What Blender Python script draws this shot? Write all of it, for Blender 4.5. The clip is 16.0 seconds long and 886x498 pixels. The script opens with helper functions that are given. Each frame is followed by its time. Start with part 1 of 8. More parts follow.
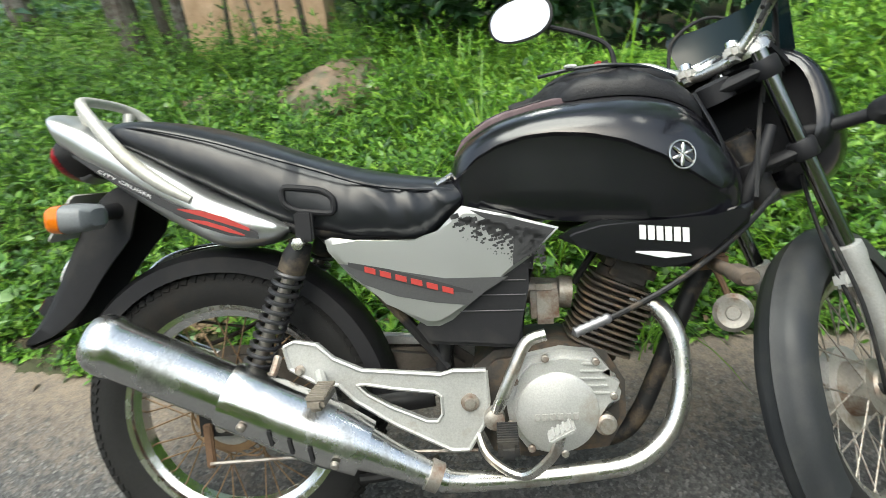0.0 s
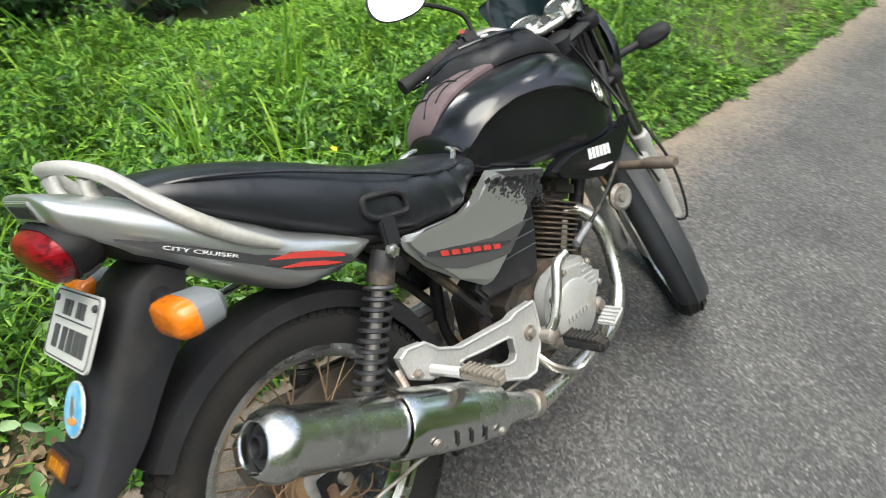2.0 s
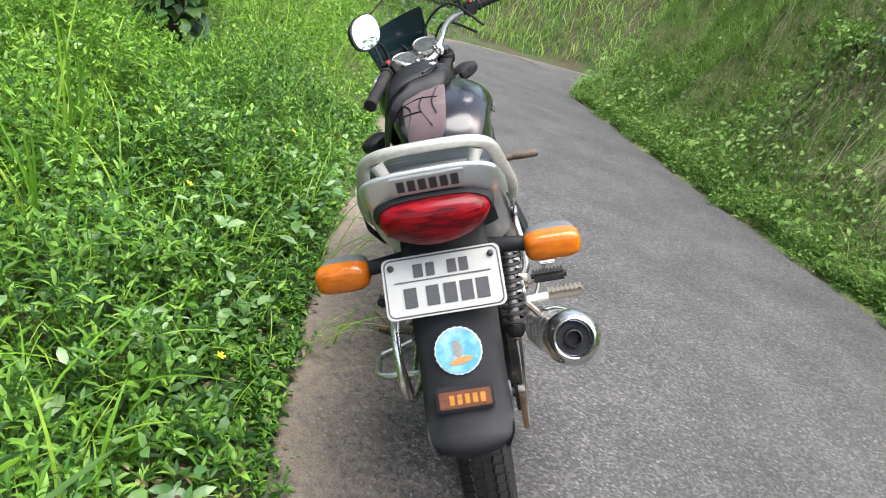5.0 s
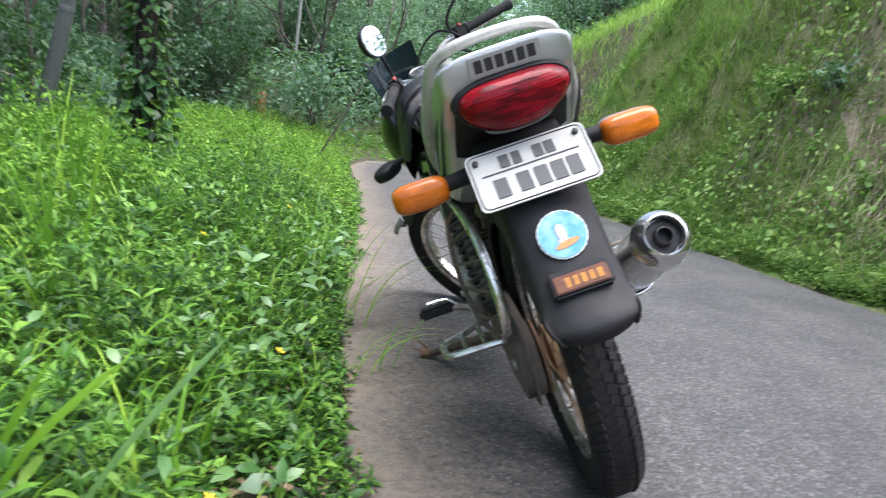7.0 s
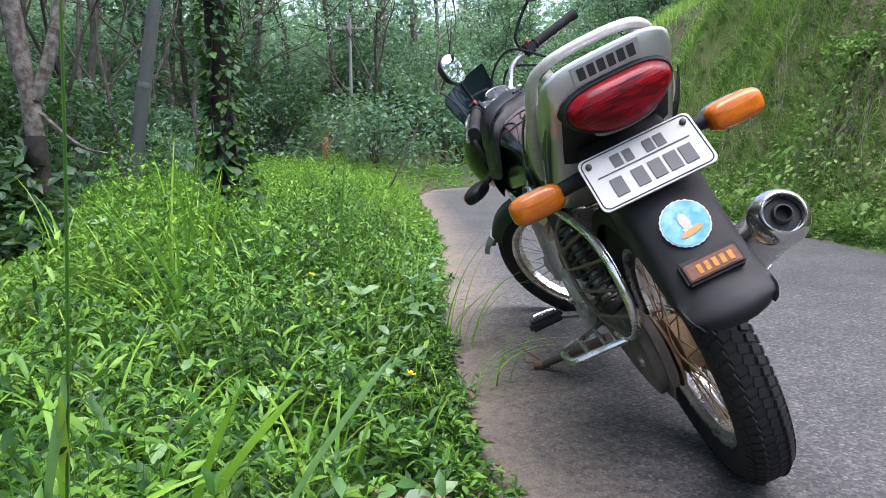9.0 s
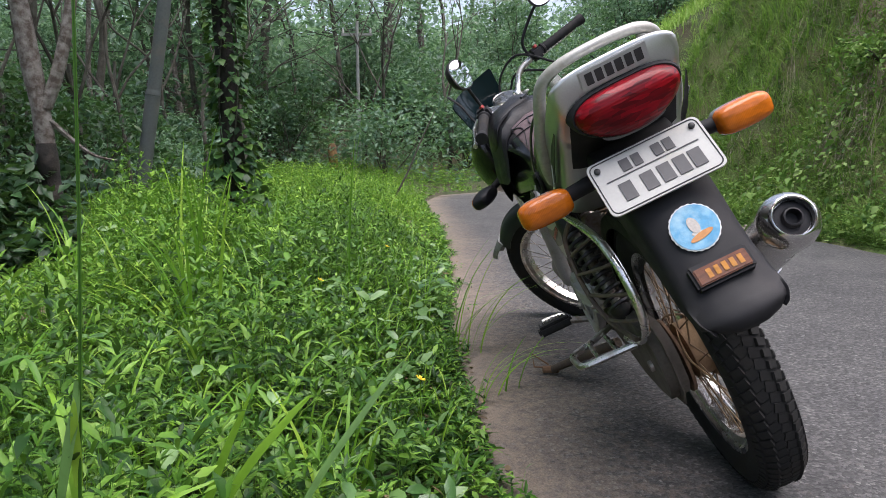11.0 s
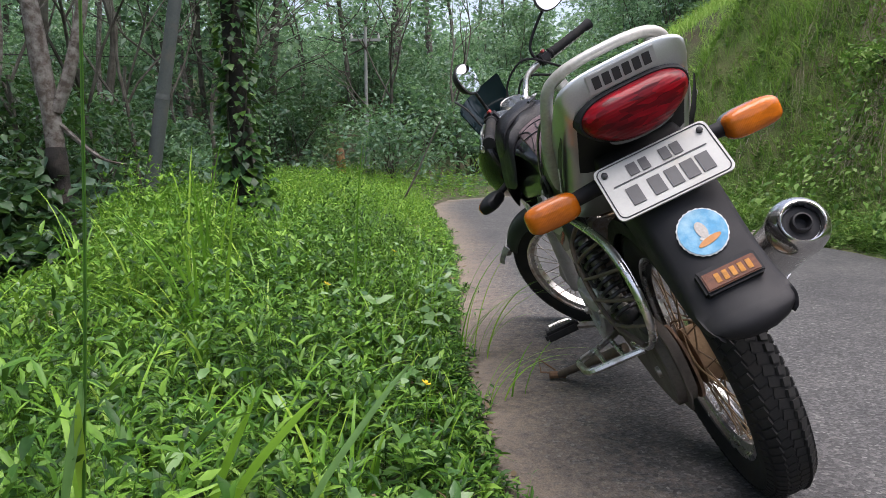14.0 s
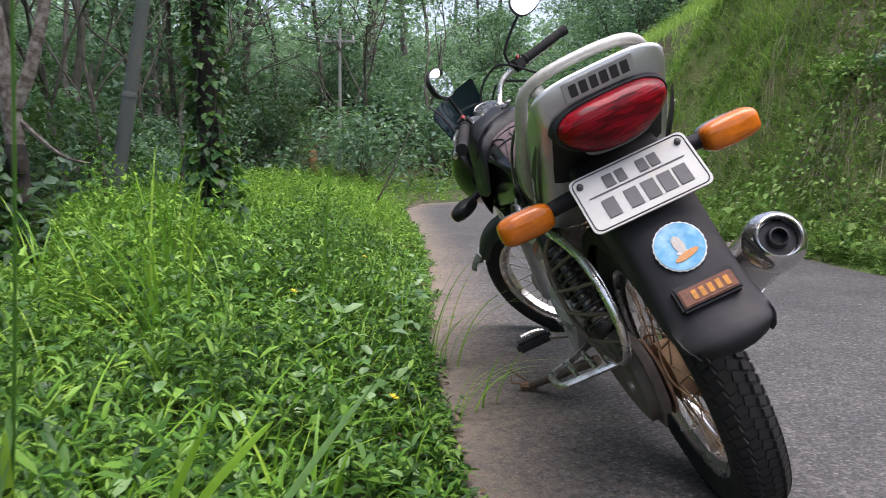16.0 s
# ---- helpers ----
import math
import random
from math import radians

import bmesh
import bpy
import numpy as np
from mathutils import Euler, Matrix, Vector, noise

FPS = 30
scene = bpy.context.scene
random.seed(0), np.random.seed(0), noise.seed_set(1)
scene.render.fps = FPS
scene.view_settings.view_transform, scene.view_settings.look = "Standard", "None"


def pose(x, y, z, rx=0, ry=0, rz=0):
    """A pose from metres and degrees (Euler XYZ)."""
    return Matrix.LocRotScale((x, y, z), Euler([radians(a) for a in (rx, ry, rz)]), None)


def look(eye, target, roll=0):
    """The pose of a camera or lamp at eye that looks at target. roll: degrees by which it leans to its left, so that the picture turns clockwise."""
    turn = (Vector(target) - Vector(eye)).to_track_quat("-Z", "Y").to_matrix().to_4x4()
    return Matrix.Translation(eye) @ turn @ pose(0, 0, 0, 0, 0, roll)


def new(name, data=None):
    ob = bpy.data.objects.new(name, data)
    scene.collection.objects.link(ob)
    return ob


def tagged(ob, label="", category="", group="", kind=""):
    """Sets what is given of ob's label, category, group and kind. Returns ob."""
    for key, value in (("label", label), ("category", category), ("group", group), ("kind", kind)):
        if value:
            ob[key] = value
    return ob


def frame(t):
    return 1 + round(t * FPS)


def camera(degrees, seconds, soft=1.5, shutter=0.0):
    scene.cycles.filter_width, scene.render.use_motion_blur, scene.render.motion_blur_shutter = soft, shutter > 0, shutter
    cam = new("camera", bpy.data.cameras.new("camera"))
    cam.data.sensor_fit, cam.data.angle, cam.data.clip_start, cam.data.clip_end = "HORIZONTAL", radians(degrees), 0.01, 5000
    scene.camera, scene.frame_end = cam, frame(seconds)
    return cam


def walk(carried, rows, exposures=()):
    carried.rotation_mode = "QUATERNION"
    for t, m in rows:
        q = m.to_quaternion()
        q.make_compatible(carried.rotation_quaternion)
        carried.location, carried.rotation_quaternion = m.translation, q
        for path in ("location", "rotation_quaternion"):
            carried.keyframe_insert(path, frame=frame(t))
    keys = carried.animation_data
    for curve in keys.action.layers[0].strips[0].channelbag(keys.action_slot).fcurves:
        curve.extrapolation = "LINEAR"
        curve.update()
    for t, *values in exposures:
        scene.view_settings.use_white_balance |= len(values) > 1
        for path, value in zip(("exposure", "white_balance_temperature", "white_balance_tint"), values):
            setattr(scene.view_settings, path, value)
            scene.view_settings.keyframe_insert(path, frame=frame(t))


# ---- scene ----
cam = camera(64.6, 16.0, soft=0.85, shutter=0.4)
PATH = [
    (0, (0.52, -0.865, 1.312), (0.468, 0.823, 0.241), -6.2),
    (0.5, (0.279, -0.811, 1.302), (0.625, 0.819, 0.196), -3.7),
    (1, (0.019, -0.748, 1.354), (0.647, 0.774, 0.219), -5.0),
    (1.5, (-0.288, -0.606, 1.347), (0.713, 0.684, 0.193), -0.6),
    (2, (-0.51, -0.441, 1.382), (0.792, 0.533, 0.218), 5.2),
    (2.5, (-0.796, -0.252, 1.397), (0.651, 0.399, 0.179), 7.2),
    (3, (-0.968, -0.036, 1.373), (0.572, 0.42, 0.181), 7.3),
    (3.5, (-1.15, 0.184, 1.372), (0.561, 0.288, 0.342), 9.0),
    (4, (-1.244, 0.383, 1.364), (0.493, 0.218, 0.387), 12.4),
    (6.5, (-1.322, 0.695, 0.749), (0.601, 0.316, 0.349), 15.6),
    (7, (-1.338, 0.734, 0.715), (0.601, 0.396, 0.36), 7.5),
    (7.5, (-1.352, 0.805, 0.678), (0.6, 0.649, 0.272), 5.0),
    (8, (-1.365, 0.824, 0.68), (0.611, 0.652, 0.421), 4.8),
    (8.5, (-1.37, 0.829, 0.691), (0.605, 0.669, 0.421), 1.2),
    (9, (-1.376, 0.833, 0.696), (0.596, 0.692, 0.398), -0.6),
    (9.5, (-1.382, 0.832, 0.697), (0.592, 0.694, 0.405), -1.0),
    (12, (-1.371, 0.837, 0.694), (0.607, 0.734, 0.414), -1.1),
    (12.5, (-1.369, 0.836, 0.692), (0.609, 0.739, 0.413), -1.4),
    (13, (-1.37, 0.835, 0.693), (0.609, 0.743, 0.419), -0.8),
    (13.5, (-1.374, 0.835, 0.693), (0.605, 0.74, 0.421), -0.7),
    (14, (-1.374, 0.833, 0.694), (0.606, 0.734, 0.425), -0.8),
    (14.5, (-1.374, 0.836, 0.693), (0.607, 0.743, 0.436), -1.2),
    (15, (-1.374, 0.837, 0.693), (0.608, 0.731, 0.442), -0.6),
    (15.5, (-1.373, 0.839, 0.694), (0.609, 0.731, 0.443), -0.4),
    (16, (-1.326, 0.825, 0.701), (0.649, 0.648, 0.441), 0.2),
]
walk(cam, [(t, look(eye, target, roll)) for t, eye, target, roll in PATH], [(0, 1.22, 6600, 0), (1.5, 1.2, 6550, 0), (2.0, 1.3, 6600, 4), (3, 1.42, 6650, 8), (4, 1.55, 6650, 9), (6.5, 1.54, 6050, 12), (7.5, 1.54, 6050, 13), (9, 1.38, 5950, 16), (9.5, 0.97, 6100, 17), (12, 0.92, 6350, 17), (14.5, 0.96, 6400, 17), (16, 1.03, 6350, 19)])

# ---- world, sun ----
world = bpy.data.worlds.new("world")
scene.world = world
world.use_nodes = True
wn = world.node_tree
sky = wn.nodes.new("ShaderNodeTexSky")
sky.sky_type, sky.sun_disc = "NISHITA", False
sky.sun_elevation, sky.sun_rotation = radians(62), radians(200)
sky.air_density, sky.dust_density, sky.ozone_density = 1.0, 4.0, 1.0
wn.nodes["Background"].inputs["Strength"].default_value = 0.16
haze = wn.nodes.new("ShaderNodeHueSaturation")
haze.inputs["Saturation"].default_value = 0.7
wn.links.new(sky.outputs[0], haze.inputs["Color"])
wn.links.new(haze.outputs[0], wn.nodes["Background"].inputs["Color"])

sun = new("sun", bpy.data.lights.new("sun", "SUN"))
sun.data.energy, sun.data.angle, sun.data.color = 2.2, radians(48), (1.0, 0.97, 0.92)
sun.matrix_world = look((-4, 2.5, 20), (0, 0, 0))

# ---- materials ----


def nodes_of(name, rough=0.5, metal=0.0):
    m = bpy.data.materials.new(name)
    m.use_nodes = True
    nt = m.node_tree
    b = nt.nodes["Principled BSDF"]
    b.inputs["Roughness"].default_value, b.inputs["Metallic"].default_value = rough, metal
    return m, nt, b


def noise_node(nt, scale, detail=6.0, rough=0.6, coord="Object"):
    tc = nt.nodes.new("ShaderNodeTexCoord")
    n = nt.nodes.new("ShaderNodeTexNoise")
    n.inputs["Scale"].default_value, n.inputs["Detail"].default_value, n.inputs["Roughness"].default_value = scale, detail, rough
    nt.links.new(tc.outputs[coord], n.inputs["Vector"])
    return n


def ramp(nt, src, stops):
    r = nt.nodes.new("ShaderNodeValToRGB")
    el = r.color_ramp.elements
    while len(el) < len(stops):
        el.new(0.5)
    for e, (p, c) in zip(el, stops):
        e.position, e.color = p, (*c, 1) if len(c) == 3 else c
    nt.links.new(src, r.inputs[0])
    return r


def mix(nt, fac, a, b, mode="MIX"):
    m = nt.nodes.new("ShaderNodeMix")
    m.data_type, m.blend_type = "RGBA", mode
    for sock, v in ((m.inputs["Factor"], fac), (m.inputs["A"], a), (m.inputs["B"], b)):
        if isinstance(v, (int, float)):
            sock.default_value = v
        elif isinstance(v, tuple):
            sock.default_value = (*v, 1)
        else:
            nt.links.new(v, sock)
    return m.outputs["Result"]


def bump(nt, b, height, strength=0.3, dist=0.005):
    n = nt.nodes.new("ShaderNodeBump")
    n.inputs["Strength"].default_value, n.inputs["Distance"].default_value = strength, dist
    nt.links.new(height, n.inputs["Height"])
    nt.links.new(n.outputs[0], b.inputs["Normal"])


def surface(name, col, rough=0.5, metal=0.0, dirt=None, dirt_amount=0.4, dirt_scale=9.0, grain=120.0, relief=0.1, coat=0.0, vary=0.12):
    """A base colour with grain, blotches of dirt, uneven gloss and fine relief."""
    m, nt, b = nodes_of(name, rough, metal)
    fine = noise_node(nt, grain, 4)
    big = noise_node(nt, dirt_scale, 8, 0.65)
    lo = tuple(c * (1 - vary) for c in col)
    hi = tuple(min(1, c * (1 + vary)) for c in col)
    c = ramp(nt, fine.outputs[0], [(0.3, lo), (0.7, hi)]).outputs[0]
    if dirt:
        mask = ramp(nt, big.outputs[0], [(0.62 - 0.3 * dirt_amount, (0, 0, 0)), (0.78 - 0.1 * dirt_amount, (1, 1, 1))])
        c = mix(nt, mask.outputs[0], c, dirt)
        r = ramp(nt, big.outputs[0], [(0.35, (rough,) * 3), (0.7, (min(1, rough + 0.3),) * 3)])
        nt.links.new(r.outputs[0], b.inputs["Roughness"])
    else:
        r = ramp(nt, big.outputs[0], [(0.3, (rough * 0.85,) * 3), (0.7, (min(1, rough * 1.2),) * 3)])
        nt.links.new(r.outputs[0], b.inputs["Roughness"])
    nt.links.new(c, b.inputs["Base Color"])
    b.inputs["Coat Weight"].default_value, b.inputs["Coat Roughness"].default_value = coat, 0.12
    if relief:
        bump(nt, b, fine.outputs[0], relief, 0.002)
    return m


RUST = (0.16, 0.07, 0.03)
M = {}
M["black_paint"] = surface("black_paint", (0.005, 0.005, 0.007), 0.2, 0, None, relief=0, coat=0.3)
for _n in M["black_paint"].node_tree.nodes:
    if _n.type == "BSDF_PRINCIPLED":
        _n.inputs["Specular IOR Level"].default_value, _n.inputs["Coat Roughness"].default_value = 0.5, 0.14
M["silver_paint"] = surface("silver_paint", (0.53, 0.54, 0.54), 0.31, 0.85, None, dirt_scale=7, grain=400, relief=0.02, coat=0.1, vary=0.05)
M["panel_silver"] = surface("panel_silver", (0.37, 0.375, 0.37), 0.34, 0.8, None, dirt_scale=6, grain=500, relief=0.02, coat=0.25, vary=0.06)
M["fork_chrome"] = surface("fork_chrome", (0.30, 0.30, 0.30), 0.16, 1.0, None, dirt_scale=14, grain=300, relief=0.02, vary=0.1)
M["silver_dark"] = surface("silver_dark", (0.17, 0.17, 0.18), 0.35, 0.5, None, grain=400, relief=0.02, coat=0.4)
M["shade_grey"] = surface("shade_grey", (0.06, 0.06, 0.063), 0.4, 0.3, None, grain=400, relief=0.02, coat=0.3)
M["rail_grey"] = surface("rail_grey", (0.42, 0.41, 0.38), 0.38, 0.45, (0.28, 0.26, 0.2), 0.3, 12, relief=0.05)
M["cast_alloy"] = surface("cast_alloy", (0.43, 0.43, 0.42), 0.42, 0.6, (0.3, 0.27, 0.22), 0.25, 14, 300, 0.15)
M["engine_alloy"] = surface("engine_alloy", (0.42, 0.41, 0.39), 0.48, 0.6, (0.2, 0.16, 0.11), 0.35, 16, 250, 0.2)
M["engine_dark"] = surface("engine_dark", (0.05, 0.045, 0.04), 0.65, 0.3, (0.16, 0.11, 0.07), 0.5, 18, 200, 0.2)
M["fin_alloy"] = surface("fin_alloy", (0.09, 0.078, 0.066), 0.6, 0.5, (0.2, 0.14, 0.08), 0.5, 22, 200, 0.2)
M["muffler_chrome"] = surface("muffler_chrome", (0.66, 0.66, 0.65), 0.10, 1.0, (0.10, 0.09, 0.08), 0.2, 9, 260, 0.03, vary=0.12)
M["chrome"] = surface("chrome", (0.72, 0.72, 0.71), 0.085, 1.0, (0.3, 0.27, 0.22), 0.05, 10, 300, 0.02, vary=0.04)
M["chrome_old"] = surface("chrome_old", (0.55, 0.54, 0.51), 0.17, 0.95, (0.24, 0.16, 0.1), 0.38, 16, 300, 0.06)
M["steel_dirty"] = surface("steel_dirty", (0.33, 0.31, 0.28), 0.42, 0.8, RUST, 0.5, 20, 250, 0.15)
M["rusty"] = surface("rusty", (0.15, 0.09, 0.055), 0.8, 0.2, (0.23, 0.14, 0.08), 0.6, 25, 180, 0.5)
M["bar_steel"] = surface("bar_steel", (0.10, 0.08, 0.065), 0.55, 0.4, (0.18, 0.13, 0.09), 0.5, 26, 160, 0.5)
M["shell_grey"] = surface("shell_grey", (0.13, 0.14, 0.15), 0.35, 0, (0.09, 0.09, 0.09), 0.3, 14, 300, 0.05)
M["grey_rubber"] = surface("grey_rubber", (0.16, 0.14, 0.115), 0.75, 0, (0.10, 0.085, 0.07), 0.4, 16, 220, 0.25)
M["pole_pale"] = surface("pole_pale", (0.24, 0.25, 0.24), 0.7, 0, (0.16, 0.15, 0.13), 0.4, 5, 60, 0.1)
M["rubber"] = surface("rubber", (0.014, 0.014, 0.015), 0.7, 0, (0.05, 0.045, 0.038), 0.35, 12, 220, 0.25)
M["tyre"] = surface("tyre", (0.013, 0.013, 0.013), 0.8, 0, (0.03, 0.026, 0.021), 0.35, 7, 200, 0.3)
M["black_plastic"] = surface("black_plastic", (0.009, 0.009, 0.011), 0.5, 0, (0.028, 0.027, 0.026), 0.3, 8, 500, 0.12)
M["grey_fender"] = surface("grey_fender", (0.022, 0.024, 0.027), 0.38, 0, (0.05, 0.05, 0.048), 0.3, 6, 400, 0.08)
M["frame_black"] = surface("frame_black", (0.012, 0.012, 0.013), 0.4, 0, (0.12, 0.09, 0.06), 0.35, 14, 200, 0.1)
M["vinyl"] = surface("vinyl", (0.010, 0.011, 0.014), 0.33, 0, None, dirt_scale=9, grain=700, relief=0.2, vary=0.3)
_nt = M["vinyl"].node_tree
_map, _crease, _bump = _nt.nodes.new("ShaderNodeMapping"), noise_node(_nt, 1.0, 2), _nt.nodes.new("ShaderNodeBump")
_map.inputs["Rotation"].default_value, _map.inputs["Scale"].default_value = (0, 0.9, 0), (13, 4, 3)
_nt.links.new(_nt.nodes.new("ShaderNodeTexCoord").outputs["Object"], _map.inputs["Vector"])
_nt.links.new(_map.outputs[0], _crease.inputs["Vector"])
_bump.inputs["Strength"].default_value, _bump.inputs["Distance"].default_value = 0.4, 0.02
_nt.links.new(_crease.outputs[0], _bump.inputs["Height"])
for _n in _nt.nodes:
    if _n.type == "BSDF_PRINCIPLED":
        _nt.links.new(_bump.outputs[0], _n.inputs["Normal"])
M["bag_cloth"] = surface("bag_cloth", (0.009, 0.009, 0.011), 0.34, 0, (0.02, 0.02, 0.021), 0.3, 12, 160, 0.5)
M["mauve_cloth"] = surface("mauve_cloth", (0.095, 0.066, 0.072), 0.85, 0, (0.16, 0.12, 0.125), 0.3, 12, 600, 0.6)
M["white_plate"] = surface("white_plate", (0.37, 0.37, 0.355), 0.35, 0, (0.45, 0.42, 0.36), 0.15, 14, 200, 0.03, vary=0.04)
M["dark_mark"] = surface("dark_mark", (0.02, 0.02, 0.022), 0.5, relief=0)
M["grey_mark"] = surface("grey_mark", (0.042, 0.042, 0.046), 0.5, relief=0)
M["red_mark"] = surface("red_mark", (0.32, 0.03, 0.025), 0.4, relief=0)
M["white_mark"] = surface("white_mark", (0.58, 0.58, 0.58), 0.4, relief=0)
M["blue_mark"] = surface("blue_mark", (0.07, 0.27, 0.46), 0.35, 0, (0.30, 0.48, 0.58), 0.5, 22, relief=0)
M["brown_mark"] = surface("brown_mark", (0.45, 0.2, 0.06), 0.5, relief=0)
M["straw_dirt"] = surface("straw_dirt", (0.22, 0.14, 0.075), 0.9, 0, (0.16, 0.09, 0.05), 0.5, 22, 180, 0.6)
M["rust_spoke"] = surface("rust_spoke", (0.22, 0.15, 0.09), 0.6, 0.5, (0.12, 0.07, 0.04), 0.5, 20, 200, 0.2)
M["dusty_case"] = surface("dusty_case", (0.11, 0.095, 0.08), 0.6, 0.1, (0.05, 0.042, 0.035), 0.5, 9, 200, 0.2)
M["coil_dark"] = surface("coil_dark", (0.05, 0.05, 0.055), 0.28, 0.6, (0.1, 0.09, 0.08), 0.3, 20, 200, 0.1)
M["worn_tip"] = surface("worn_tip", (0.25, 0.25, 0.25), 0.45, 0.2, (0.12, 0.11, 0.10), 0.4, 20, 200, 0.1)
for _k in ("black_plastic", "rubber", "grey_fender", "tyre", "frame_black", "bag_cloth"):
    M[_k].node_tree.nodes["Principled BSDF"].inputs["Specular IOR Level"].default_value = 0.3
M["mirror_glass"], _, _b = nodes_of("mirror_glass", 0.02, 1.0)
_b.inputs["Base Color"].default_value = (0.9, 0.9, 0.9, 1)


def lens(name, col, rough=0.2, scale=90.0, gloss=0.25, axis="Z", facet=0.6):
    """Moulded lamp plastic: fine ribs crossed by larger facets, their sparkle painted in."""
    m, nt, b = nodes_of(name, rough)
    w = nt.nodes.new("ShaderNodeTexWave")
    tc = nt.nodes.new("ShaderNodeTexCoord")
    w.inputs["Scale"].default_value, w.bands_direction = scale, axis
    nt.links.new(tc.outputs["Object"], w.inputs["Vector"])
    v = nt.nodes.new("ShaderNodeTexVoronoi")
    v.inputs["Scale"].default_value = 120
    mp = nt.nodes.new("ShaderNodeMapping")
    mp.inputs["Scale"].default_value = (1.0, 0.3, 1.4)
    nt.links.new(tc.outputs["Object"], mp.inputs["Vector"])
    nt.links.new(mp.outputs[0], v.inputs["Vector"])
    n = noise_node(nt, 20, 5)
    dark = tuple(c * 0.6 for c in col)
    c = ramp(nt, n.outputs[0], [(0.35, dark), (0.68, col)]).outputs[0]
    c = mix(nt, facet, c, ramp(nt, v.outputs["Color"], [(0.2, (0.35, 0.35, 0.35)), (0.85, (1.9, 1.8, 1.8))]).outputs[0], "MULTIPLY")
    nt.links.new(c, b.inputs["Base Color"])
    bump(nt, b, mix(nt, 0.75, w.outputs[1], v.outputs["Distance"]), 0.45, 0.0012)
    b.inputs["Specular IOR Level"].default_value = 0.2
    b.inputs["Coat Weight"].default_value = gloss
    return m


M["red_lens"] = lens("red_lens", (0.16, 0.0015, 0.006), 0.28, 60, 0.08, "Z", 0.75)
M["amber_lens"] = lens("amber_lens", (0.60, 0.15, 0.008), 0.2, 110, 0.6, "Y", 0.12)
M["reflector"] = lens("reflector_lens", (0.13, 0.040, 0.012), 0.3, 420, 0.5, "Z", 0.2)
M["reflector_mark"] = lens("reflector_mark", (0.42, 0.17, 0.012), 0.3, 420, 0.5, "Z", 0.2)
m_, nt_, b_ = nodes_of("dark_glass", 0.12)
b_.inputs["Specular IOR Level"].default_value = 0.2
b_.inputs["Base Color"].default_value = (0.006, 0.014, 0.017, 1)
b_.inputs["Coat Weight"].default_value = 0.1
M["dark_glass"] = m_
M["dial_face"] = surface("dial_face", (0.06, 0.065, 0.065), 0.2, 0, None, grain=60, relief=0, coat=0.3, vary=0.4)


def leafy(name, cols, rough=0.45, trans=0.35, spots=30.0, gloss=0.0, shine=0.3):
    """Leaves: the hue differs from leaf to leaf, light comes through the blade."""
    m, nt, b = nodes_of(name, rough)
    g = nt.nodes.new("ShaderNodeNewGeometry")
    k = len(cols) - 1
    base = ramp(nt, g.outputs["Random Per Island"], [(i / k, c) for i, c in enumerate(cols)])
    n = noise_node(nt, spots, 3)
    c = mix(nt, 0.45, base.outputs[0], ramp(nt, n.outputs[0], [(0.3, (0.55, 0.55, 0.55)), (0.7, (1, 1, 1))]).outputs[0], "MULTIPLY")
    nt.links.new(c, b.inputs["Base Color"])
    b.inputs["Coat Weight"].default_value, b.inputs["Coat Roughness"].default_value = gloss, 0.22
    b.inputs["Specular IOR Level"].default_value = shine
    t = nt.nodes.new("ShaderNodeBsdfTranslucent")
    nt.links.new(mix(nt, 0.4, c, (0.22, 0.46, 0.07), "MIX"), t.inputs["Color"])
    ms = nt.nodes.new("ShaderNodeMixShader")
    ms.inputs[0].default_value = trans
    out = nt.nodes["Material Output"]
    nt.links.new(b.outputs[0], ms.inputs[1])
    nt.links.new(t.outputs[0], ms.inputs[2])
    nt.links.new(ms.outputs[0], out.inputs[0])
    return m


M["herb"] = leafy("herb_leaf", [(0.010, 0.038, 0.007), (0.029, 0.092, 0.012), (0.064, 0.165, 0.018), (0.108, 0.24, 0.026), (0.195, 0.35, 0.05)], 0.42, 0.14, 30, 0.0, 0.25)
# the verge herb again in lighter colours, for ground meant to look sunlit
M["sunlit_herb"] = leafy("sunlit_herb_leaf", [(0.035, 0.11, 0.010), (0.085, 0.21, 0.018), (0.15, 0.31, 0.028), (0.25, 0.42, 0.05)], 0.45, 0.2, 30, 0.0, 0.25)
M["pale_herb"] = leafy("pale_herb_leaf", [(0.04, 0.11, 0.028), (0.085, 0.19, 0.046), (0.14, 0.26, 0.08), (0.22, 0.34, 0.15)], 0.34, 0.15, 40, 0.1, 0.45)
M["lawn"] = leafy("lawn_blade", [(0.09, 0.20, 0.022), (0.15, 0.30, 0.03), (0.22, 0.38, 0.045), (0.30, 0.42, 0.08)], 0.5, 0.35)
M["grass"] = leafy("grass_blade", [(0.075, 0.20, 0.014), (0.13, 0.30, 0.02), (0.21, 0.40, 0.032), (0.31, 0.46, 0.06)], 0.4, 0.35, 30, 0.1)
M["dry_grass"] = leafy("dry_grass", [(0.17, 0.15, 0.08), (0.31, 0.26, 0.14), (0.46, 0.39, 0.24), (0.24, 0.27, 0.10)], 0.8, 0.15)
M["dead_vine"] = leafy("dead_vine", [(0.13, 0.11, 0.075), (0.26, 0.22, 0.15), (0.42, 0.36, 0.26), (0.55, 0.49, 0.38)], 0.9, 0.0)
M["bank_leaf"] = leafy("bank_leaf", [(0.05, 0.115, 0.028), (0.115, 0.225, 0.045), (0.18, 0.31, 0.065), (0.28, 0.39, 0.12)], 0.5, 0.3)
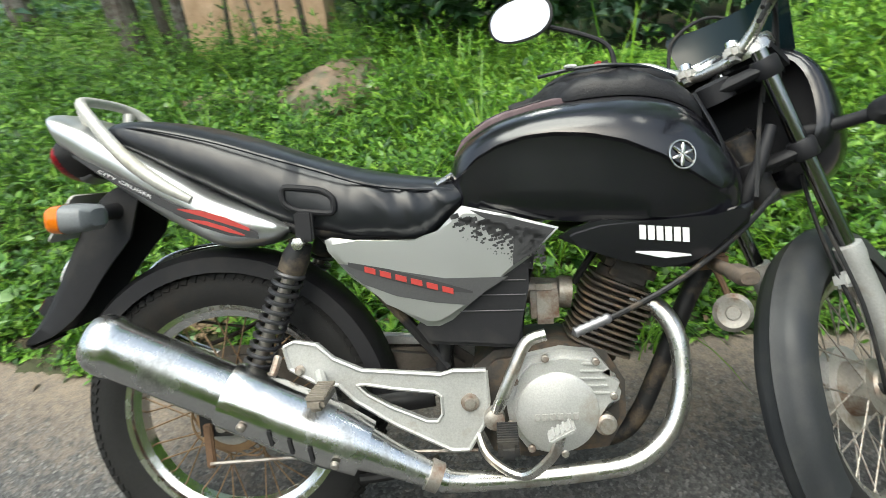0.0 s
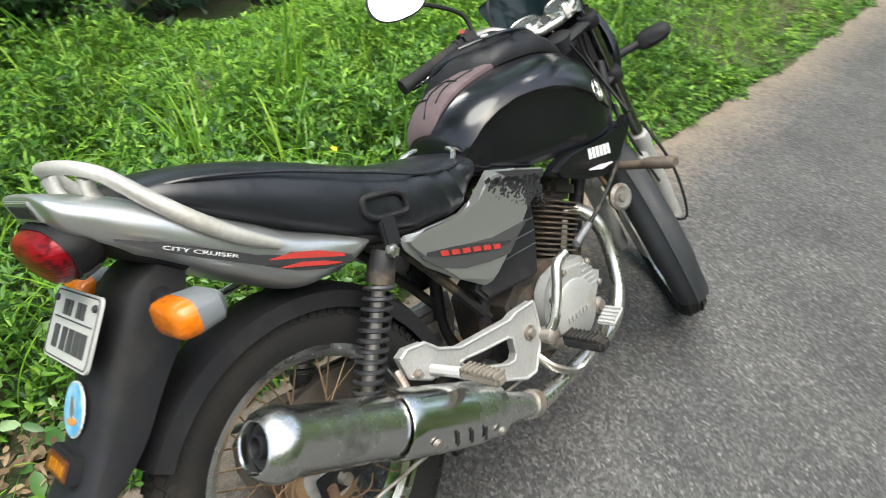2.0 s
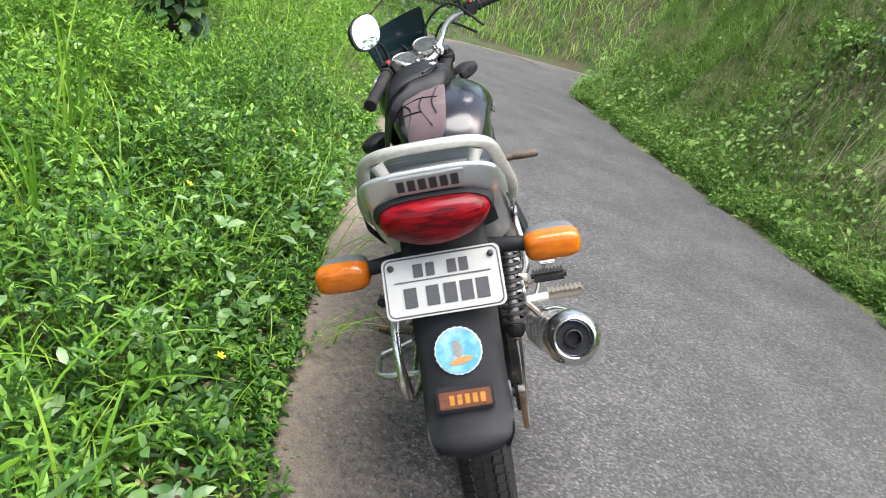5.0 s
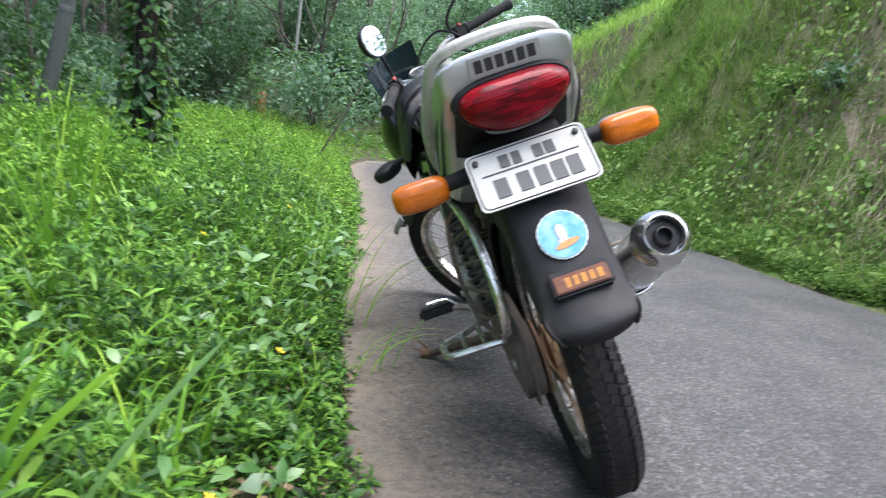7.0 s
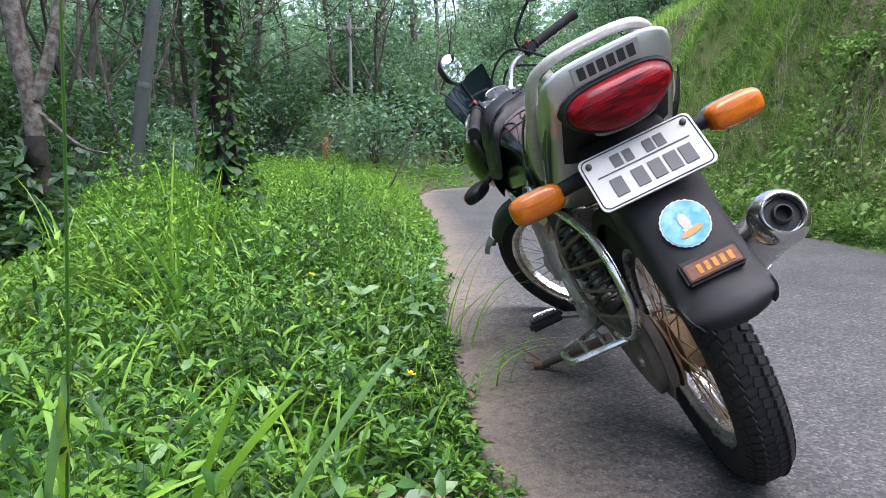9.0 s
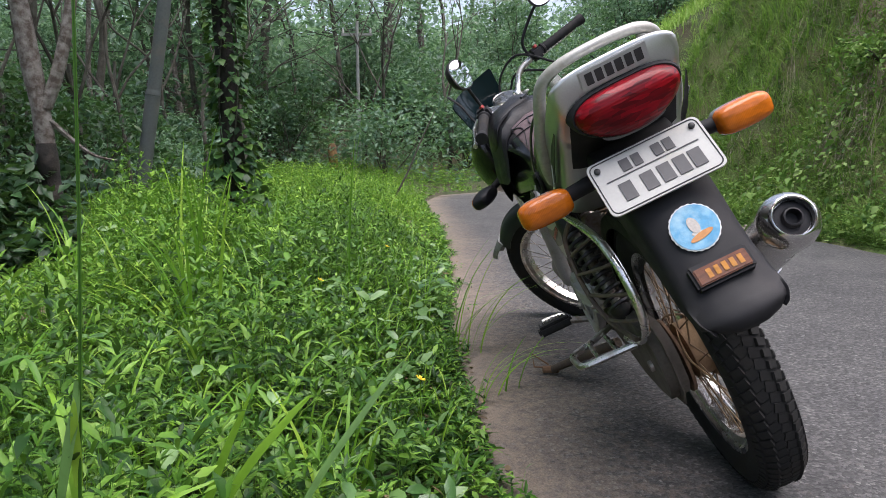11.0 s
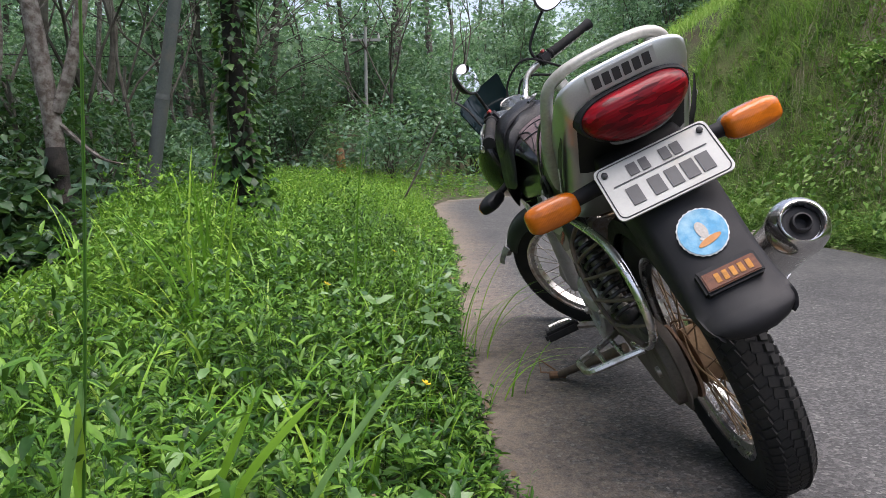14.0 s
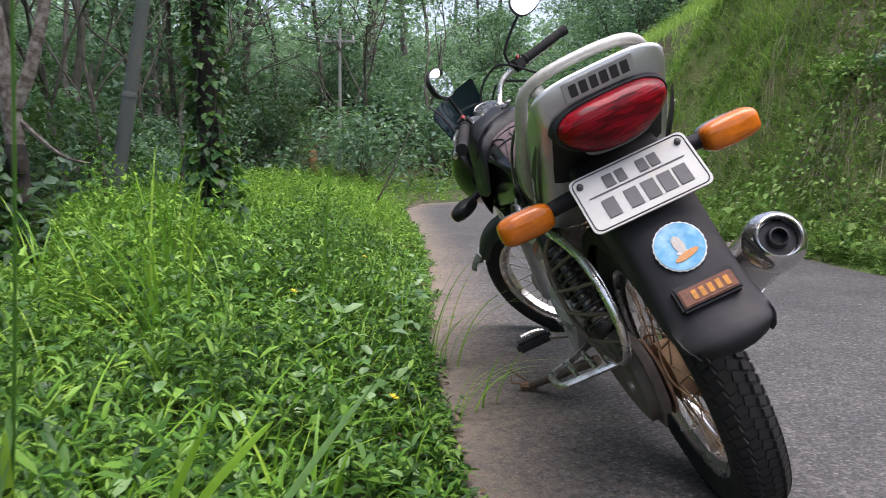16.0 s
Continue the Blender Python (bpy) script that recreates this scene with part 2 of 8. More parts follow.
M["crest"] = leafy("crest_blade", [(0.15, 0.29, 0.045), (0.23, 0.39, 0.07), (0.31, 0.46, 0.10), (0.36, 0.44, 0.14)], 0.5, 0.4)
# blue-green paleness here puts the wood's distance haze into the leaf colours
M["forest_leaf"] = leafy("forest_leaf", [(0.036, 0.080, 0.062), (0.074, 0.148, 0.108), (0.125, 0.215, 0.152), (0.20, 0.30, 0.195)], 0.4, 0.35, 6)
M["haze_lit_leaf"] = leafy("haze_lit_leaf", [(0.09, 0.165, 0.135), (0.165, 0.27, 0.21), (0.24, 0.36, 0.275), (0.36, 0.47, 0.35)], 0.4, 0.5, 6)
# dark leaves, also used to colour in the shade of the undergrowth
M["dark_shade_leaf"] = leafy("dark_shade_leaf", [(0.012, 0.033, 0.016), (0.02, 0.052, 0.022), (0.03, 0.076, 0.03), (0.05, 0.115, 0.04)], 0.35, 0.2)
M["dead_leaf"] = leafy("dead_leaf", [(0.09, 0.06, 0.035), (0.15, 0.105, 0.06), (0.27, 0.20, 0.12), (0.08, 0.055, 0.03)], 0.8, 0.1)
M["litter"] = leafy("litter", [(0.16, 0.10, 0.06), (0.26, 0.18, 0.11), (0.36, 0.27, 0.17), (0.12, 0.08, 0.05)], 0.8, 0.1)
M["vine_leaf"] = leafy("vine_leaf", [(0.012, 0.04, 0.014), (0.022, 0.07, 0.02), (0.04, 0.11, 0.028), (0.10, 0.19, 0.03)], 0.4, 0.15)
M["petal"] = surface("petal", (0.75, 0.55, 0.03), 0.6, relief=0)


def bark(name, a, b2, patch, pscale=3.0, soft=0.05):
    m, nt, b = nodes_of(name, 0.9)
    n = noise_node(nt, 14, 8, 0.7)
    p = noise_node(nt, pscale, 5, 0.6)
    c = mix(nt, ramp(nt, p.outputs[0], [(0.53 - soft, (0, 0, 0)), (0.53 + soft, (1, 1, 1))]).outputs[0], ramp(nt, n.outputs[0], [(0.3, a), (0.7, b2)]).outputs[0], patch)
    nt.links.new(c, b.inputs["Base Color"])
    bump(nt, b, n.outputs[0], 0.8, 0.02)
    return m


M["bark"] = bark("bark", (0.024, 0.021, 0.016), (0.066, 0.058, 0.045), (0.09, 0.088, 0.072), 6, 0.1)
M["bark_lichen"] = bark("bark_lichen", (0.03, 0.023, 0.018), (0.10, 0.078, 0.063), (0.20, 0.19, 0.175), 22, 0.13)
M["bark_burnt"] = bark("bark_burnt", (0.008, 0.007, 0.006), (0.02, 0.017, 0.015), (0.03, 0.025, 0.02), 8)
M["bark_raw"] = bark("bark_raw", (0.2, 0.11, 0.05), (0.34, 0.2, 0.09), (0.12, 0.07, 0.04), 8)
M["pole_paint"] = surface("pole_paint", (0.072, 0.085, 0.083), 0.6, 0.2, (0.13, 0.12, 0.10), 0.4, 3, 60, 0.1)
M["rock"] = bark("rock", (0.15, 0.105, 0.075), (0.29, 0.215, 0.155), (0.13, 0.125, 0.085), 9, 0.09)
M["mud_wall"] = bark("mud_wall", (0.48, 0.32, 0.20), (0.66, 0.48, 0.32), (0.42, 0.27, 0.17), 1.2)

# asphalt: coarse chippings, brown dust toward the verge
m_, nt_, b_ = nodes_of("asphalt", 0.88)
b_.inputs["Specular IOR Level"].default_value = 0.36
vor = nt_.nodes.new("ShaderNodeTexVoronoi")
vor.inputs["Scale"].default_value = 130
tc_ = nt_.nodes.new("ShaderNodeTexCoord")
nt_.links.new(tc_.outputs["Object"], vor.inputs["Vector"])
n1, n2, n3 = noise_node(nt_, 260, 4), noise_node(nt_, 2.2, 8, 0.6), noise_node(nt_, 38, 5, 0.7)
chip = ramp(nt_, vor.outputs["Color"], [(0.0, (0.034, 0.034, 0.036)), (0.45, (0.058, 0.058, 0.059)), (0.8, (0.098, 0.098, 0.097)), (1.0, (0.185, 0.185, 0.18))])
fine_ = ramp(nt_, n1.outputs[0], [(0.3, (0.6, 0.6, 0.6)), (0.7, (1.25, 1.25, 1.25))])
c_ = mix(nt_, 1.0, chip.outputs[0], fine_.outputs[0], "MULTIPLY")
patch_ = ramp(nt_, n2.outputs[0], [(0.35, (0.78, 0.78, 0.79)), (0.65, (1.15, 1.14, 1.12))])
c_ = mix(nt_, 1.0, c_, patch_.outputs[0], "MULTIPLY")
at_ = nt_.nodes.new("ShaderNodeAttribute")
at_.attribute_name = "dust"
ma_ = nt_.nodes.new("ShaderNodeMath")
ma_.operation = "MULTIPLY_ADD"
nt_.links.new(n3.outputs[0], ma_.inputs[0])
ma_.inputs[1].default_value = 0.9
nt_.links.new(at_.outputs["Fac"], ma_.inputs[2])
dm_ = ramp(nt_, ma_.outputs[0], [(0.55, (0, 0, 0)), (1.25, (1, 1, 1))])
soil_ = ramp(nt_, n1.outputs[0], [(0.3, (0.13, 0.103, 0.078)), (0.7, (0.24, 0.195, 0.152))])
c_ = mix(nt_, dm_.outputs[0], c_, soil_.outputs[0])
nt_.links.new(c_, b_.inputs["Base Color"])
bump(nt_, b_, vor.outputs["Distance"], 0.5, 0.004)
M["asphalt"] = m_

m_, nt_, b_ = nodes_of("soil", 0.95)
n1, n2 = noise_node(nt_, 45, 6, 0.7), noise_node(nt_, 1.5, 5)
c_ = mix(nt_, ramp(nt_, n2.outputs[0], [(0.4, (0, 0, 0)), (0.6, (1, 1, 1))]).outputs[0],
         ramp(nt_, n1.outputs[0], [(0.3, (0.032, 0.028, 0.017)), (0.7, (0.08, 0.066, 0.038))]).outputs[0],
         ramp(nt_, n1.outputs[0], [(0.3, (0.02, 0.045, 0.01)), (0.7, (0.05, 0.085, 0.02))]).outputs[0])
nt_.links.new(c_, b_.inputs["Base Color"])
bump(nt_, b_, n1.outputs[0], 0.7, 0.02)
M["soil"] = m_

m_, nt_, b_ = nodes_of("turf", 0.95)
n1, n2 = noise_node(nt_, 60, 6, 0.7), noise_node(nt_, 2.2, 5)
c_ = mix(nt_, ramp(nt_, n2.outputs[0], [(0.4, (0, 0, 0)), (0.65, (1, 1, 1))]).outputs[0],
         ramp(nt_, n1.outputs[0], [(0.3, (0.06, 0.10, 0.025)), (0.7, (0.17, 0.27, 0.06))]).outputs[0],
         ramp(nt_, n1.outputs[0], [(0.3, (0.10, 0.10, 0.045)), (0.7, (0.24, 0.25, 0.10))]).outputs[0])
nt_.links.new(c_, b_.inputs["Base Color"])
bump(nt_, b_, n1.outputs[0], 0.8, 0.03)
M["turf"] = m_

m_, nt_, b_ = nodes_of("dry_earth", 0.95)
n1, n2 = noise_node(nt_, 30, 7, 0.7), noise_node(nt_, 2.5, 6)
c_ = mix(nt_, ramp(nt_, n2.outputs[0], [(0.4, (0, 0, 0)), (0.6, (1, 1, 1))]).outputs[0],
         ramp(nt_, n1.outputs[0], [(0.3, (0.17, 0.14, 0.09)), (0.7, (0.38, 0.32, 0.225))]).outputs[0],
         ramp(nt_, n1.outputs[0], [(0.3, (0.12, 0.13, 0.06)), (0.7, (0.27, 0.27, 0.14))]).outputs[0])
nt_.links.new(c_, b_.inputs["Base Color"])
bump(nt_, b_, n1.outputs[0], 0.8, 0.03)
M["dry_earth"] = m_

# ---- helpers for meshes ----


def done(name, bm, mat, smooth=40):
    me = bpy.data.meshes.new(name)
    bmesh.ops.recalc_face_normals(bm, faces=bm.faces[:])
    bm.to_mesh(me)
    bm.free()
    if smooth:
        me.polygons.foreach_set("use_smooth", [True] * len(me.polygons))
        me.set_sharp_from_angle(angle=radians(smooth))
    me.materials.append(M[mat])
    return me


def part(name, bm, mat, parent=None, label="", smooth=40, at=None):
    ob = new(name, done(name, bm, mat, smooth) if not isinstance(bm, bpy.types.Mesh) else bm)
    ob.parent = parent
    if at is not None:
        ob.matrix_basis = at
    return tagged(ob, label) if label else ob


def V(*a):
    return Vector(a)


def curve_pts(pts, n=6, closed=False):
    """Catmull-Rom through the points."""
    P = [Vector(p) for p in pts]
    out, k = [], len(P)
    for i in range(k if closed else k - 1):
        a, b, c, d = (P[(i - 1) % k], P[i], P[(i + 1) % k], P[(i + 2) % k]) if closed else (P[max(i - 1, 0)], P[i], P[i + 1], P[min(i + 2, k - 1)])
        for j in range(n):
            t = j / n
            out.append(0.5 * (2 * b + (c - a) * t + (2 * a - 5 * b + 4 * c - d) * t * t + (3 * b - a - 3 * c + d) * t ** 3))
    if not closed:
        out.append(P[-1])
    return out


def tube(bm, pts, r, seg=8, n=5, closed=False, flat=1.0, up=None, smooth=True):
    """Sweep a round (or flattened) section along points; r is one radius or one for each given point."""
    rr = r if isinstance(r, (list, tuple)) else [r] * len(pts)
    C = curve_pts(pts, n, closed) if smooth else [Vector(p) for p in pts]
    R = [v.x for v in curve_pts([(q, 0, 0) for q in rr], n, closed)] if smooth else list(rr)
    rings, prev = [], None
    for i, c in enumerate(C):
        a, b = C[i - 1] if (i or closed) else C[i], C[(i + 1) % len(C)] if (i < len(C) - 1 or closed) else C[i]
        d = (b - a).normalized()
        if prev is None:
            prev = Vector(up) if up else (V(0, 0, 1) if abs(d.z) < 0.9 else V(1, 0, 0))
        s = d.cross(prev).normalized()
        u = s.cross(d).normalized()
        prev = u
        rings.append([bm.verts.new(c + (s * math.cos(q) + u * math.sin(q) * flat) * R[i]) for q in (2 * math.pi * k / seg for k in range(seg))])
    m = len(rings)
    for i in range(m if closed else m - 1):
        A, B = rings[i], rings[(i + 1) % m]
        for k in range(seg):
            bm.faces.new((A[k], A[(k + 1) % seg], B[(k + 1) % seg], B[k]))
    if not closed:
        bm.faces.new(rings[0][::-1])
        bm.faces.new(rings[-1])
    return bm


def loft(bm, rings, caps=True, closed=False):
    rv = [[bm.verts.new(p) for p in r] for r in rings]
    k, m = len(rv[0]), len(rv)
    for i in range(m if closed else m - 1):
        A, B = rv[i], rv[(i + 1) % m]
        for j in range(k):
            bm.faces.new((A[j], A[(j + 1) % k], B[(j + 1) % k], B[j]))
    if caps and not closed:
        bm.faces.new(rv[0][::-1])
        bm.faces.new(rv[-1])
    return bm


def lathe(bm, prof, origin=(0, 0, 0), axis=(0, 1, 0), seg=32, closed=False):
    """Revolve (along, radius) pairs round an axis; radius 0 closes to a point."""
    a = Vector(axis).normalized()
    s = a.cross(V(0, 0, 1) if abs(a.z) < 0.9 else V(1, 0, 0)).normalized()
    u = s.cross(a).normalized()
    o = Vector(origin)
    rings = []
    for h, r in prof:
        if r < 1e-6:
            rings.append([bm.verts.new(o + a * h)])
        else:
            rings.append([bm.verts.new(o + a * h + (s * math.cos(q) + u * math.sin(q)) * r) for q in (2 * math.pi * k / seg for k in range(seg))])
    m = len(rings)
    for i in range(m if closed else m - 1):
        A, B = rings[i], rings[(i + 1) % m]
        for k in range(seg):
            j = (k + 1) % seg
            if len(A) == 1 and len(B) > 1:
                bm.faces.new((A[0], B[j], B[k]))
            elif len(B) == 1 and len(A) > 1:
                bm.faces.new((A[k], A[j], B[0]))
            elif len(A) > 1:
                bm.faces.new((A[k], A[j], B[j], B[k]))
    if not closed:
        for rg in (rings[0], rings[-1]):
            if len(rg) > 2:
                bm.faces.new(rg)
    return bm


def slab(bm, outline, y0, y1, bevel=0.004, holes=()):
    """A plate with an outline in (x, z), from y0 to y1, with rounded edges."""
    def prism(pts):
        lo = [bm.verts.new((x, y0, z)) for x, z in pts]
        hi = [bm.verts.new((x, y1, z)) for x, z in pts]
        k = len(pts)
        side = [bm.faces.new((lo[i], lo[(i + 1) % k], hi[(i + 1) % k], hi[i])) for i in range(k)]
        return lo, hi, side
    lo, hi, side = prism(outline)
    if not holes:
        f = [bm.faces.new(lo[::-1]), bm.faces.new(hi)]
        if bevel:
            es = set(e for q in f for e in q.edges)
            bmesh.ops.bevel(bm, geom=list(es), offset=bevel, segments=2, affect="EDGES", clamp_overlap=True)
    else:
        loops = [(lo, hi)] + [prism(h)[:2] for h in holes]
        for which in (0, 1):
            es = []
            for lp in loops:
                vs = lp[which]
                es += [bm.edges.get((vs[i], vs[(i + 1) % len(vs)])) for i in range(len(vs))]
            bmesh.ops.triangle_fill(bm, edges=es, use_beauty=True)
    return bm


def box(bm, c, s, m=None, bevel=0.0):
    r = bmesh.ops.create_cube(bm, size=1)
    mat = Matrix.Translation(c) @ (m or Matrix.Identity(4)) @ Matrix.Diagonal((*s, 1))
    bmesh.ops.transform(bm, matrix=mat, verts=r["verts"])
    if bevel:
        es = list({e for v in r["verts"] for e in v.link_edges})
        bmesh.ops.bevel(bm, geom=es, offset=bevel, segments=2, affect="EDGES", clamp_overlap=True)
    return bm


def superring(c, w, h, n=2.6, seg=24, plane="yz", low=None):
    """A rounded-rectangle ring round c, half sizes w and h."""
    out = []
    for k in range(seg):
        q = 2 * math.pi * k / seg
        a = math.copysign(abs(math.cos(q)) ** (2 / n), math.cos(q)) * w
        b = math.copysign(abs(math.sin(q)) ** (2 / n), math.sin(q)) * h
        out.append((c[0], c[1] + a, c[2] + b) if plane == "yz" else (c[0] + a, c[1] + b, c[2]) if plane == "xy" else (c[0] + a, c[1], c[2] + b))
    return out


def B():
    return bmesh.new()


def smooth_rows(rows, n=4):
    """Blend a table of numbers smoothly, n steps between rows."""
    out, k = [], len(rows)
    for i in range(k - 1):
        a, b, c, d = rows[max(i - 1, 0)], rows[i], rows[i + 1], rows[min(i + 2, k - 1)]
        for j in range(n):
            t = j / n
            out.append([0.5 * (2 * q + (r - p) * t + (2 * p - 5 * q + 4 * r - s) * t * t + (3 * q - p - 3 * r + s) * t ** 3) for p, q, r, s in zip(a, b, c, d)])
    out.append(list(rows[-1]))
    return out


def moved(bm, m):
    bmesh.ops.transform(bm, matrix=m, verts=bm.verts[:])
    return bm


def grid_mesh(name, verts, faces, mat, smooth=True):
    """A mesh from arrays: verts (n, 3), faces (m, 3 or 4)."""
    me = bpy.data.meshes.new(name)
    verts, faces = np.asarray(verts, dtype=np.float32), np.asarray(faces, dtype=np.int32)
    k = faces.shape[1]
    me.vertices.add(len(verts))
    me.vertices.foreach_set("co", verts.ravel())
    me.loops.add(faces.size)
    me.loops.foreach_set("vertex_index", faces.ravel())
    me.polygons.add(len(faces))
    me.polygons.foreach_set("loop_start", np.arange(0, faces.size, k, dtype=np.int32))
    me.polygons.foreach_set("use_smooth", np.full(len(faces), smooth))
    me.update(calc_edges=True)
    me.materials.append(M[mat])
    return me

# ---- the lie of the land ----


LEFT = np.array([(-60, 3.5), (-20, 2.4), (-8, 1.6), (-3, 1.12), (-1, 0.85), (-0.3, 0.665), (0.3, 0.672), (1, 0.68), (2.5, 0.585), (4, 0.52), (6, 0.5), (8.2, 0.52), (9.4, 0.25), (10.1, -0.6), (10.3, -2), (10.4, -6), (11.5, -25), (14.5, -60)])
RIGHT = np.array([(-60, -0.5), (-20, -1.4), (-8, -2.2), (-3, -2.55), (-1, -2.6), (0, -2.55), (1, -2.5), (2, -2.42), (3, -2.3), (4, -2.18), (5, -2.08), (6, -2.0), (7.5, -1.88), (8.1, -2.1), (8.4, -3), (8.5, -6), (9.2, -25), (12, -60)])


def away(p, line):
    """Distance from points (n, 2) to a polyline."""
    best = np.full(len(p), 1e9)
    for a, b in zip(line[:-1], line[1:]):
        d = b - a
        t = np.clip(((p - a) @ d) / (d @ d), 0, 1)
        best = np.minimum(best, np.hypot(*(p - a - t[:, None] * d).T))
    return best


def inside(p, poly):
    r = np.zeros(len(p), bool)
    for a, b in zip(poly, np.roll(poly, -1, 0)):
        c = (a[1] > p[:, 1]) != (b[1] > p[:, 1])
        with np.errstate(divide="ignore", invalid="ignore"):
            x = (b[0] - a[0]) * (p[:, 1] - a[1]) / (b[1] - a[1]) + a[0]
        r ^= c & (p[:, 0] < x)
    return r


ROAD = np.vstack([LEFT, RIGHT[::-1]])


def wob(x, y, s, k=0.0):
    return np.sin(x * s + 1.3 + k) * np.cos(y * s * 1.17 - 0.6 + k) + 0.5 * np.sin(x * s * 2.3 - y * s * 1.9 + k)


def step(a, b, v):
    t = np.clip((v - a) / (b - a), 0, 1)
    return t * t * (3 - 2 * t)


def sides(x, y):
    p = np.stack([x, y], 1)
    dl, dr = away(p, LEFT), away(p, RIGHT)
    return dl, dr, inside(p, ROAD), dl < dr


def dip(x, y):
    """1 in the low ground before the forked tree and at the climber's foot, 0 outside it."""
    a = step(-0.2, 0.04, y - 0.86 - 0.45 * (x + 1.37)) * step(0.7, 1.5, x) * step(4.6, 3.6, x)
    u = np.clip((x - 2.5) / 1.2, 0, 1)
    b = step(0.34, 0.16, np.hypot(x - 2.5 - 1.2 * u, y - 1.715 - 0.275 * u)) * (0.3 + 0.7 * u)
    return np.maximum(a, b)


def height(x, y):
    """The ground outside the road: a low verge and a wooded rise on one side, a steep bank on the other."""
    dl, dr, on, left = sides(x, y)
    back = step(0.4, 2.4, x)
    verge = 0.015 + (0.06 + 0.04 * back) * step(0, 0.7, dl) + 0.14 * back * step(0.6, 1.7, dl) - 0.2 * back * step(1.9, 2.6, dl) * step(8, 5, x) + 0.02 * wob(x, y, 2.1) * step(0.1, 0.8, dl) - 0.10 * dip(x, y) * step(0.3, 0.9, dl)
    rise = (0.42 * np.clip(x - 12.5, 0, 5) + 0.17 * np.maximum(0, x - 17.5)) * step(12, 17, x) + 0.10 * np.maximum(0, y - 7) * step(7, 9, y)
    rise = np.minimum(rise, 14 + 0.03 * np.maximum(0, rise - 14))
    outer = np.clip(1.72 + 0.65 * (-3.1 - y), 0, 4.2) * step(10.5, 12.1, x + 0.2 * wob(x, y, 0.9)) * step(40, 20, x)
    rise = np.maximum(rise, outer)
    bank_top = 2.75 + 0.22 * wob(x, y, 0.5)
    bank = 0.02 + 0.06 * step(0, 0.3, dr) + bank_top * step(0.1, 1.62, dr + 0.10 * wob(x, y, 1.9) + 0.05 * wob(x, y, 4.3, 1.0)) + 0.22 * np.maximum(0, dr - 1.7)
    bank = np.minimum(bank, 9 + 0.02 * np.maximum(0, dr)) + (0.06 * wob(x, y, 3.7) + 0.035 * wob(x, y, 8.1, 2.0)) * step(0.3, 0.9, dr)
    h = np.where(left, verge + rise, bank)
    return np.where(on, -0.03, h)


def lines(a, b, fine_a, fine_b, d):
    """Grid lines from a to b, d apart in the fine stretch and growing outside it."""
    v = list(np.arange(fine_a, fine_b + d / 2, d))
    s = d
    while v[-1] < b:
        s *= 1.16
        v.append(v[-1] + s)
    s = d
    while v[0] > a:
        s *= 1.16
        v.insert(0, v[0] - s)
    return np.array(v)


gx, gy = lines(-400, 600, -3.5, 11, 0.09), lines(-450, 450, -4.6, 5, 0.09)
X, Y = np.meshgrid(gx, gy, indexing="ij")
Z = height(X.ravel(), Y.ravel())
nx, ny = len(gx), len(gy)
ids = np.arange(nx * ny).reshape(nx, ny)
quads = np.stack([ids[:-1, :-1], ids[1:, :-1], ids[1:, 1:], ids[:-1, 1:]], -1).reshape(-1, 4)
ground = tagged(new("ground", grid_mesh("ground", np.stack([X.ravel(), Y.ravel(), Z], 1), quads, "soil")), "brown earth with a low verge and a steep bank", "ground", kind="structure")

ground.data.materials.append(M["dry_earth"])
ground.data.materials.append(M["turf"])
cx, cy = X.ravel()[quads].mean(1), Y.ravel()[quads].mean(1)
dl, dr, on, left = sides(cx, cy)
ground.data.polygons.foreach_set("material_index", np.where(~left & (dr < 14), np.where((dr < 2.2) & (dr > 0.6) & (cx < 4.6), 1, 2), 0).astype(np.int32))

# the road: a sheet with a worn, slightly uneven edge
rng = np.random.default_rng(3)
tt = np.linspace(0, 1, 900)


def resample(line):
    keys = np.linspace(0, 1, len(line))
    # finer steps near the motorcycle
    return np.stack([np.interp(tt, keys, line[:, 0]), np.interp(tt, keys, line[:, 1])], 1)


rl, rr_ = resample(LEFT), resample(RIGHT)
rl[:, 1] += 0.025 * np.sin(rl[:, 0] * 9) * np.sin(rl[:, 0] * 3.1 + 1) + 0.012 * rng.standard_normal(len(rl))
rr_[:, 1] += 0.03 * np.sin(rr_[:, 0] * 7) * np.sin(rr_[:, 0] * 2.3)
cross = np.array([0, 0.02, 0.05, 0.09, 0.14, 0.2, 0.28, 0.4, 0.55, 0.7, 0.82, 0.9, 0.96, 1.0])
pts = rl[:, None, :] * (1 - cross)[None, :, None] + rr_[:, None, :] * cross[None, :, None]
zz = 0.012 * np.sin(np.pi * cross)[None, :] - 0.012 + 0.0 * pts[..., 0]
zz = np.where((cross == 0)[None, :] | (cross == 1)[None, :], -0.03, zz)
ids = np.arange(pts.shape[0] * pts.shape[1]).reshape(pts.shape[:2])
quads = np.stack([ids[:-1, :-1], ids[:-1, 1:], ids[1:, 1:], ids[1:, :-1]], -1).reshape(-1, 4)
road_me = grid_mesh("road", np.concatenate([pts.reshape(-1, 2), zz.reshape(-1, 1)], 1), quads, "asphalt")
dust = road_me.attributes.new("dust", "FLOAT", "POINT")
dust.data.foreach_set("value", np.broadcast_to(np.interp(cross, [0, 0.05, 0.14, 0.24, 0.9, 1], [0.56, 0.36, 0.08, 0.0, 0.0, 0.18]), pts.shape[:2]).astype(np.float32).ravel())
road = tagged(new("road", road_me), "narrow grey asphalt lane with a dusty brown edge", "road", kind="structure")

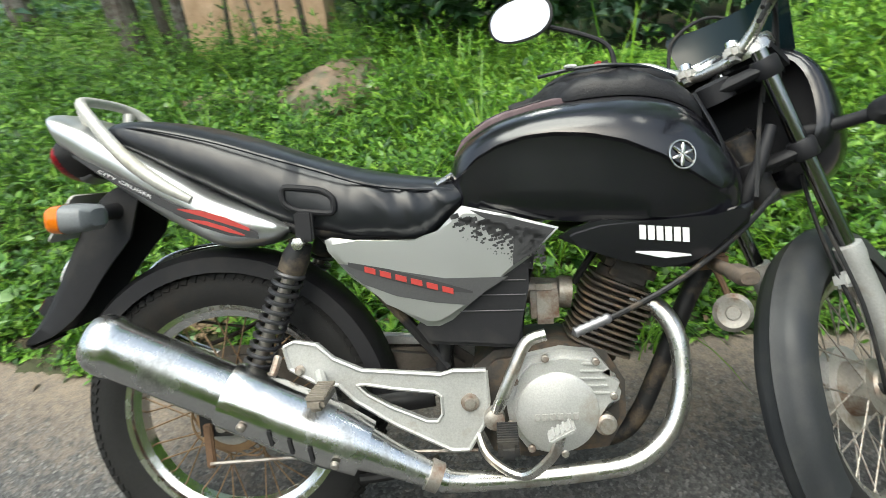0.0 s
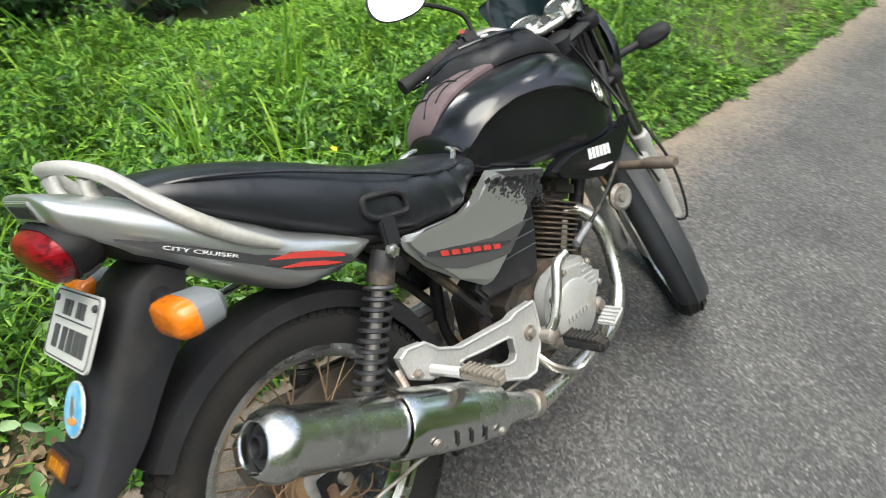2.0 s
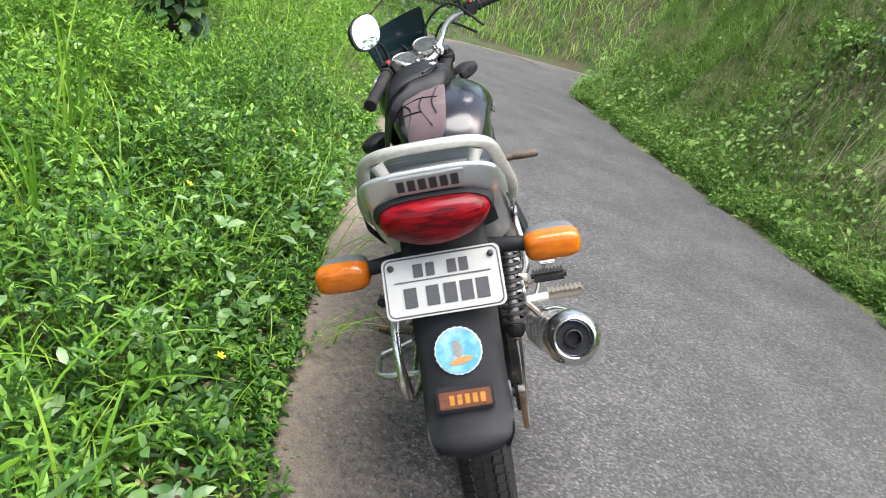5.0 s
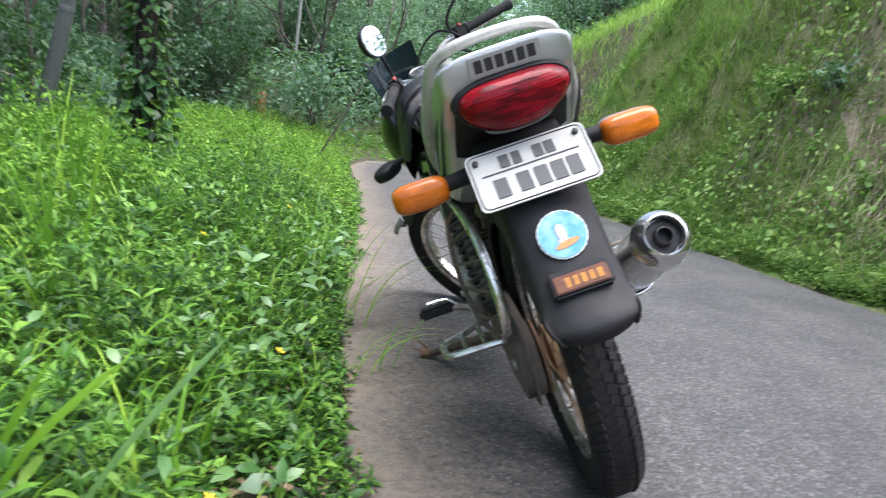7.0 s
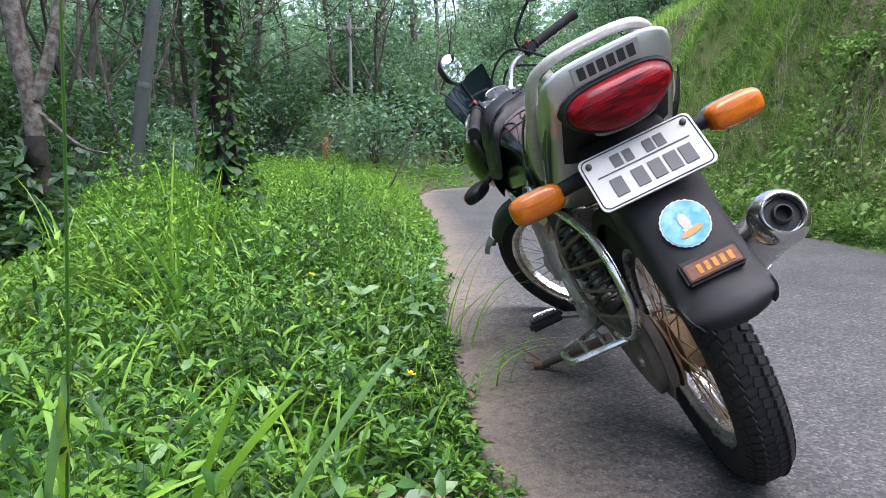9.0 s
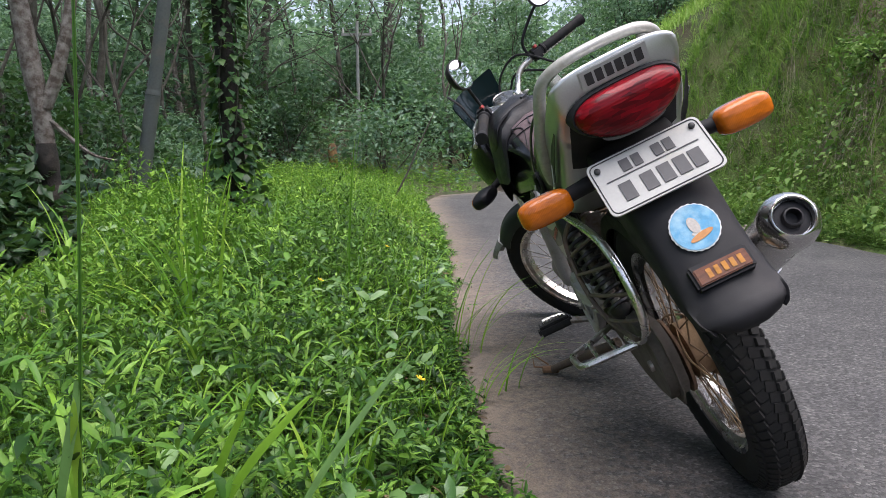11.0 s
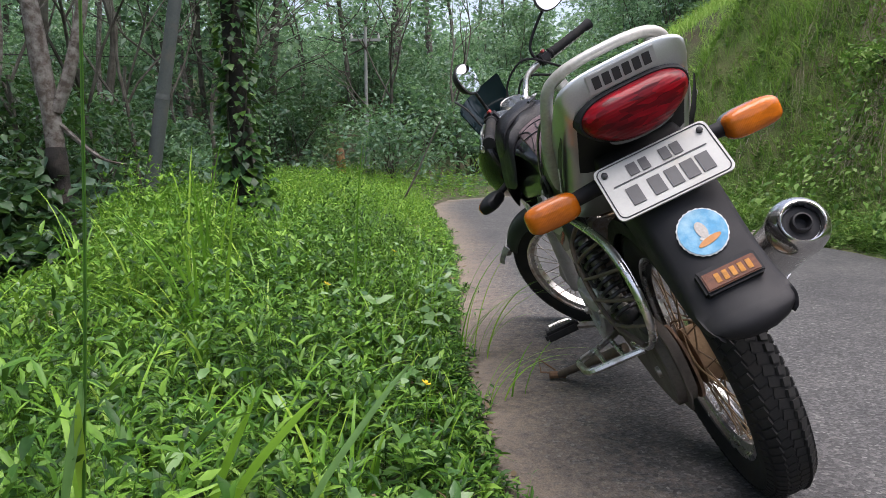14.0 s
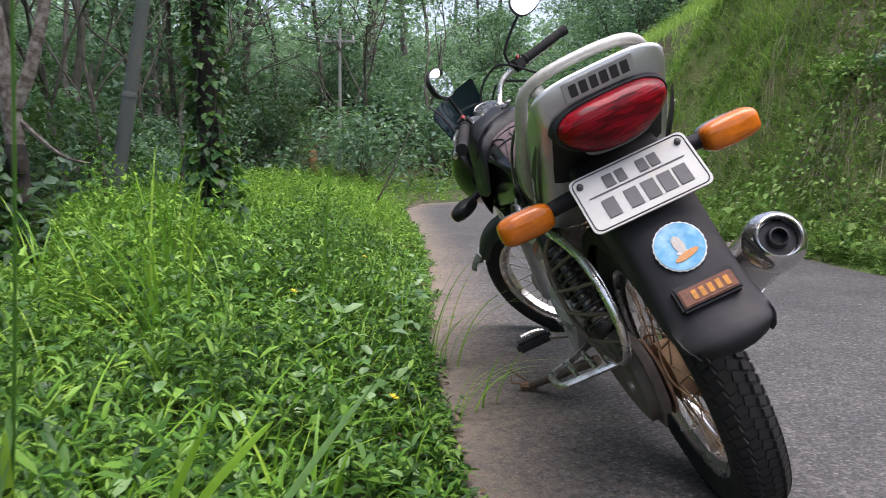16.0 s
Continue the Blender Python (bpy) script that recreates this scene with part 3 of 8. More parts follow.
# ---- the motorcycle: x forward from the rear axle, y to its left, z up its own plane ----
LEAN, HEAD = radians(25.5), radians(-3.2)
BIKE = Matrix.Translation((0.018, 0.077, 0)) @ Matrix.Rotation(HEAD, 4, "Z") @ Matrix.Rotation(-LEAN, 4, "X")
bike = tagged(new("motorcycle"), "black and silver commuter motorcycle leaning on its side stand", "motorcycle")
bike.matrix_world = BIKE
RW, FW, TR = V(0, 0, 0.31), V(1.28, 0, 0.290), 0.305
RAKE = radians(23)
AXIS_UP = V(-math.sin(RAKE), 0, math.cos(RAKE))
AXIS_FWD = V(math.cos(RAKE), 0, math.sin(RAKE))
HEADSTOCK = FW - AXIS_FWD * 0.035 + AXIS_UP * 0.5
STEER = Matrix.Translation(HEADSTOCK) @ Matrix.Rotation(radians(46), 4, AXIS_UP) @ Matrix.Translation(-HEADSTOCK)


def wheel(name, c, r, wt, m, hub_r, label):
    """A spoked wheel with a tyre, rim, hub and 36 spokes; m places it."""
    w = part(name, lathe(B(), [(-0.045, 0.018), (-0.045, hub_r * 0.55), (-0.038, hub_r * 0.62), (-0.034, hub_r), (0.034, hub_r), (0.038, hub_r * 0.62), (0.045, hub_r * 0.55), (0.045, 0.018)], seg=28), "straw_dirt" if name == "rear_wheel" else "steel_dirty", bike, label, at=m @ Matrix.Translation(c))
    h = wt / 2
    prof = [(-h * 0.62, r - wt * 0.92), (-h * 0.9, r - wt * 0.66), (-h, r - wt * 0.42), (-h * 0.9, r - wt * 0.2), (-h * 0.62, r - wt * 0.06), (-h * 0.25, r), (h * 0.25, r), (h * 0.62, r - wt * 0.06), (h * 0.9, r - wt * 0.2), (h, r - wt * 0.42), (h * 0.9, r - wt * 0.66), (h * 0.62, r - wt * 0.92)]
    ty = lathe(B(), prof, seg=72, closed=True)
    part("tyre", ty, "tyre", w, "worn black tyre with a block tread", 60)
    # tread blocks, three rows round the crown and shoulders
    tb = B()
    for k in range(92):
        q = 2 * math.pi * k / 92
        for off, rad, tilt, wid, hi in ((0.2, r + 0.0002, 0.1, 0.37, 0.0022), (-0.2, r + 0.0002, -0.1, 0.37, 0.0022), (0.6, r - wt * 0.05, 0.66, 0.4, 0.0055), (-0.6, r - wt * 0.05, -0.66, 0.4, 0.0055), (0.88, r - wt * 0.2, 1.15, 0.28, 0.006), (-0.88, r - wt * 0.2, -1.15, 0.28, 0.006)):
            qq = q + (0.034 if off in (-0.2, 0.6, -0.88) else 0)
            mm = Matrix.Rotation(qq, 4, "Y") @ Matrix.Translation((0, off * h, rad)) @ Matrix.Rotation(-tilt, 4, "X") @ Matrix.Rotation(0.3 if off > 0 else -0.3, 4, "Z")
            box(tb, (0, 0, 0), (2 * math.pi * r / 92 * (0.82 if hi < 0.003 else 0.66), wid * h, hi), mm)
    moved_blocks = tb
    me = done("tread_block", moved_blocks, "tyre", 0)
    tagged(part("tread_block", me, "tyre", w), kind="stuff")
    rim_r = r - wt * 0.9
    rp = [(-h * 0.66, rim_r + 0.012), (-h * 0.72, rim_r + 0.008), (-h * 0.68, rim_r - 0.004), (-h * 0.5, rim_r - 0.006), (-h * 0.36, rim_r - 0.02), (h * 0.36, rim_r - 0.02), (h * 0.5, rim_r - 0.006), (h * 0.68, rim_r - 0.004), (h * 0.72, rim_r + 0.008), (h * 0.66, rim_r + 0.012), (h * 0.4, rim_r - 0.01), (-h * 0.4, rim_r - 0.01)]
    part("rim", lathe(B(), rp, seg=64, closed=True), "chrome" if name == "rear_wheel" else "chrome_old", w, "chrome rim with brown dirt")
    sp = tube(B(), [(0, 0, 0), (0, 0, 1)], 0.0019, 5, smooth=False)
    sme = done("spoke", sp, "rust_spoke" if name == "rear_wheel" else "steel_dirty")
    for k in range(36):
        q = 2 * math.pi * k / 36
        s = 1 if k % 2 else -1
        cr = radians(32) * (1 if (k // 2) % 2 else -1)
        a = V(math.sin(q + cr) * hub_r * 0.92, s * 0.03, math.cos(q + cr) * hub_r * 0.92)
        b = V(math.sin(q) * (rim_r - 0.018), s * 0.004, math.cos(q) * (rim_r - 0.018))
        d = b - a
        o = part("spoke", sme, "steel_dirty", w)
        o.matrix_basis = Matrix.Translation(a) @ d.to_track_quat("Z", "Y").to_matrix().to_4x4() @ Matrix.Diagonal((1, 1, d.length, 1))
    return w


rear_wheel = wheel("rear_wheel", RW, 0.309, 0.095, Matrix.Identity(4), 0.062, "spoked rear wheel with a mud-caked brake drum")
part("brake_drum", lathe(B(), [(-0.046, 0.03), (-0.05, 0.066), (-0.046, 0.074), (-0.02, 0.080), (0.0, 0.07), (0.0, 0.05)], seg=32), "straw_dirt", rear_wheel, "brake drum caked in dry tan mud")
part("brake_plate", lathe(B(), [(-0.05, 0.0), (-0.05, 0.058), (-0.056, 0.055), (-0.06, 0.03), (-0.075, 0.022), (-0.075, 0.0)], seg=28), "engine_alloy", rear_wheel, "grey brake plate")
rnd = random.Random(31)
for k in range(9):
    yv, rv, q0, ln_ = rnd.uniform(-0.05, 0.03), 0.076 + rnd.uniform(0, 0.012), rnd.uniform(0, 6.28), rnd.uniform(1.2, 3.5)
    part("straw", tube(B(), [(math.cos(q0 + ln_ * u) * (rv + 0.01 * math.sin(7 * u + k)), yv + 0.025 * math.sin(3 * u + k), math.sin(q0 + ln_ * u) * (rv + 0.01 * math.sin(7 * u + k))) for u in (0, 0.2, 0.4, 0.6, 0.8, 1)], [0.001, 0.002, 0.0028, 0.002, 0.0024, 0.001], 5, 3), "straw_dirt", rear_wheel)
sprocket = lathe(B(), [(0.052, 0.03), (0.052, 0.082), (0.058, 0.082), (0.058, 0.03)], seg=42)
part("sprocket", sprocket, "rusty", rear_wheel, "rusty chain sprocket")
part("axle_nut", lathe(B(), [(-0.105, 0.0), (-0.105, 0.011), (-0.09, 0.014), (-0.085, 0.009), (0.1, 0.009), (0.1, 0.014), (0.115, 0.012), (0.115, 0)], seg=12), "steel_dirty", rear_wheel)
front_wheel = wheel("front_wheel", FW, 0.294, 0.078, STEER, 0.055, "spoked front wheel turned to the left")
part("brake_panel", lathe(B(), [(0.034, 0.02), (0.048, 0.05), (0.05, 0.075), (0.044, 0.085), (0.02, 0.087), (0.02, 0.02)], seg=32), "engine_alloy", front_wheel, "grey alloy brake panel")

# swinging arm, chain case, brake rod
for s in (-1, 1):
    bm = B()
    tube(bm, [(0.0, s * 0.085, 0.31), (0.2, s * 0.088, 0.325), (0.42, s * 0.075, 0.345)], 0.017, 10, flat=1.25)
    box(bm, (-0.015, s * 0.085, 0.31), (0.07, 0.008, 0.05), bevel=0.003)
    part("swing_arm", bm, "frame_black", bike, "black swinging arm with mud")
bm = B()
slab(bm, [(-0.11, 0.34), (-0.10, 0.39), (-0.05, 0.425), (0.02, 0.425), (0.12, 0.405), (0.46, 0.40), (0.50, 0.37), (0.46, 0.30), (0.14, 0.255), (0.04, 0.215), (-0.05, 0.225), (-0.10, 0.275)], 0.066, 0.108, 0.019)
part("chain_case", bm, "dusty_case", bike, "dusty grey-brown chain case", 60)
bm = tube(B(), [(-0.03, -0.1, 0.235), (0.25, -0.115, 0.25), (0.5, -0.12, 0.25)], 0.004, 6)
part("brake_rod", bm, "steel_dirty", bike)
bm = box(B(), (-0.03, -0.095, 0.27), (0.018, 0.012, 0.09), bevel=0.003)
part("brake_arm", bm, "rusty", bike)

# shock absorbers
for s in (-1, 1):
    a, b = V(0.20, s * 0.122, 0.665), V(0.072, s * 0.105, 0.40)
    d = (b - a).normalized()
    sh = part("shock_absorber", tube(B(), [a, a + d * 0.1, b], 0.013, 12, smooth=False), "steel_dirty", bike, "twin shock absorber with a black coil spring")
    part("upper_spring_seat", lathe(B(), [(0.0, 0.0), (0.0, 0.02), (0.03, 0.026), (0.06, 0.026), (0.062, 0.0)], a, d, 20), "frame_black", sh)
    bm = B()
    lathe(bm, [(0.262, 0.0), (0.262, 0.024), (0.275, 0.024), (0.29, 0.016), (0.3, 0.0)], a, d, 20)
    part("lower_spring_seat", bm, "frame_black", sh)
    s1 = d.cross(V(0, 1, 0)).normalized()
    s2 = d.cross(s1)
    coil = [a + d * (0.06 + 0.205 * i / 132) + (s1 * math.cos(i * 2 * math.pi / 12) + s2 * math.sin(i * 2 * math.pi / 12)) * 0.0255 for i in range(133)]
    part("coil_spring", tube(B(), coil, 0.0048, 6, smooth=False), "coil_dark", sh, "glossy black coil spring")
    part("top_bolt", lathe(B(), [(0, 0), (0, 0.013), (0.012, 0.012), (0.016, 0.0)], a + V(0, s * 0.02, 0), (0, s, 0), 6), "chrome_old", sh)

# frame tubes
bm = B()
tube(bm, [HEADSTOCK + V(0, 0, -0.05), (0.94, 0, 0.52), (0.87, 0, 0.36), (0.815, 0, 0.25), (0.75, 0, 0.215), (0.6, 0, 0.21)], 0.019, 12)
part("down_tube", bm, "frame_black", bike)
bm = B()
tube(bm, [HEADSTOCK + AXIS_UP * 0.02, (0.85, 0, 0.72), (0.6, 0, 0.68), (0.5, 0, 0.66)], 0.022, 12)
for s in (-1, 1):
    tube(bm, [(0.52, s * 0.03, 0.66), (0.35, s * 0.09, 0.67), (0.15, s * 0.095, 0.70), (-0.14, s * 0.08, 0.80)], 0.014, 10)
    tube(bm, [(0.5, s * 0.06, 0.66), (0.46, s * 0.07, 0.5), (0.44, s * 0.07, 0.35), (0.5, s * 0.07, 0.24)], 0.015, 10)
    tube(bm, [(0.22, s * 0.09, 0.69), (0.36, s * 0.08, 0.52), (0.45, s * 0.075, 0.4)], 0.011, 8)
lathe(bm, [(-0.07, 0.0), (-0.07, 0.03), (0.07, 0.03), (0.07, 0.0)], HEADSTOCK, AXIS_UP, 20)
part("main_frame", bm, "frame_black", bike, "black tubular steel frame")

# inner rear mudguard
bm = B()
rings = []
for k in range(28):
    q = radians(5 + k * 5.2)
    for_r = 0.330
    c, sn = math.cos(q), math.sin(q)
    rings.append([(0 + rr2 * c, yy, 0.31 + rr2 * sn) for yy, rr2 in ((-0.06, for_r - 0.03), (-0.058, for_r), (-0.03, for_r + 0.012), (0.03, for_r + 0.012), (0.058, for_r), (0.06, for_r - 0.03), (0.056, for_r - 0.03), (0.03, for_r + 0.008), (-0.03, for_r + 0.008), (-0.056, for_r - 0.03))])
loft(bm, rings)
part("inner_mudguard", bm, "black_plastic", bike)

# rear mudguard flap
rows = [(-0.135, 0.80, 0.075, 0.10), (-0.20, 0.775, 0.078, 0.10), (-0.245, 0.725, 0.078, 0.095), (-0.285, 0.665, 0.076, 0.085), (-0.325, 0.595, 0.074, 0.072), (-0.360, 0.542, 0.075, 0.050), (-0.385, 0.514, 0.074, 0.030), (-0.398, 0.502, 0.071, 0.022), (-0.405, 0.491, 0.066, 0.016), (-0.404, 0.479, 0.062, 0.012), (-0.398, 0.471, 0.056, 0.010)]
rings = []
guard_rows = smooth_rows(rows, 4)
for i, (x, z, w, d) in enumerate(guard_rows):
    qa, qb = guard_rows[max(i - 1, 0)], guard_rows[min(i + 1, len(guard_rows) - 1)]
    n = V(-0.80, 0, -0.20).normalized() if i < 6 else V(qb[1] - qa[1], 0, qa[0] - qb[0]).normalized()
    ring = []
    for yy, dd in ((-w, d), (-w, d * 0.35), (-w * 0.95, min(d, 0.012)), (-w * 0.8, 0.003), (-w * 0.4, -0.004), (0, -0.006), (w * 0.4, -0.004), (w * 0.8, 0.003), (w * 0.95, min(d, 0.012)), (w, d * 0.35), (w, d), (w * 0.93, d), (w * 0.9, min(d, 0.022)), (0, min(d, 0.010)), (-w * 0.9, min(d, 0.022)), (-w * 0.93, d)):
        p = V(x, yy, z) - n * dd
        ring.append(p)
    rings.append(ring)
part("rear_mudguard", loft(B(), rings), "black_plastic", bike, "matt black plastic rear mudguard", 50)

# number plate, bars in place of characters
pn = V(-0.825, 0, 0.565).normalized()
pu = V(0.565, 0, 0.825).normalized()
pc = V(-0.264, 0.006, 0.728)


def on_plate(u, v, w=0.0):
    """A place on the plate's face: u to the right, v up, w proud."""
    return pc + V(0, -1, 0) * u + pu * v + pn * (0.012 + w)


def plate_box(bm, u, v, su, sv, w, t, bevel=0.0):
    rot = Matrix((V(0, -1, 0), pu, pn)).transposed().to_4x4()
    return box(bm, on_plate(u, v, w), (su, sv, t), rot, bevel)


plate_outline = []
for sx, sy, q0 in ((1, 1, 0), (-1, 1, 90), (-1, -1, 180), (1, -1, 270)):
    for k in range(5):
        q = radians(q0 + k * 22.5)
        plate_outline.append((sx * 0.090 + 0.012 * math.cos(q), sy * 0.041 + 0.012 * math.sin(q)))
bm = B()
lo = [bm.verts.new(on_plate(u, v, 0)) for u, v in plate_outline]
hi = [bm.verts.new(on_plate(u, v, 0.004)) for u, v in plate_outline]
k = len(lo)
for i in range(k):
    bm.faces.new((lo[i], lo[(i + 1) % k], hi[(i + 1) % k], hi[i]))
bm.faces.new(lo[::-1])
bm.faces.new(hi)
plate = part("number_plate", bm, "white_plate", bike, "white number plate with dark bars")
rim_pts = [on_plate(u * 0.955, v * 0.925, 0.0045) for u, v in plate_outline]
part("border_line", tube(B(), rim_pts, 0.0011, 4, closed=True, smooth=False), "grey_mark", plate)
part("divider_line", plate_box(B(), 0.0, 0.009, 0.165, 0.0018, 0.0048, 0.0016), "grey_mark", plate)
for u, su in ((-0.040, 0.017), (-0.019, 0.015), (0.018, 0.016), (0.038, 0.016)):
    part("bar", plate_box(B(), u, 0.026, su, 0.023, 0.0048, 0.0018, 0.0005), "grey_mark", plate)
for u in (-0.058, -0.020, 0.010, 0.038, 0.065):
    part("bar", plate_box(B(), u, -0.019, 0.022, 0.034, 0.0048, 0.0018, 0.0005), "grey_mark", plate)
for u in (-0.086, 0.086):
    part("plate_bolt", lathe(B(), [(0, 0.0), (0, 0.0055), (0.004, 0.0055), (0.006, 0.003), (0.006, 0)], on_plate(u, 0.036, 0.004), pn, 12), "dark_mark", plate)

# round sticker and amber reflector on the mudguard
gn, gu = V(-0.885, 0, 0.465).normalized(), V(0.465, 0, 0.885).normalized()
gc = V(-0.312, 0, 0.622)
st = B()
ring = []
for kk in range(96):
    q = 2 * math.pi * kk / 96
    rr3 = 0.0405 + (0.0005 if kk % 4 < 2 else -0.0005)
    ring.append((math.cos(q) * rr3, math.sin(q) * rr3))
vs = [[st.verts.new(gc + gn * (0.006 + h) + V(0, -1, 0) * a + gu * b) for a, b in ring] for h in (0.0, 0.003)]
for i in range(96):
    st.faces.new((vs[0][i], vs[0][(i + 1) % 96], vs[1][(i + 1) % 96], vs[1][i]))
st.faces.new(vs[1])
st.faces.new(vs[0][::-1])
sticker = part("sticker", st, "white_mark", bike, "round pale blue sticker with a toothed white edge")
bm = lathe(B(), [(0.0, 0.0), (0.0, 0.0385), (0.0016, 0.0385), (0.0016, 0)], gc + gn * 0.0088, gn, 40)
part("blue_disc", bm, "blue_mark", sticker)


def disc_shape(u, v, a, b, turn, h):
    """A thin oval on the sticker: u to the right, v up."""
    cu, sn = math.cos(turn), math.sin(turn)
    pts = [(math.cos(q) * a, math.sin(q) * b) for q in (2 * math.pi * k / 20 for k in range(20))]
    return loft(B(), [[gc + gn * (0.0104 + w) + V(0, -1, 0) * (u + x * cu - y * sn) + gu * (v + x * sn + y * cu) for x, y in pts] for w in (0.0, h)])


part("brown_shape", disc_shape(0.003, -0.017, 0.021, 0.0055, 0.18, 0.0012), "brown_mark", sticker)
part("pale_shape", disc_shape(0.001, -0.012, 0.012, 0.004, -0.2, 0.0010), "rail_grey", sticker)
part("grey_shape", disc_shape(-0.001, 0.003, 0.0085, 0.015, 0.12, 0.0013), "steel_dirty", sticker)
rc = V(-0.352, 0, 0.553)
rn, ru = V(-0.82, 0, 0.57).normalized(), V(0.57, 0, 0.82).normalized()
rrot = Matrix((V(0, -1, 0), ru, rn)).transposed().to_4x4()
refl = part("reflector", box(B(), rc + rn * 0.008, (0.098, 0.042, 0.022), rrot, 0.004), "black_plastic", bike, "amber reflector in a black housing")
part("reflector_lens", box(B(), rc + rn * 0.018 - ru * 0.002, (0.088, 0.029, 0.008), rrot, 0.002), "reflector", refl, "brownish amber reflector lens")
for k in range(5):
    part("raised_mark", box(B(), rc + rn * 0.0225 + V(0, -1, 0) * (-0.022 + k * 0.013) - ru * 0.002, (0.008, 0.016, 0.0015), rrot, 0.0004), "reflector_mark", refl)

# tail cowl: a shell round the tail, silver, with a lip over the lamp
rows = [(-0.272, 0.932, 0.880, 0.098), (-0.262, 0.937, 0.858, 0.116), (-0.215, 0.918, 0.825, 0.124), (-0.16, 0.893, 0.788, 0.130), (-0.09, 0.852, 0.735, 0.134), (-0.02, 0.810, 0.688, 0.136), (0.04, 0.770, 0.657, 0.136), (0.10, 0.742, 0.655, 0.134), (0.15, 0.716, 0.664, 0.130), (0.178, 0.698, 0.682, 0.122)]
rings = []
for x, zt, zb, w in smooth_rows(rows, 4):
    zc, hh = (zt + zb) / 2, (zt - zb) / 2
    ring = superring((x, 0, zc), w, hh, 3.4, 28)
    ring = [(px, py * (0.90 + 0.10 * min(1, max(0, (pz - zb) / (2 * hh + 1e-6) * 1.6))), pz) for px, py, pz in ring]
    k = -0.30 * min(1, max(0, (-0.19 - x) / 0.06))
    rings.append([(px + (pz - 0.917) * k, py, pz) for px, py, pz in ring])
cowl = part("tail_cowl", loft(B(), rings), "silver_paint", bike, "silver painted tail cowl with red and black decals", 50)
cowl.data.materials.append(M["black_plastic"])
for f in cowl.data.polygons:
    if f.center.x < -0.13 and f.normal.z < -0.3 and abs(f.center.y) < 0.098 and f.center.z < 0.865:
        f.material_index = 1


def side_strip(name, pts, half, y, mat, parent, label="", thick=0.0016):
    """A thin raised decal along points (x, z) on both flanks is made one flank at a time."""
    bm = B()
    top = [(x, z + h) for (x, z), h in zip(pts, half)]
    bot = [(x, z - h) for (x, z), h in zip(pts, half)][::-1]
    slab(bm, top + bot, y - thick / 2, y + thick / 2, 0)
    return part(name, bm, mat, parent, label)


def lettering(name, word, size, mat, parent, m, label=""):
    """Raised words in the built-in font; m lays them out: x along the line, y up, z proud."""
    cu = bpy.data.curves.new(name, "FONT")
    cu.body, cu.size, cu.extrude, cu.align_x = word, size, 0.0006, "LEFT"
    ob = bpy.data.objects.new(name, cu)
    me = bpy.data.meshes.new_from_object(ob)
    bpy.data.objects.remove(ob)
    bpy.data.curves.remove(cu)
    me.materials.clear()
    me.materials.append(M[mat])
    o = new(name, me)
    o.parent = parent
    o.matrix_basis = m
    return tagged(o, label) if label else o


for s in (-1, 1):
    y = s * 0.1375
    bm = B()
    line = [(-0.215, 0.1235, 0.853, 0.002), (-0.17, 0.1305, 0.826, 0.007), (-0.12, 0.1352, 0.797, 0.0085), (-0.036, 0.1372, 0.748, 0.0085), (0.05, 0.1378, 0.712, 0.007), (0.12, 0.1368, 0.688, 0.002)]
    loft(bm, [[(x, s * (yv + dy), z + hz * q) for dy, q in ((0, 1), (0.0012, 1), (0.0012, -1), (0, -1))] for x, yv, z, hz in line])
    part("black_stripe", bm, "dark_mark", cowl)
    side_strip("red_decal", [(-0.03, 0.738), (0.02, 0.722), (0.07, 0.703), (0.125, 0.684)], [0.003, 0.016, 0.016, 0.006], s * 0.1365, "dark_mark", cowl)
    side_strip("red_decal", [(-0.02, 0.742), (0.02, 0.732), (0.065, 0.716), (0.11, 0.696)], [0.001, 0.005, 0.006, 0.003], s * 0.1385, "red_mark", cowl)
    side_strip("red_decal", [(-0.005, 0.722), (0.03, 0.713), (0.07, 0.698), (0.10, 0.686)], [0.001, 0.004, 0.004, 0.001], s * 0.1385, "red_mark", cowl)
# words along the flank that faces the lane
d = V(0.169, -0.0065, -0.095).normalized()
nrm = V(-0.04, -1, 0).normalized()
nrm = (nrm - d * nrm.dot(d)).normalized()
rot = Matrix((d, nrm.cross(d), nrm)).transposed().to_4x4()
lettering("lettering", "CITY CRUISER", 0.0078, "white_mark", cowl, Matrix.Translation((-0.165, -0.1362, 0.820)) @ rot @ Matrix.Diagonal((2.3, 1, 1, 1)))
d2 = V(-0.169, -0.0065, 0.095).normalized()
rot2 = Matrix((d2, V(0, 1, 0).cross(d2), V(0, 1, 0))).transposed().to_4x4()
lettering("lettering", "CITY CRUISER", 0.0078, "white_mark", cowl, Matrix.Translation((-0.035, 0.1405, 0.742)) @ rot2 @ Matrix.Diagonal((2.3, 1, 1, 1)))

# maker's panel above the lamp: dark bars for its lettering
bn, bu = V(-0.955, 0, -0.29).normalized(), V(-0.29, 0, 0.955).normalized()
brot = Matrix((V(0, -1, 0), bu, bn)).transposed().to_4x4()
panel = part("name_panel", box(B(), V(-0.2715, 0, 0.913), (0.120, 0.034, 0.006), brot, 0.0015), "silver_paint", cowl, "grey panel with dark bars")
for k in range(6):
    part("bar", box(B(), V(-0.2715, 0, 0.913) + bn * 0.0035 + V(0, -1, 0) * (-0.044 + k * 0.0176), (0.0128, 0.020, 0.002), brot, 0.0004), "dark_mark", panel)

# tail lamp
ln = V(-0.93, 0, -0.30).normalized()
lu = V(-0.30, 0, 0.93).normalized()
lc = V(-0.226, 0, 0.862)


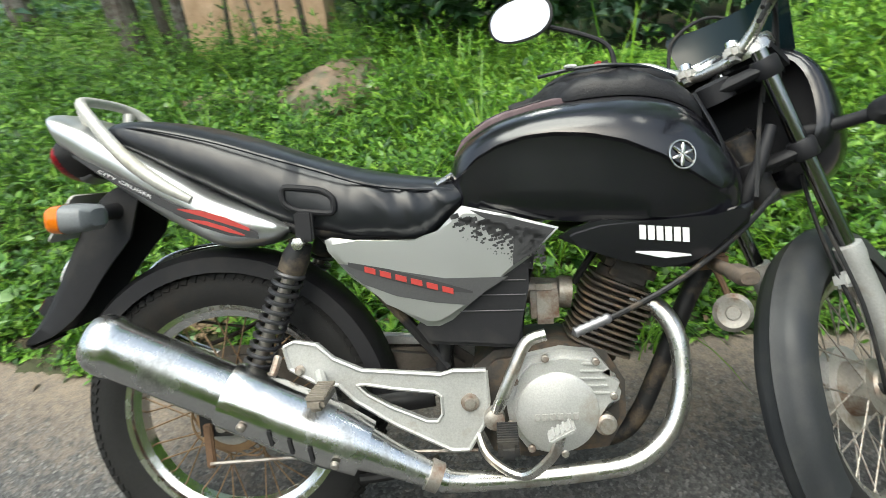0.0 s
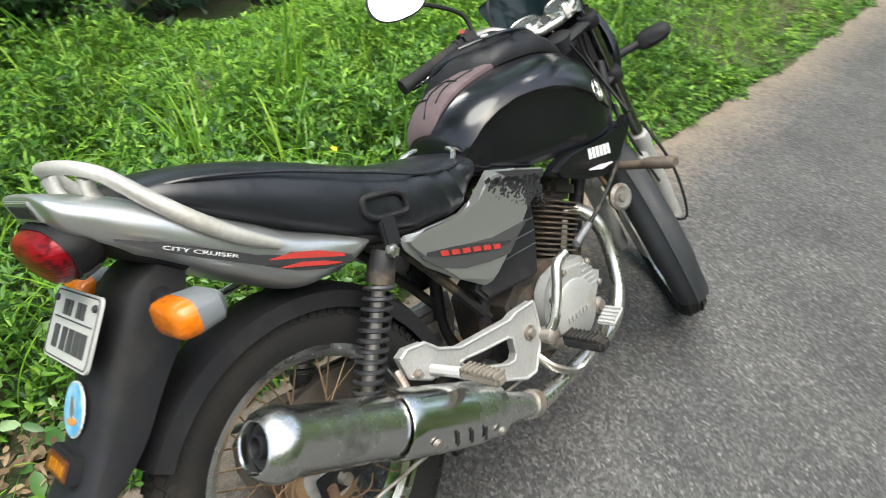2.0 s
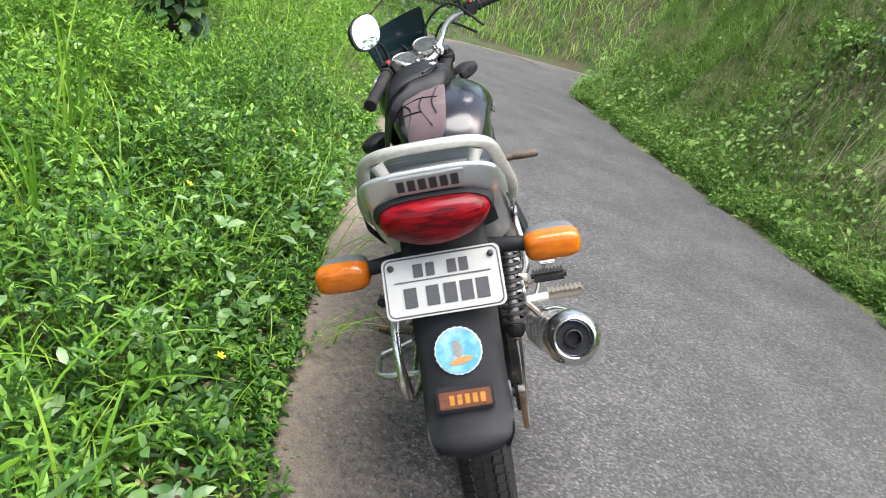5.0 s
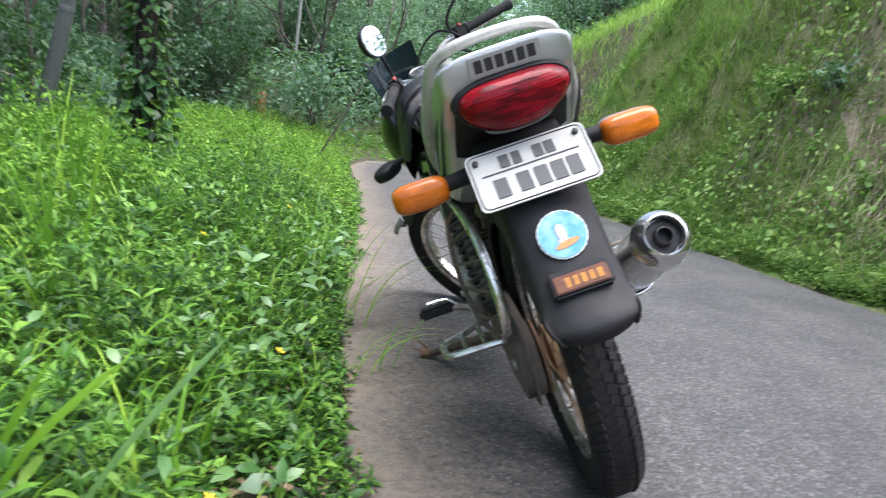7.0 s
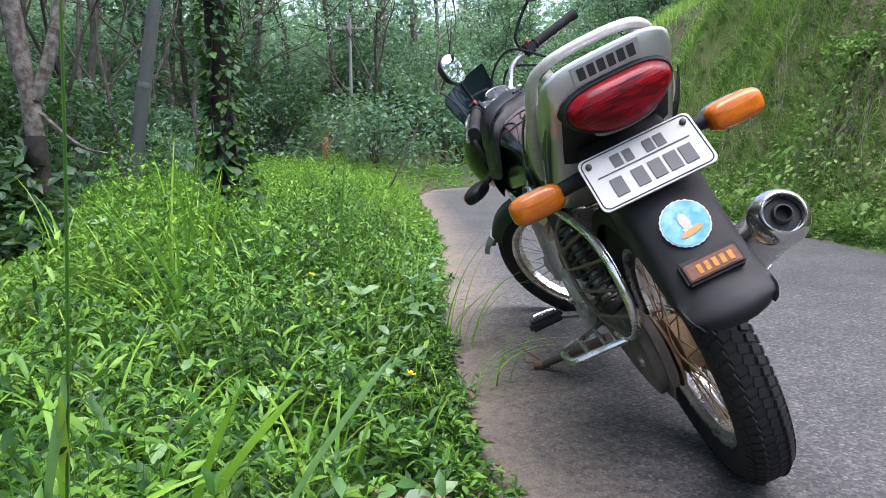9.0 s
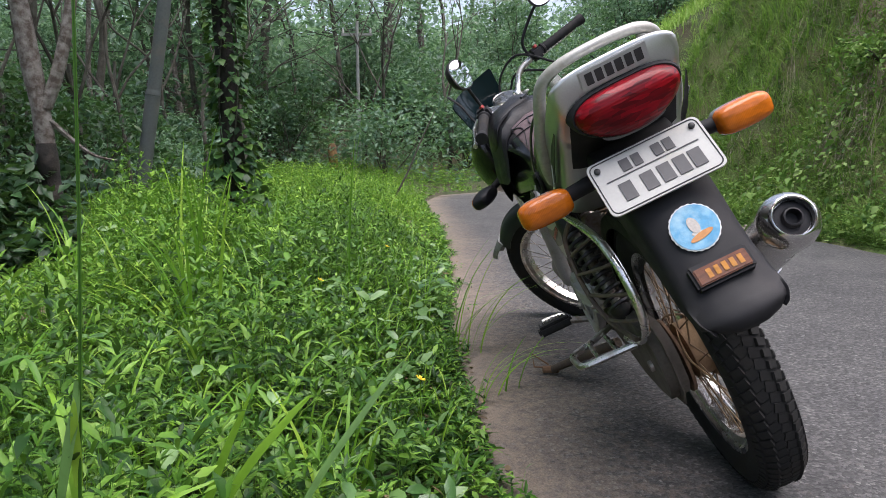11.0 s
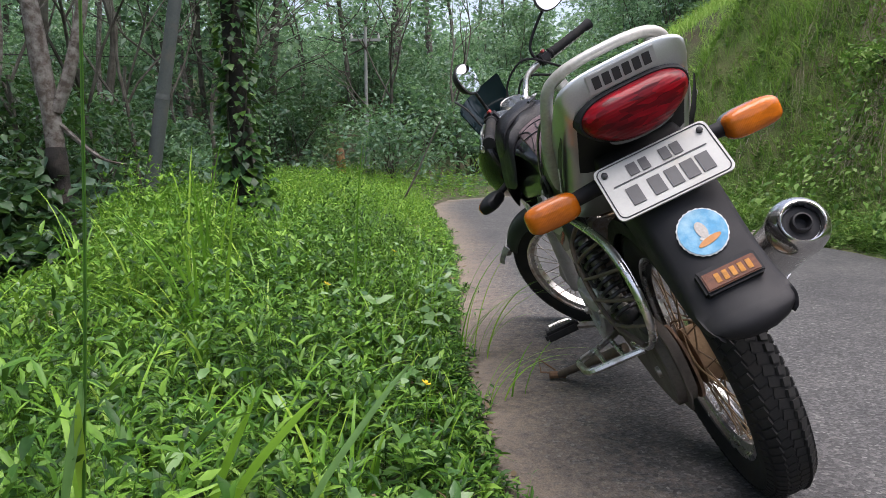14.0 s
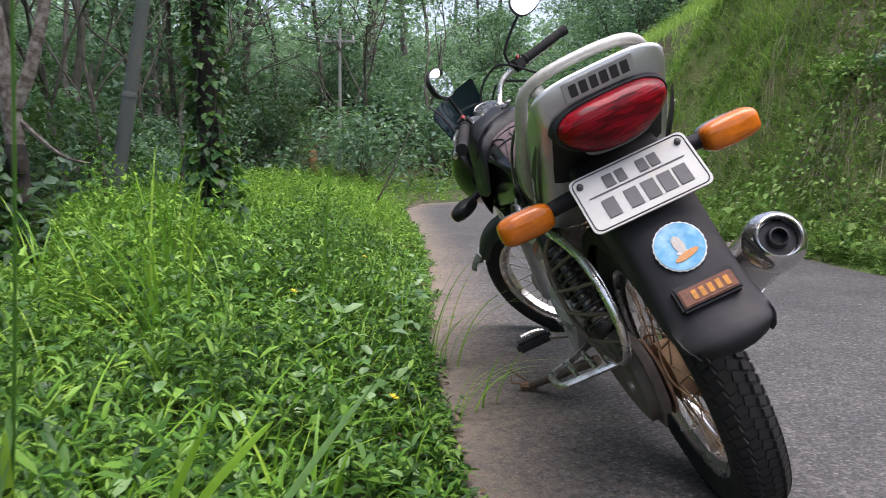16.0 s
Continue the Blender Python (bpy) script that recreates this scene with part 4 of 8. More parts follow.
def lamp_edge(q, w):
    """The lamp's outline: a broad, flat top and a narrower rounded foot."""
    c, sn = math.cos(q), math.sin(q)
    if sn > 0:
        return math.copysign(abs(c) ** 0.55, c) * w, abs(sn) ** 0.8 * 0.036 * (1 - 0.1 * c * c)
    return math.copysign(abs(c) ** 0.9, c) * w * (1 - 0.16 * abs(sn)), -abs(sn) ** 0.95 * 0.052


rings = []
for dpt, sc in ((0.0, 1.10), (0.028, 1.10), (0.040, 1.05)):
    rings.append([lc + ln * dpt + V(0, -1, 0) * (a * sc) + lu * (b * sc + 0.004) for a, b in ((*lamp_edge(q, 0.092),) for q in (2 * math.pi * k / 40 for k in range(40)))])
lamp = part("tail_lamp", loft(B(), rings), "black_plastic", bike, "wide red tail lamp in a black surround")
rings = []
for dpt, sc in ((0.02, 1.0), (0.042, 0.99), (0.054, 0.94), (0.064, 0.80), (0.070, 0.5), (0.072, 0.2)):
    rings.append([lc + ln * dpt + V(0, -1, 0) * (a * sc) + lu * (b * sc + 0.004) for a, b in ((*lamp_edge(q, 0.094),) for q in (2 * math.pi * k / 40 for k in range(40)))])
part("lamp_lens", loft(B(), rings), "red_lens", lamp, "ribbed red lamp lens")
bm = B()
rings = [[lc + ln * dpt + V(0, -1, 0) * a + lu * (b - 0.040) for a, b in ((math.cos(q) * 0.058, math.sin(q) * 0.016 if math.sin(q) < 0 else math.sin(q) * 0.006) for q in (2 * math.pi * k / 24 for k in range(24)))] for dpt in (0.01, 0.036)]
part("plate_lamp", loft(bm, rings), "silver_dark", lamp, "clear plate lamp under the lens")

# rear indicators
for s in (-1, 1):
    bm = tube(B(), [(-0.165, s * 0.05, 0.745), (-0.175, s * 0.10, 0.744), (-0.18, s * 0.145, 0.742)], [0.018, 0.015, 0.014], 12)
    ind = part("rear_indicator", bm, "black_plastic", bike, "amber indicator on a black stalk")
    rings = [superring((x, s * 0.19, 0.74), w, h, 3.4, 28) for x, w, h in ((-0.140, 0.028, 0.015), (-0.152, 0.044, 0.023), (-0.188, 0.049, 0.0265))]
    part("indicator_body", loft(B(), rings), "shell_grey", ind, "grey indicator shell")
    rings = [superring((x, s * 0.19, 0.74), w, h, 3.6, 28) for x, w, h in ((-0.188, 0.050, 0.0265), (-0.204, 0.0495, 0.026), (-0.212, 0.047, 0.024), (-0.217, 0.041, 0.019), (-0.219, 0.03, 0.012), (-0.2195, 0.01, 0.004))]
    part("indicator_lens", loft(B(), rings), "amber_lens", ind, "ribbed amber lens")

# grab rail
pts = [(0.005, -0.135, 0.757), (-0.05, -0.138, 0.792), (-0.105, -0.136, 0.838), (-0.15, -0.124, 0.886), (-0.190, -0.108, 0.934), (-0.212, -0.080, 0.952), (-0.222, -0.04, 0.958)]
pts += [(-0.224, 0, 0.959)] + [(x, -y, z) for x, y, z in pts[::-1]]
rad = [0.008, 0.0125, 0.0135, 0.0125, 0.011, 0.0102, 0.0098]
bm = tube(B(), pts, rad + [0.0098] + rad[::-1], 12, 5, flat=1.0)
rail = part("grab_rail", bm, "rail_grey", bike, "thick grey painted grab rail with worn paint")
for s in (-1, 1):
    part("rail_foot", tube(B(), [(-0.205, s * 0.085, 0.938), (-0.205, s * 0.078, 0.92), (-0.20, s * 0.072, 0.90)], [0.013, 0.011, 0.012], 10), "rail_grey", rail)

# seat
rows = [(-0.165, 0.900, 0.872, 0.085), (-0.15, 0.912, 0.862, 0.105), (-0.10, 0.912, 0.842, 0.121), (-0.03, 0.902, 0.800, 0.128), (0.05, 0.880, 0.757, 0.131), (0.13, 0.852, 0.712, 0.131), (0.20, 0.825, 0.680, 0.131), (0.28, 0.797, 0.660, 0.128), (0.36, 0.778, 0.650, 0.122), (0.42, 0.768, 0.648, 0.112), (0.46, 0.763, 0.670, 0.100), (0.495, 0.757, 0.705, 0.088), (0.51, 0.750, 0.722, 0.07)]
rings = []
for x, zt, zb, w in smooth_rows(rows, 5):
    zc, hh = (zt + zb) / 2, (zt - zb) / 2
    ring = []
    for k in range(36):
        q = 2 * math.pi * k / 36
        c, sn = math.cos(q), math.sin(q)
        a = math.copysign(abs(c) ** 0.5, c) * w
        b = math.copysign(abs(sn) ** 0.62, sn) * hh
        if sn > 0:
            a *= 0.90 + 0.10 * (1 - sn)
        # soft folds of the loose cover toward the nose
        fold = (0.019 * max(0, min(1, (x - 0.24) / 0.06)) * (abs(math.sin((x * 0.9 + b * 0.55 + 0.02 * math.sin(x * 31)) * 46)) ** 4 - 0.25) + 0.004 * math.sin((x * 0.5 - b) * 60) * max(0, 1 - abs(x - 0.1) / 0.12)) * max(0, 1 - (b / hh) ** 2) if abs(c) > 0.5 else 0
        ring.append((x, a + math.copysign(fold, c), zc + b))
    rings.append(ring)
seat = part("seat", loft(B(), rings), "vinyl", bike, "long black vinyl seat with loose creases", 60)
for s in (-1, 1):
    pts = [(-0.145, s * 0.092, 0.897), (-0.08, s * 0.119, 0.893), (0.044, s * 0.126, 0.862), (0.158, s * 0.127, 0.823), (0.24, s * 0.126, 0.795), (0.32, s * 0.122, 0.766), (0.40, s * 0.112, 0.750), (0.485, s * 0.088, 0.742)]
    part("piping", tube(B(), pts, 0.0032, 6), "vinyl", seat)
    # strap loop on the flank
    cx, cz = 0.222, 0.742
    loop = [(cx + 0.047 * math.copysign(abs(math.cos(q)) ** 0.6, math.cos(q)), s * 0.135, cz - 0.012 * math.cos(q) + 0.021 * math.copysign(abs(math.sin(q)) ** 0.6, math.sin(q))) for q in (2 * math.pi * k / 24 for k in range(24))]
    strap = part("strap_ring", tube(B(), loop, 0.0058, 8, closed=True, smooth=False), "black_plastic", seat, "black plastic strap ring")
    bm = box(B(), (0.212, s * 0.138, 0.695), (0.034, 0.014, 0.056), bevel=0.004)
    part("strap_tab", bm, "black_plastic", strap)
bm = tube(B(), [(0.452, -0.085, 0.752), (0.480, -0.06, 0.766), (0.488, 0, 0.772), (0.480, 0.06, 0.766), (0.452, 0.085, 0.752)], 0.006, 8)
part("seat_trim", bm, "chrome_old", seat, "pale trim at the nose of the seat")

# side panels and black lower covers
SIDE = [(0.242, 0.665), (0.256, 0.670), (0.30, 0.662), (0.375, 0.645), (0.412, 0.644), (0.432, 0.652), (0.45, 0.668), (0.499, 0.713), (0.585, 0.690), (0.672, 0.663), (0.622, 0.615), (0.531, 0.556), (0.469, 0.503), (0.445, 0.493), (0.421, 0.494), (0.35, 0.542), (0.286, 0.594), (0.247, 0.644)]
LOWER = [(0.632, 0.645), (0.621, 0.588), (0.604, 0.557), (0.594, 0.446), (0.58, 0.442), (0.423, 0.457), (0.40, 0.49), (0.43, 0.53), (0.50, 0.60), (0.55, 0.65)]
for s in (-1, 1):
    a, b = sorted((s * 0.085, s * 0.118))
    cover = part("battery_cover", slab(B(), LOWER, a, b, 0.008), "black_plastic", bike, "black ribbed battery cover")
    for x0, z0, x1, z1 in ((0.537, 0.573, 0.607, 0.570), (0.506, 0.547, 0.606, 0.543), (0.483, 0.518, 0.601, 0.514)):
        part("pale_line", tube(B(), [(x0, s * 0.119, z0), (x1, s * 0.119, z1)], 0.0014, 6, smooth=False), "grey_mark", cover)
    a, b = sorted((s * 0.105, s * 0.132))
    panel = part("side_panel", slab(B(), SIDE, a, b, 0.012), "panel_silver", bike, "silver side panel fading to black halftone", 60)
    a, b = sorted((s * 0.131, s * 0.1335))
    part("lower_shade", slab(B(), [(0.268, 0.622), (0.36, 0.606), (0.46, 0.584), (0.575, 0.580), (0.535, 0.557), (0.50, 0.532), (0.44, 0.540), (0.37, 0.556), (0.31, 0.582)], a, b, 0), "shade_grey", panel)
    # product lettering as red slashes in a dark outline
    side_strip("red_slash", [(0.285, 0.620), (0.36, 0.597), (0.44, 0.572), (0.51, 0.556)], [0.004, 0.010, 0.010, 0.002], s * 0.1335, "dark_mark", panel)
    for k in range(6):
        x0, z0 = 0.315 + k * 0.028, 0.6105 - k * 0.0088
        side_strip("red_slash", [(x0, z0 - 0.001), (x0 + 0.02, z0 - 0.007)], [0.0052, 0.0052], s * 0.1355, "red_mark", panel)
    # black flakes scattered over the upper corner
    rnd = random.Random(5)
    bm = B()
    slab(bm, [(0.512, 0.706), (0.585, 0.686), (0.664, 0.662), (0.620, 0.620), (0.585, 0.600), (0.59, 0.655)], s * 0.1316, s * 0.1324, 0)
    for k in range(230):
        u, v = rnd.random() ** 0.6, rnd.random() ** 1.5
        x, z = 0.478 + 0.165 * u, 0.698 - 0.042 * u - 0.085 * v * (0.4 + 0.6 * u)
        sz = 0.0075 * (1.1 - v)
        box(bm, (x, s * 0.1326, z), (sz * rnd.uniform(0.8, 2.2), 0.002, sz), Matrix.Rotation(-0.28, 4, "Y"))
    tagged(part("halftone_flake", bm, "dark_mark", panel, smooth=0), kind="stuff")

# tank
rows = [(0.478, 0.775, 0.725, 0.055), (0.488, 0.800, 0.708, 0.085), (0.515, 0.832, 0.696, 0.108), (0.57, 0.862, 0.684, 0.127), (0.65, 0.882, 0.672, 0.143), (0.74, 0.892, 0.662, 0.154), (0.82, 0.893, 0.655, 0.158), (0.89, 0.880, 0.652, 0.153), (0.945, 0.850, 0.655, 0.138), (0.985, 0.805, 0.664, 0.115), (1.008, 0.765, 0.678, 0.085), (1.016, 0.735, 0.695, 0.05)]
CREASE = ([0.478, 0.50, 0.53, 0.57, 0.62, 0.67, 0.73, 0.79, 0.85, 0.90, 0.95, 0.985, 1.016], [0.745, 0.765, 0.795, 0.815, 0.828, 0.830, 0.824, 0.808, 0.780, 0.748, 0.715, 0.705, 0.710])


def tank_section(x, zt, zb, w):
    """Half a section from the belly to the top: an inset flank up to the crease, a rounded shoulder above it."""
    zc = min(float(np.interp(x, *CREASE)), zt - 0.012)
    f = min(1, max(0, (zt - zb - 0.05) / 0.1))
    inset = 0.010 * f * math.exp(-((x - 0.72) / 0.22) ** 4)
    h, k = zc - zb, zt - zc
    return [(0.0, zb), (0.45 * w, zb), (0.80 * w, zb + 0.03 * h), (0.95 * w - inset, zb + 0.14 * h), (w - inset * 1.5, zb + 0.40 * h), (w - inset * 1.5, zb + 0.70 * h), (w - inset * 1.1, zb + 0.97 * h),
            (w, zc + 0.002), (0.985 * w, zc + 0.16 * k), (0.93 * w, zc + 0.38 * k), (0.83 * w, zc + 0.60 * k), (0.68 * w, zc + 0.79 * k), (0.48 * w, zc + 0.92 * k), (0.25 * w, zc + 0.985 * k), (0.0, zt)]


def tank_flank(x, z):
    """Half the tank's width at a height."""
    r = smooth_rows(TANK, 5)
    q = [float(np.interp(x, [c[0] for c in r], [c[i] for c in r])) for i in (1, 2, 3)]
    sec = tank_section(x, *q)[2:-1]
    return float(np.interp(z, [c[1] for c in sec], [c[0] for c in sec]))


TANK = rows
rings = []
for x, zt, zb, w in smooth_rows(rows, 5):
    half = tank_section(x, zt, zb, w)
    rings.append([(x, -y, z) for y, z in half] + [(x, y, z) for y, z in half[-2:0:-1]])
tank = part("fuel_tank", loft(B(), rings), "black_paint", bike, "glossy black fuel tank with a round badge", 38)
SHROUD = [(0.667, 0.646), (0.693, 0.661), (0.743, 0.673), (0.831, 0.667), (0.938, 0.660), (0.985, 0.680), (1.006, 0.690), (0.998, 0.652), (0.928, 0.604), (0.898, 0.580), (0.849, 0.583), (0.78, 0.598), (0.702, 0.628)]
for s in (-1, 1):
    # round badge: a ring with three spokes
    bc = V(0.885, s * (tank_flank(0.885, 0.778) + 0.001), 0.778)
    bnm = V(0.30, s * 0.93, 0.20).normalized()
    t1 = bnm.cross(V(0, 0, 1)).normalized()
    t2 = bnm.cross(t1)
    badge = part("tank_badge", tube(B(), [bc + (t1 * math.cos(q) + t2 * math.sin(q)) * 0.0245 for q in (2 * math.pi * k / 32 for k in range(32))], 0.0017, 6, closed=True, smooth=False), "chrome_old", tank, "round pale metal badge")
    bm = B()
    for k in range(6):
        q = math.pi * k / 3 + 0.3
        dv = t1 * math.cos(q) + t2 * math.sin(q)
        tube(bm, [bc + bnm * 0.001, bc + dv * 0.012 + bnm * 0.0005, bc + dv * 0.021], [0.0016, 0.0036, 0.0016], 6)
    part("badge_spoke", bm, "chrome_old", badge)
    a, b = sorted((s * 0.112, s * 0.150))
    shroud = part("tank_shroud", slab(B(), SHROUD, a, b, 0.010), "black_paint", bike, "black tank shroud with white marks", 60)
    for k in range(6):
        x0 = 0.808 + k * 0.0148
        side_strip("white_bar", [(x0 - 0.0005, 0.6485 - k * 0.0018), (x0 + 0.0108, 0.6472 - k * 0.0018)], [0.0125, 0.0125], s * 0.1512, "white_mark", shroud)
    side_strip("white_bar", [(0.80, 0.614), (0.85, 0.606), (0.895, 0.603)], [0.0015, 0.006, 0.0012], s * 0.1512, "white_mark", shroud)

# engine
bm = B()
slab(bm, [(0.50, 0.30), (0.50, 0.40), (0.54, 0.43), (0.66, 0.44), (0.75, 0.42), (0.785, 0.36), (0.785, 0.29), (0.75, 0.23), (0.60, 0.215), (0.53, 0.23)], -0.095, 0.105, 0.015)
engine = part("engine", bm, "engine_dark", bike, "grimy air-cooled single-cylinder engine")
COVER = [(0.573, 0.405), (0.60, 0.431), (0.662, 0.442), (0.722, 0.433), (0.748, 0.400), (0.750, 0.372), (0.768, 0.358), (0.764, 0.342), (0.712, 0.322), (0.690, 0.274), (0.647, 0.242), (0.592, 0.258), (0.563, 0.30), (0.557, 0.354)]
bm = slab(B(), COVER, -0.150, -0.095, 0.014)
cov = part("clutch_cover", bm, "cast_alloy", engine, "cast alloy clutch cover")
bm = lathe(B(), [(0, 0.0), (0, 0.076), (0.004, 0.075), (0.008, 0.068), (0.009, 0)], (0.650, -0.149, 0.328), (0, -1, 0), 40)
part("cover_dome", bm, "cast_alloy", cov)
for k in range(6):
    part("bar", box(B(), (0.612 + k * 0.014, -0.160, 0.323), (0.010, 0.003, 0.013), bevel=0.0008), "engine_alloy", cov)
for k in range(5):
    part("cooling_rib", box(B(), (0.715, -0.151, 0.362 + k * 0.0135), (0.06 - 0.006 * k, 0.006, 0.004), Matrix.Rotation(0.05, 4, "Y"), 0.0012), "cast_alloy", cov)
for x, z in ((0.632, 0.430), (0.722, 0.420), (0.575, 0.39), (0.565, 0.31), (0.60, 0.262), (0.66, 0.250), (0.70, 0.292), (0.752, 0.355)):
    part("cover_bolt", lathe(B(), [(0, 0), (0, 0.0075), (0.006, 0.0075), (0.008, 0.005), (0.008, 0)], (x, -0.149, z), (0, -1, 0), 8), "steel_dirty", cov)
part("oil_cap", lathe(B(), [(0, 0), (0, 0.02), (0.02, 0.02), (0.024, 0.014), (0.03, 0.014), (0.03, 0)], (0.735, -0.13, 0.30), (0.1, -1, 0), 16), "steel_dirty", engine)
bm = lathe(B(), [(0, 0.0), (0, 0.085), (0.02, 0.083), (0.03, 0.07), (0.032, 0)], (0.62, 0.10, 0.33), (0, 1, 0), 36)
part("magneto_cover", bm, "engine_alloy", engine, "grey magneto cover")
# finned cylinder leaning forward
cyl_up = V(math.sin(radians(24)), 0, math.cos(radians(24)))
cb = V(0.735, 0, 0.40)
barrel = part("cylinder", lathe(B(), [(0, 0), (0, 0.05), (0.17, 0.05), (0.17, 0)], cb, cyl_up, 24), "engine_dark", engine)
for k in range(11):
    c = cb + cyl_up * (0.022 + k * 0.0128)
    w = 0.066 if k < 7 else 0.072 - 0.003 * (k - 7)
    bm = B()
    ringa = []
    for q in range(24):
        a = 2 * math.pi * q / 24
        ringa.append((math.copysign(abs(math.cos(a)) ** 0.45, math.cos(a)) * w, math.copysign(abs(math.sin(a)) ** 0.45, math.sin(a)) * (w + 0.012)))
    loft(bm, [[V(a, b, h) for a, b in ringa] for h in (-0.0022, 0.0022)])
    fx = Matrix.Translation(c) @ Matrix.Rotation(radians(24), 4, "Y")
    part("cooling_fin", moved(bm, fx), "fin_alloy", barrel)
bm = B()
hm = Matrix.Translation(cb + cyl_up * 0.185) @ Matrix.Rotation(radians(24), 4, "Y")
box(bm, (0, 0, 0), (0.10, 0.13, 0.05), hm, 0.015)
part("cylinder_head", bm, "engine_dark", engine)
bm = B()
lathe(bm, [(0, 0), (0, 0.026), (0.07, 0.026), (0.075, 0.032), (0.10, 0.032), (0.105, 0)], (0.60, 0.0, 0.53), (1, 0, -0.1), 18)
box(bm, (0.645, -0.01, 0.505), (0.055, 0.07, 0.08), bevel=0.012)
part("carburettor", bm, "steel_dirty", engine, "dull metal carburettor")
bm = B()
tube(bm, [(0.71, 0.03, 0.53), (0.76, 0.04, 0.60), (0.80, 0.04, 0.64)], 0.008, 8)
part("spark_plug_lead", bm, "rubber", engine)

# exhaust
EX = [(0.80, -0.02, 0.50), (0.845, -0.05, 0.50), (0.88, -0.085, 0.45), (0.885, -0.105, 0.36), (0.855, -0.125, 0.275), (0.79, -0.14, 0.225), (0.70, -0.148, 0.212), (0.56, -0.155, 0.206), (0.46, -0.168, 0.212), (0.40, -0.178, 0.228)]
exhaust = part("exhaust", tube(B(), EX, [0.020, 0.019, 0.018, 0.018, 0.018, 0.018, 0.018, 0.018, 0.020, 0.024], 16), "chrome_old", bike, "chrome exhaust pipe with brown stains")
t0, t1_ = V(-0.176, -0.211, 0.527), V(0.44, -0.172, 0.216)
ax = (t0 - t1_).normalized()
L = (t0 - t1_).length
prof = [(0.0, 0.0), (0.0, 0.023), (0.04, 0.025), (0.10, 0.031), (0.17, 0.042), (0.22, 0.051), (0.26, 0.053), (L - 0.055, 0.053), (L - 0.05, 0.0560), (L - 0.036, 0.0565), (L - 0.024, 0.0550), (L - 0.013, 0.0505), (L - 0.005, 0.0450), (L - 0.001, 0.0410), (L, 0.0385), (L - 0.002, 0.0360), (L - 0.008, 0.0350), (L - 0.022, 0.0345), (L - 0.022, 0.0)]
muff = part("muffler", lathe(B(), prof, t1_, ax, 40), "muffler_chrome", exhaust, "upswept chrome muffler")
part("dark_end_plate", lathe(B(), [(L - 0.0225, 0.032), (L - 0.017, 0.0335), (L - 0.015, 0.029), (L - 0.017, 0.019), (L - 0.004, 0.0175), (L - 0.003, 0.0145), (L - 0.006, 0.013), (L - 0.021, 0.012), (L - 0.021, 0.0)], t1_, ax, 32), "black_plastic", muff, "black end plate and outlet")
# heat shield: a half shell proud of the outer flank
s1 = (V(0, -1, 0) - ax * V(0, -1, 0).dot(ax)).normalized()
s2 = ax.cross(s1)
rings = []
for h in (0.16, 0.18, 0.22, 0.28, 0.34, 0.40, 0.42, 0.428):
    r0 = 0.042 + 0.0145 * min(1, max(0, (h - 0.12) / 0.11)) - (0.0022 if h > 0.425 else 0)
    ring = []
    for k in range(17):
        q = radians(-105 + 210 * k / 16)
        ring.append(t1_ + ax * h + (s1 * math.cos(q) + s2 * math.sin(q)) * (r0 + 0.0045))
    for k in range(16, -1, -1):
        q = radians(-105 + 210 * k / 16)
        ring.append(t1_ + ax * h + (s1 * math.cos(q) + s2 * math.sin(q)) * (r0 + 0.002))
    rings.append(ring)
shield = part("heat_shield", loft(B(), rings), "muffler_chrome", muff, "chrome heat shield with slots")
for h in (0.20, 0.375):
    part("shield_bolt", lathe(B(), [(0, 0), (0, 0.0085), (0.005, 0.0085), (0.008, 0.005), (0.008, 0)], t1_ + ax * h + (s1 * 0.94 - s2 * 0.34) * 0.062, s1 * 0.94 - s2 * 0.34, 10), "steel_dirty", shield)
for k in range(3):
    h = 0.245 + k * 0.038
    dv = (s1 * 0.94 - s2 * 0.34)
    tv = dv.cross(ax)
    c = t1_ + ax * h + dv * 0.0622
    mm = Matrix((ax, tv, dv)).transposed().to_4x4()
    part("slot", box(B(), c, (0.008, 0.034, 0.0022), mm @ Matrix.Rotation(0.5, 4, "Z"), 0.001), "dark_mark", shield)
part("pipe_clamp", lathe(B(), [(0.012, 0.024), (0.012, 0.029), (0.035, 0.030), (0.035, 0.024)], t1_, ax, 20), "steel_dirty", exhaust)
bm = tube(B(), [(0.14, -0.14, 0.455), (0.13, -0.17, 0.42), (0.10, -0.19, 0.40)], 0.008, 8)
part("muffler_bracket", bm, "steel_dirty", exhaust)

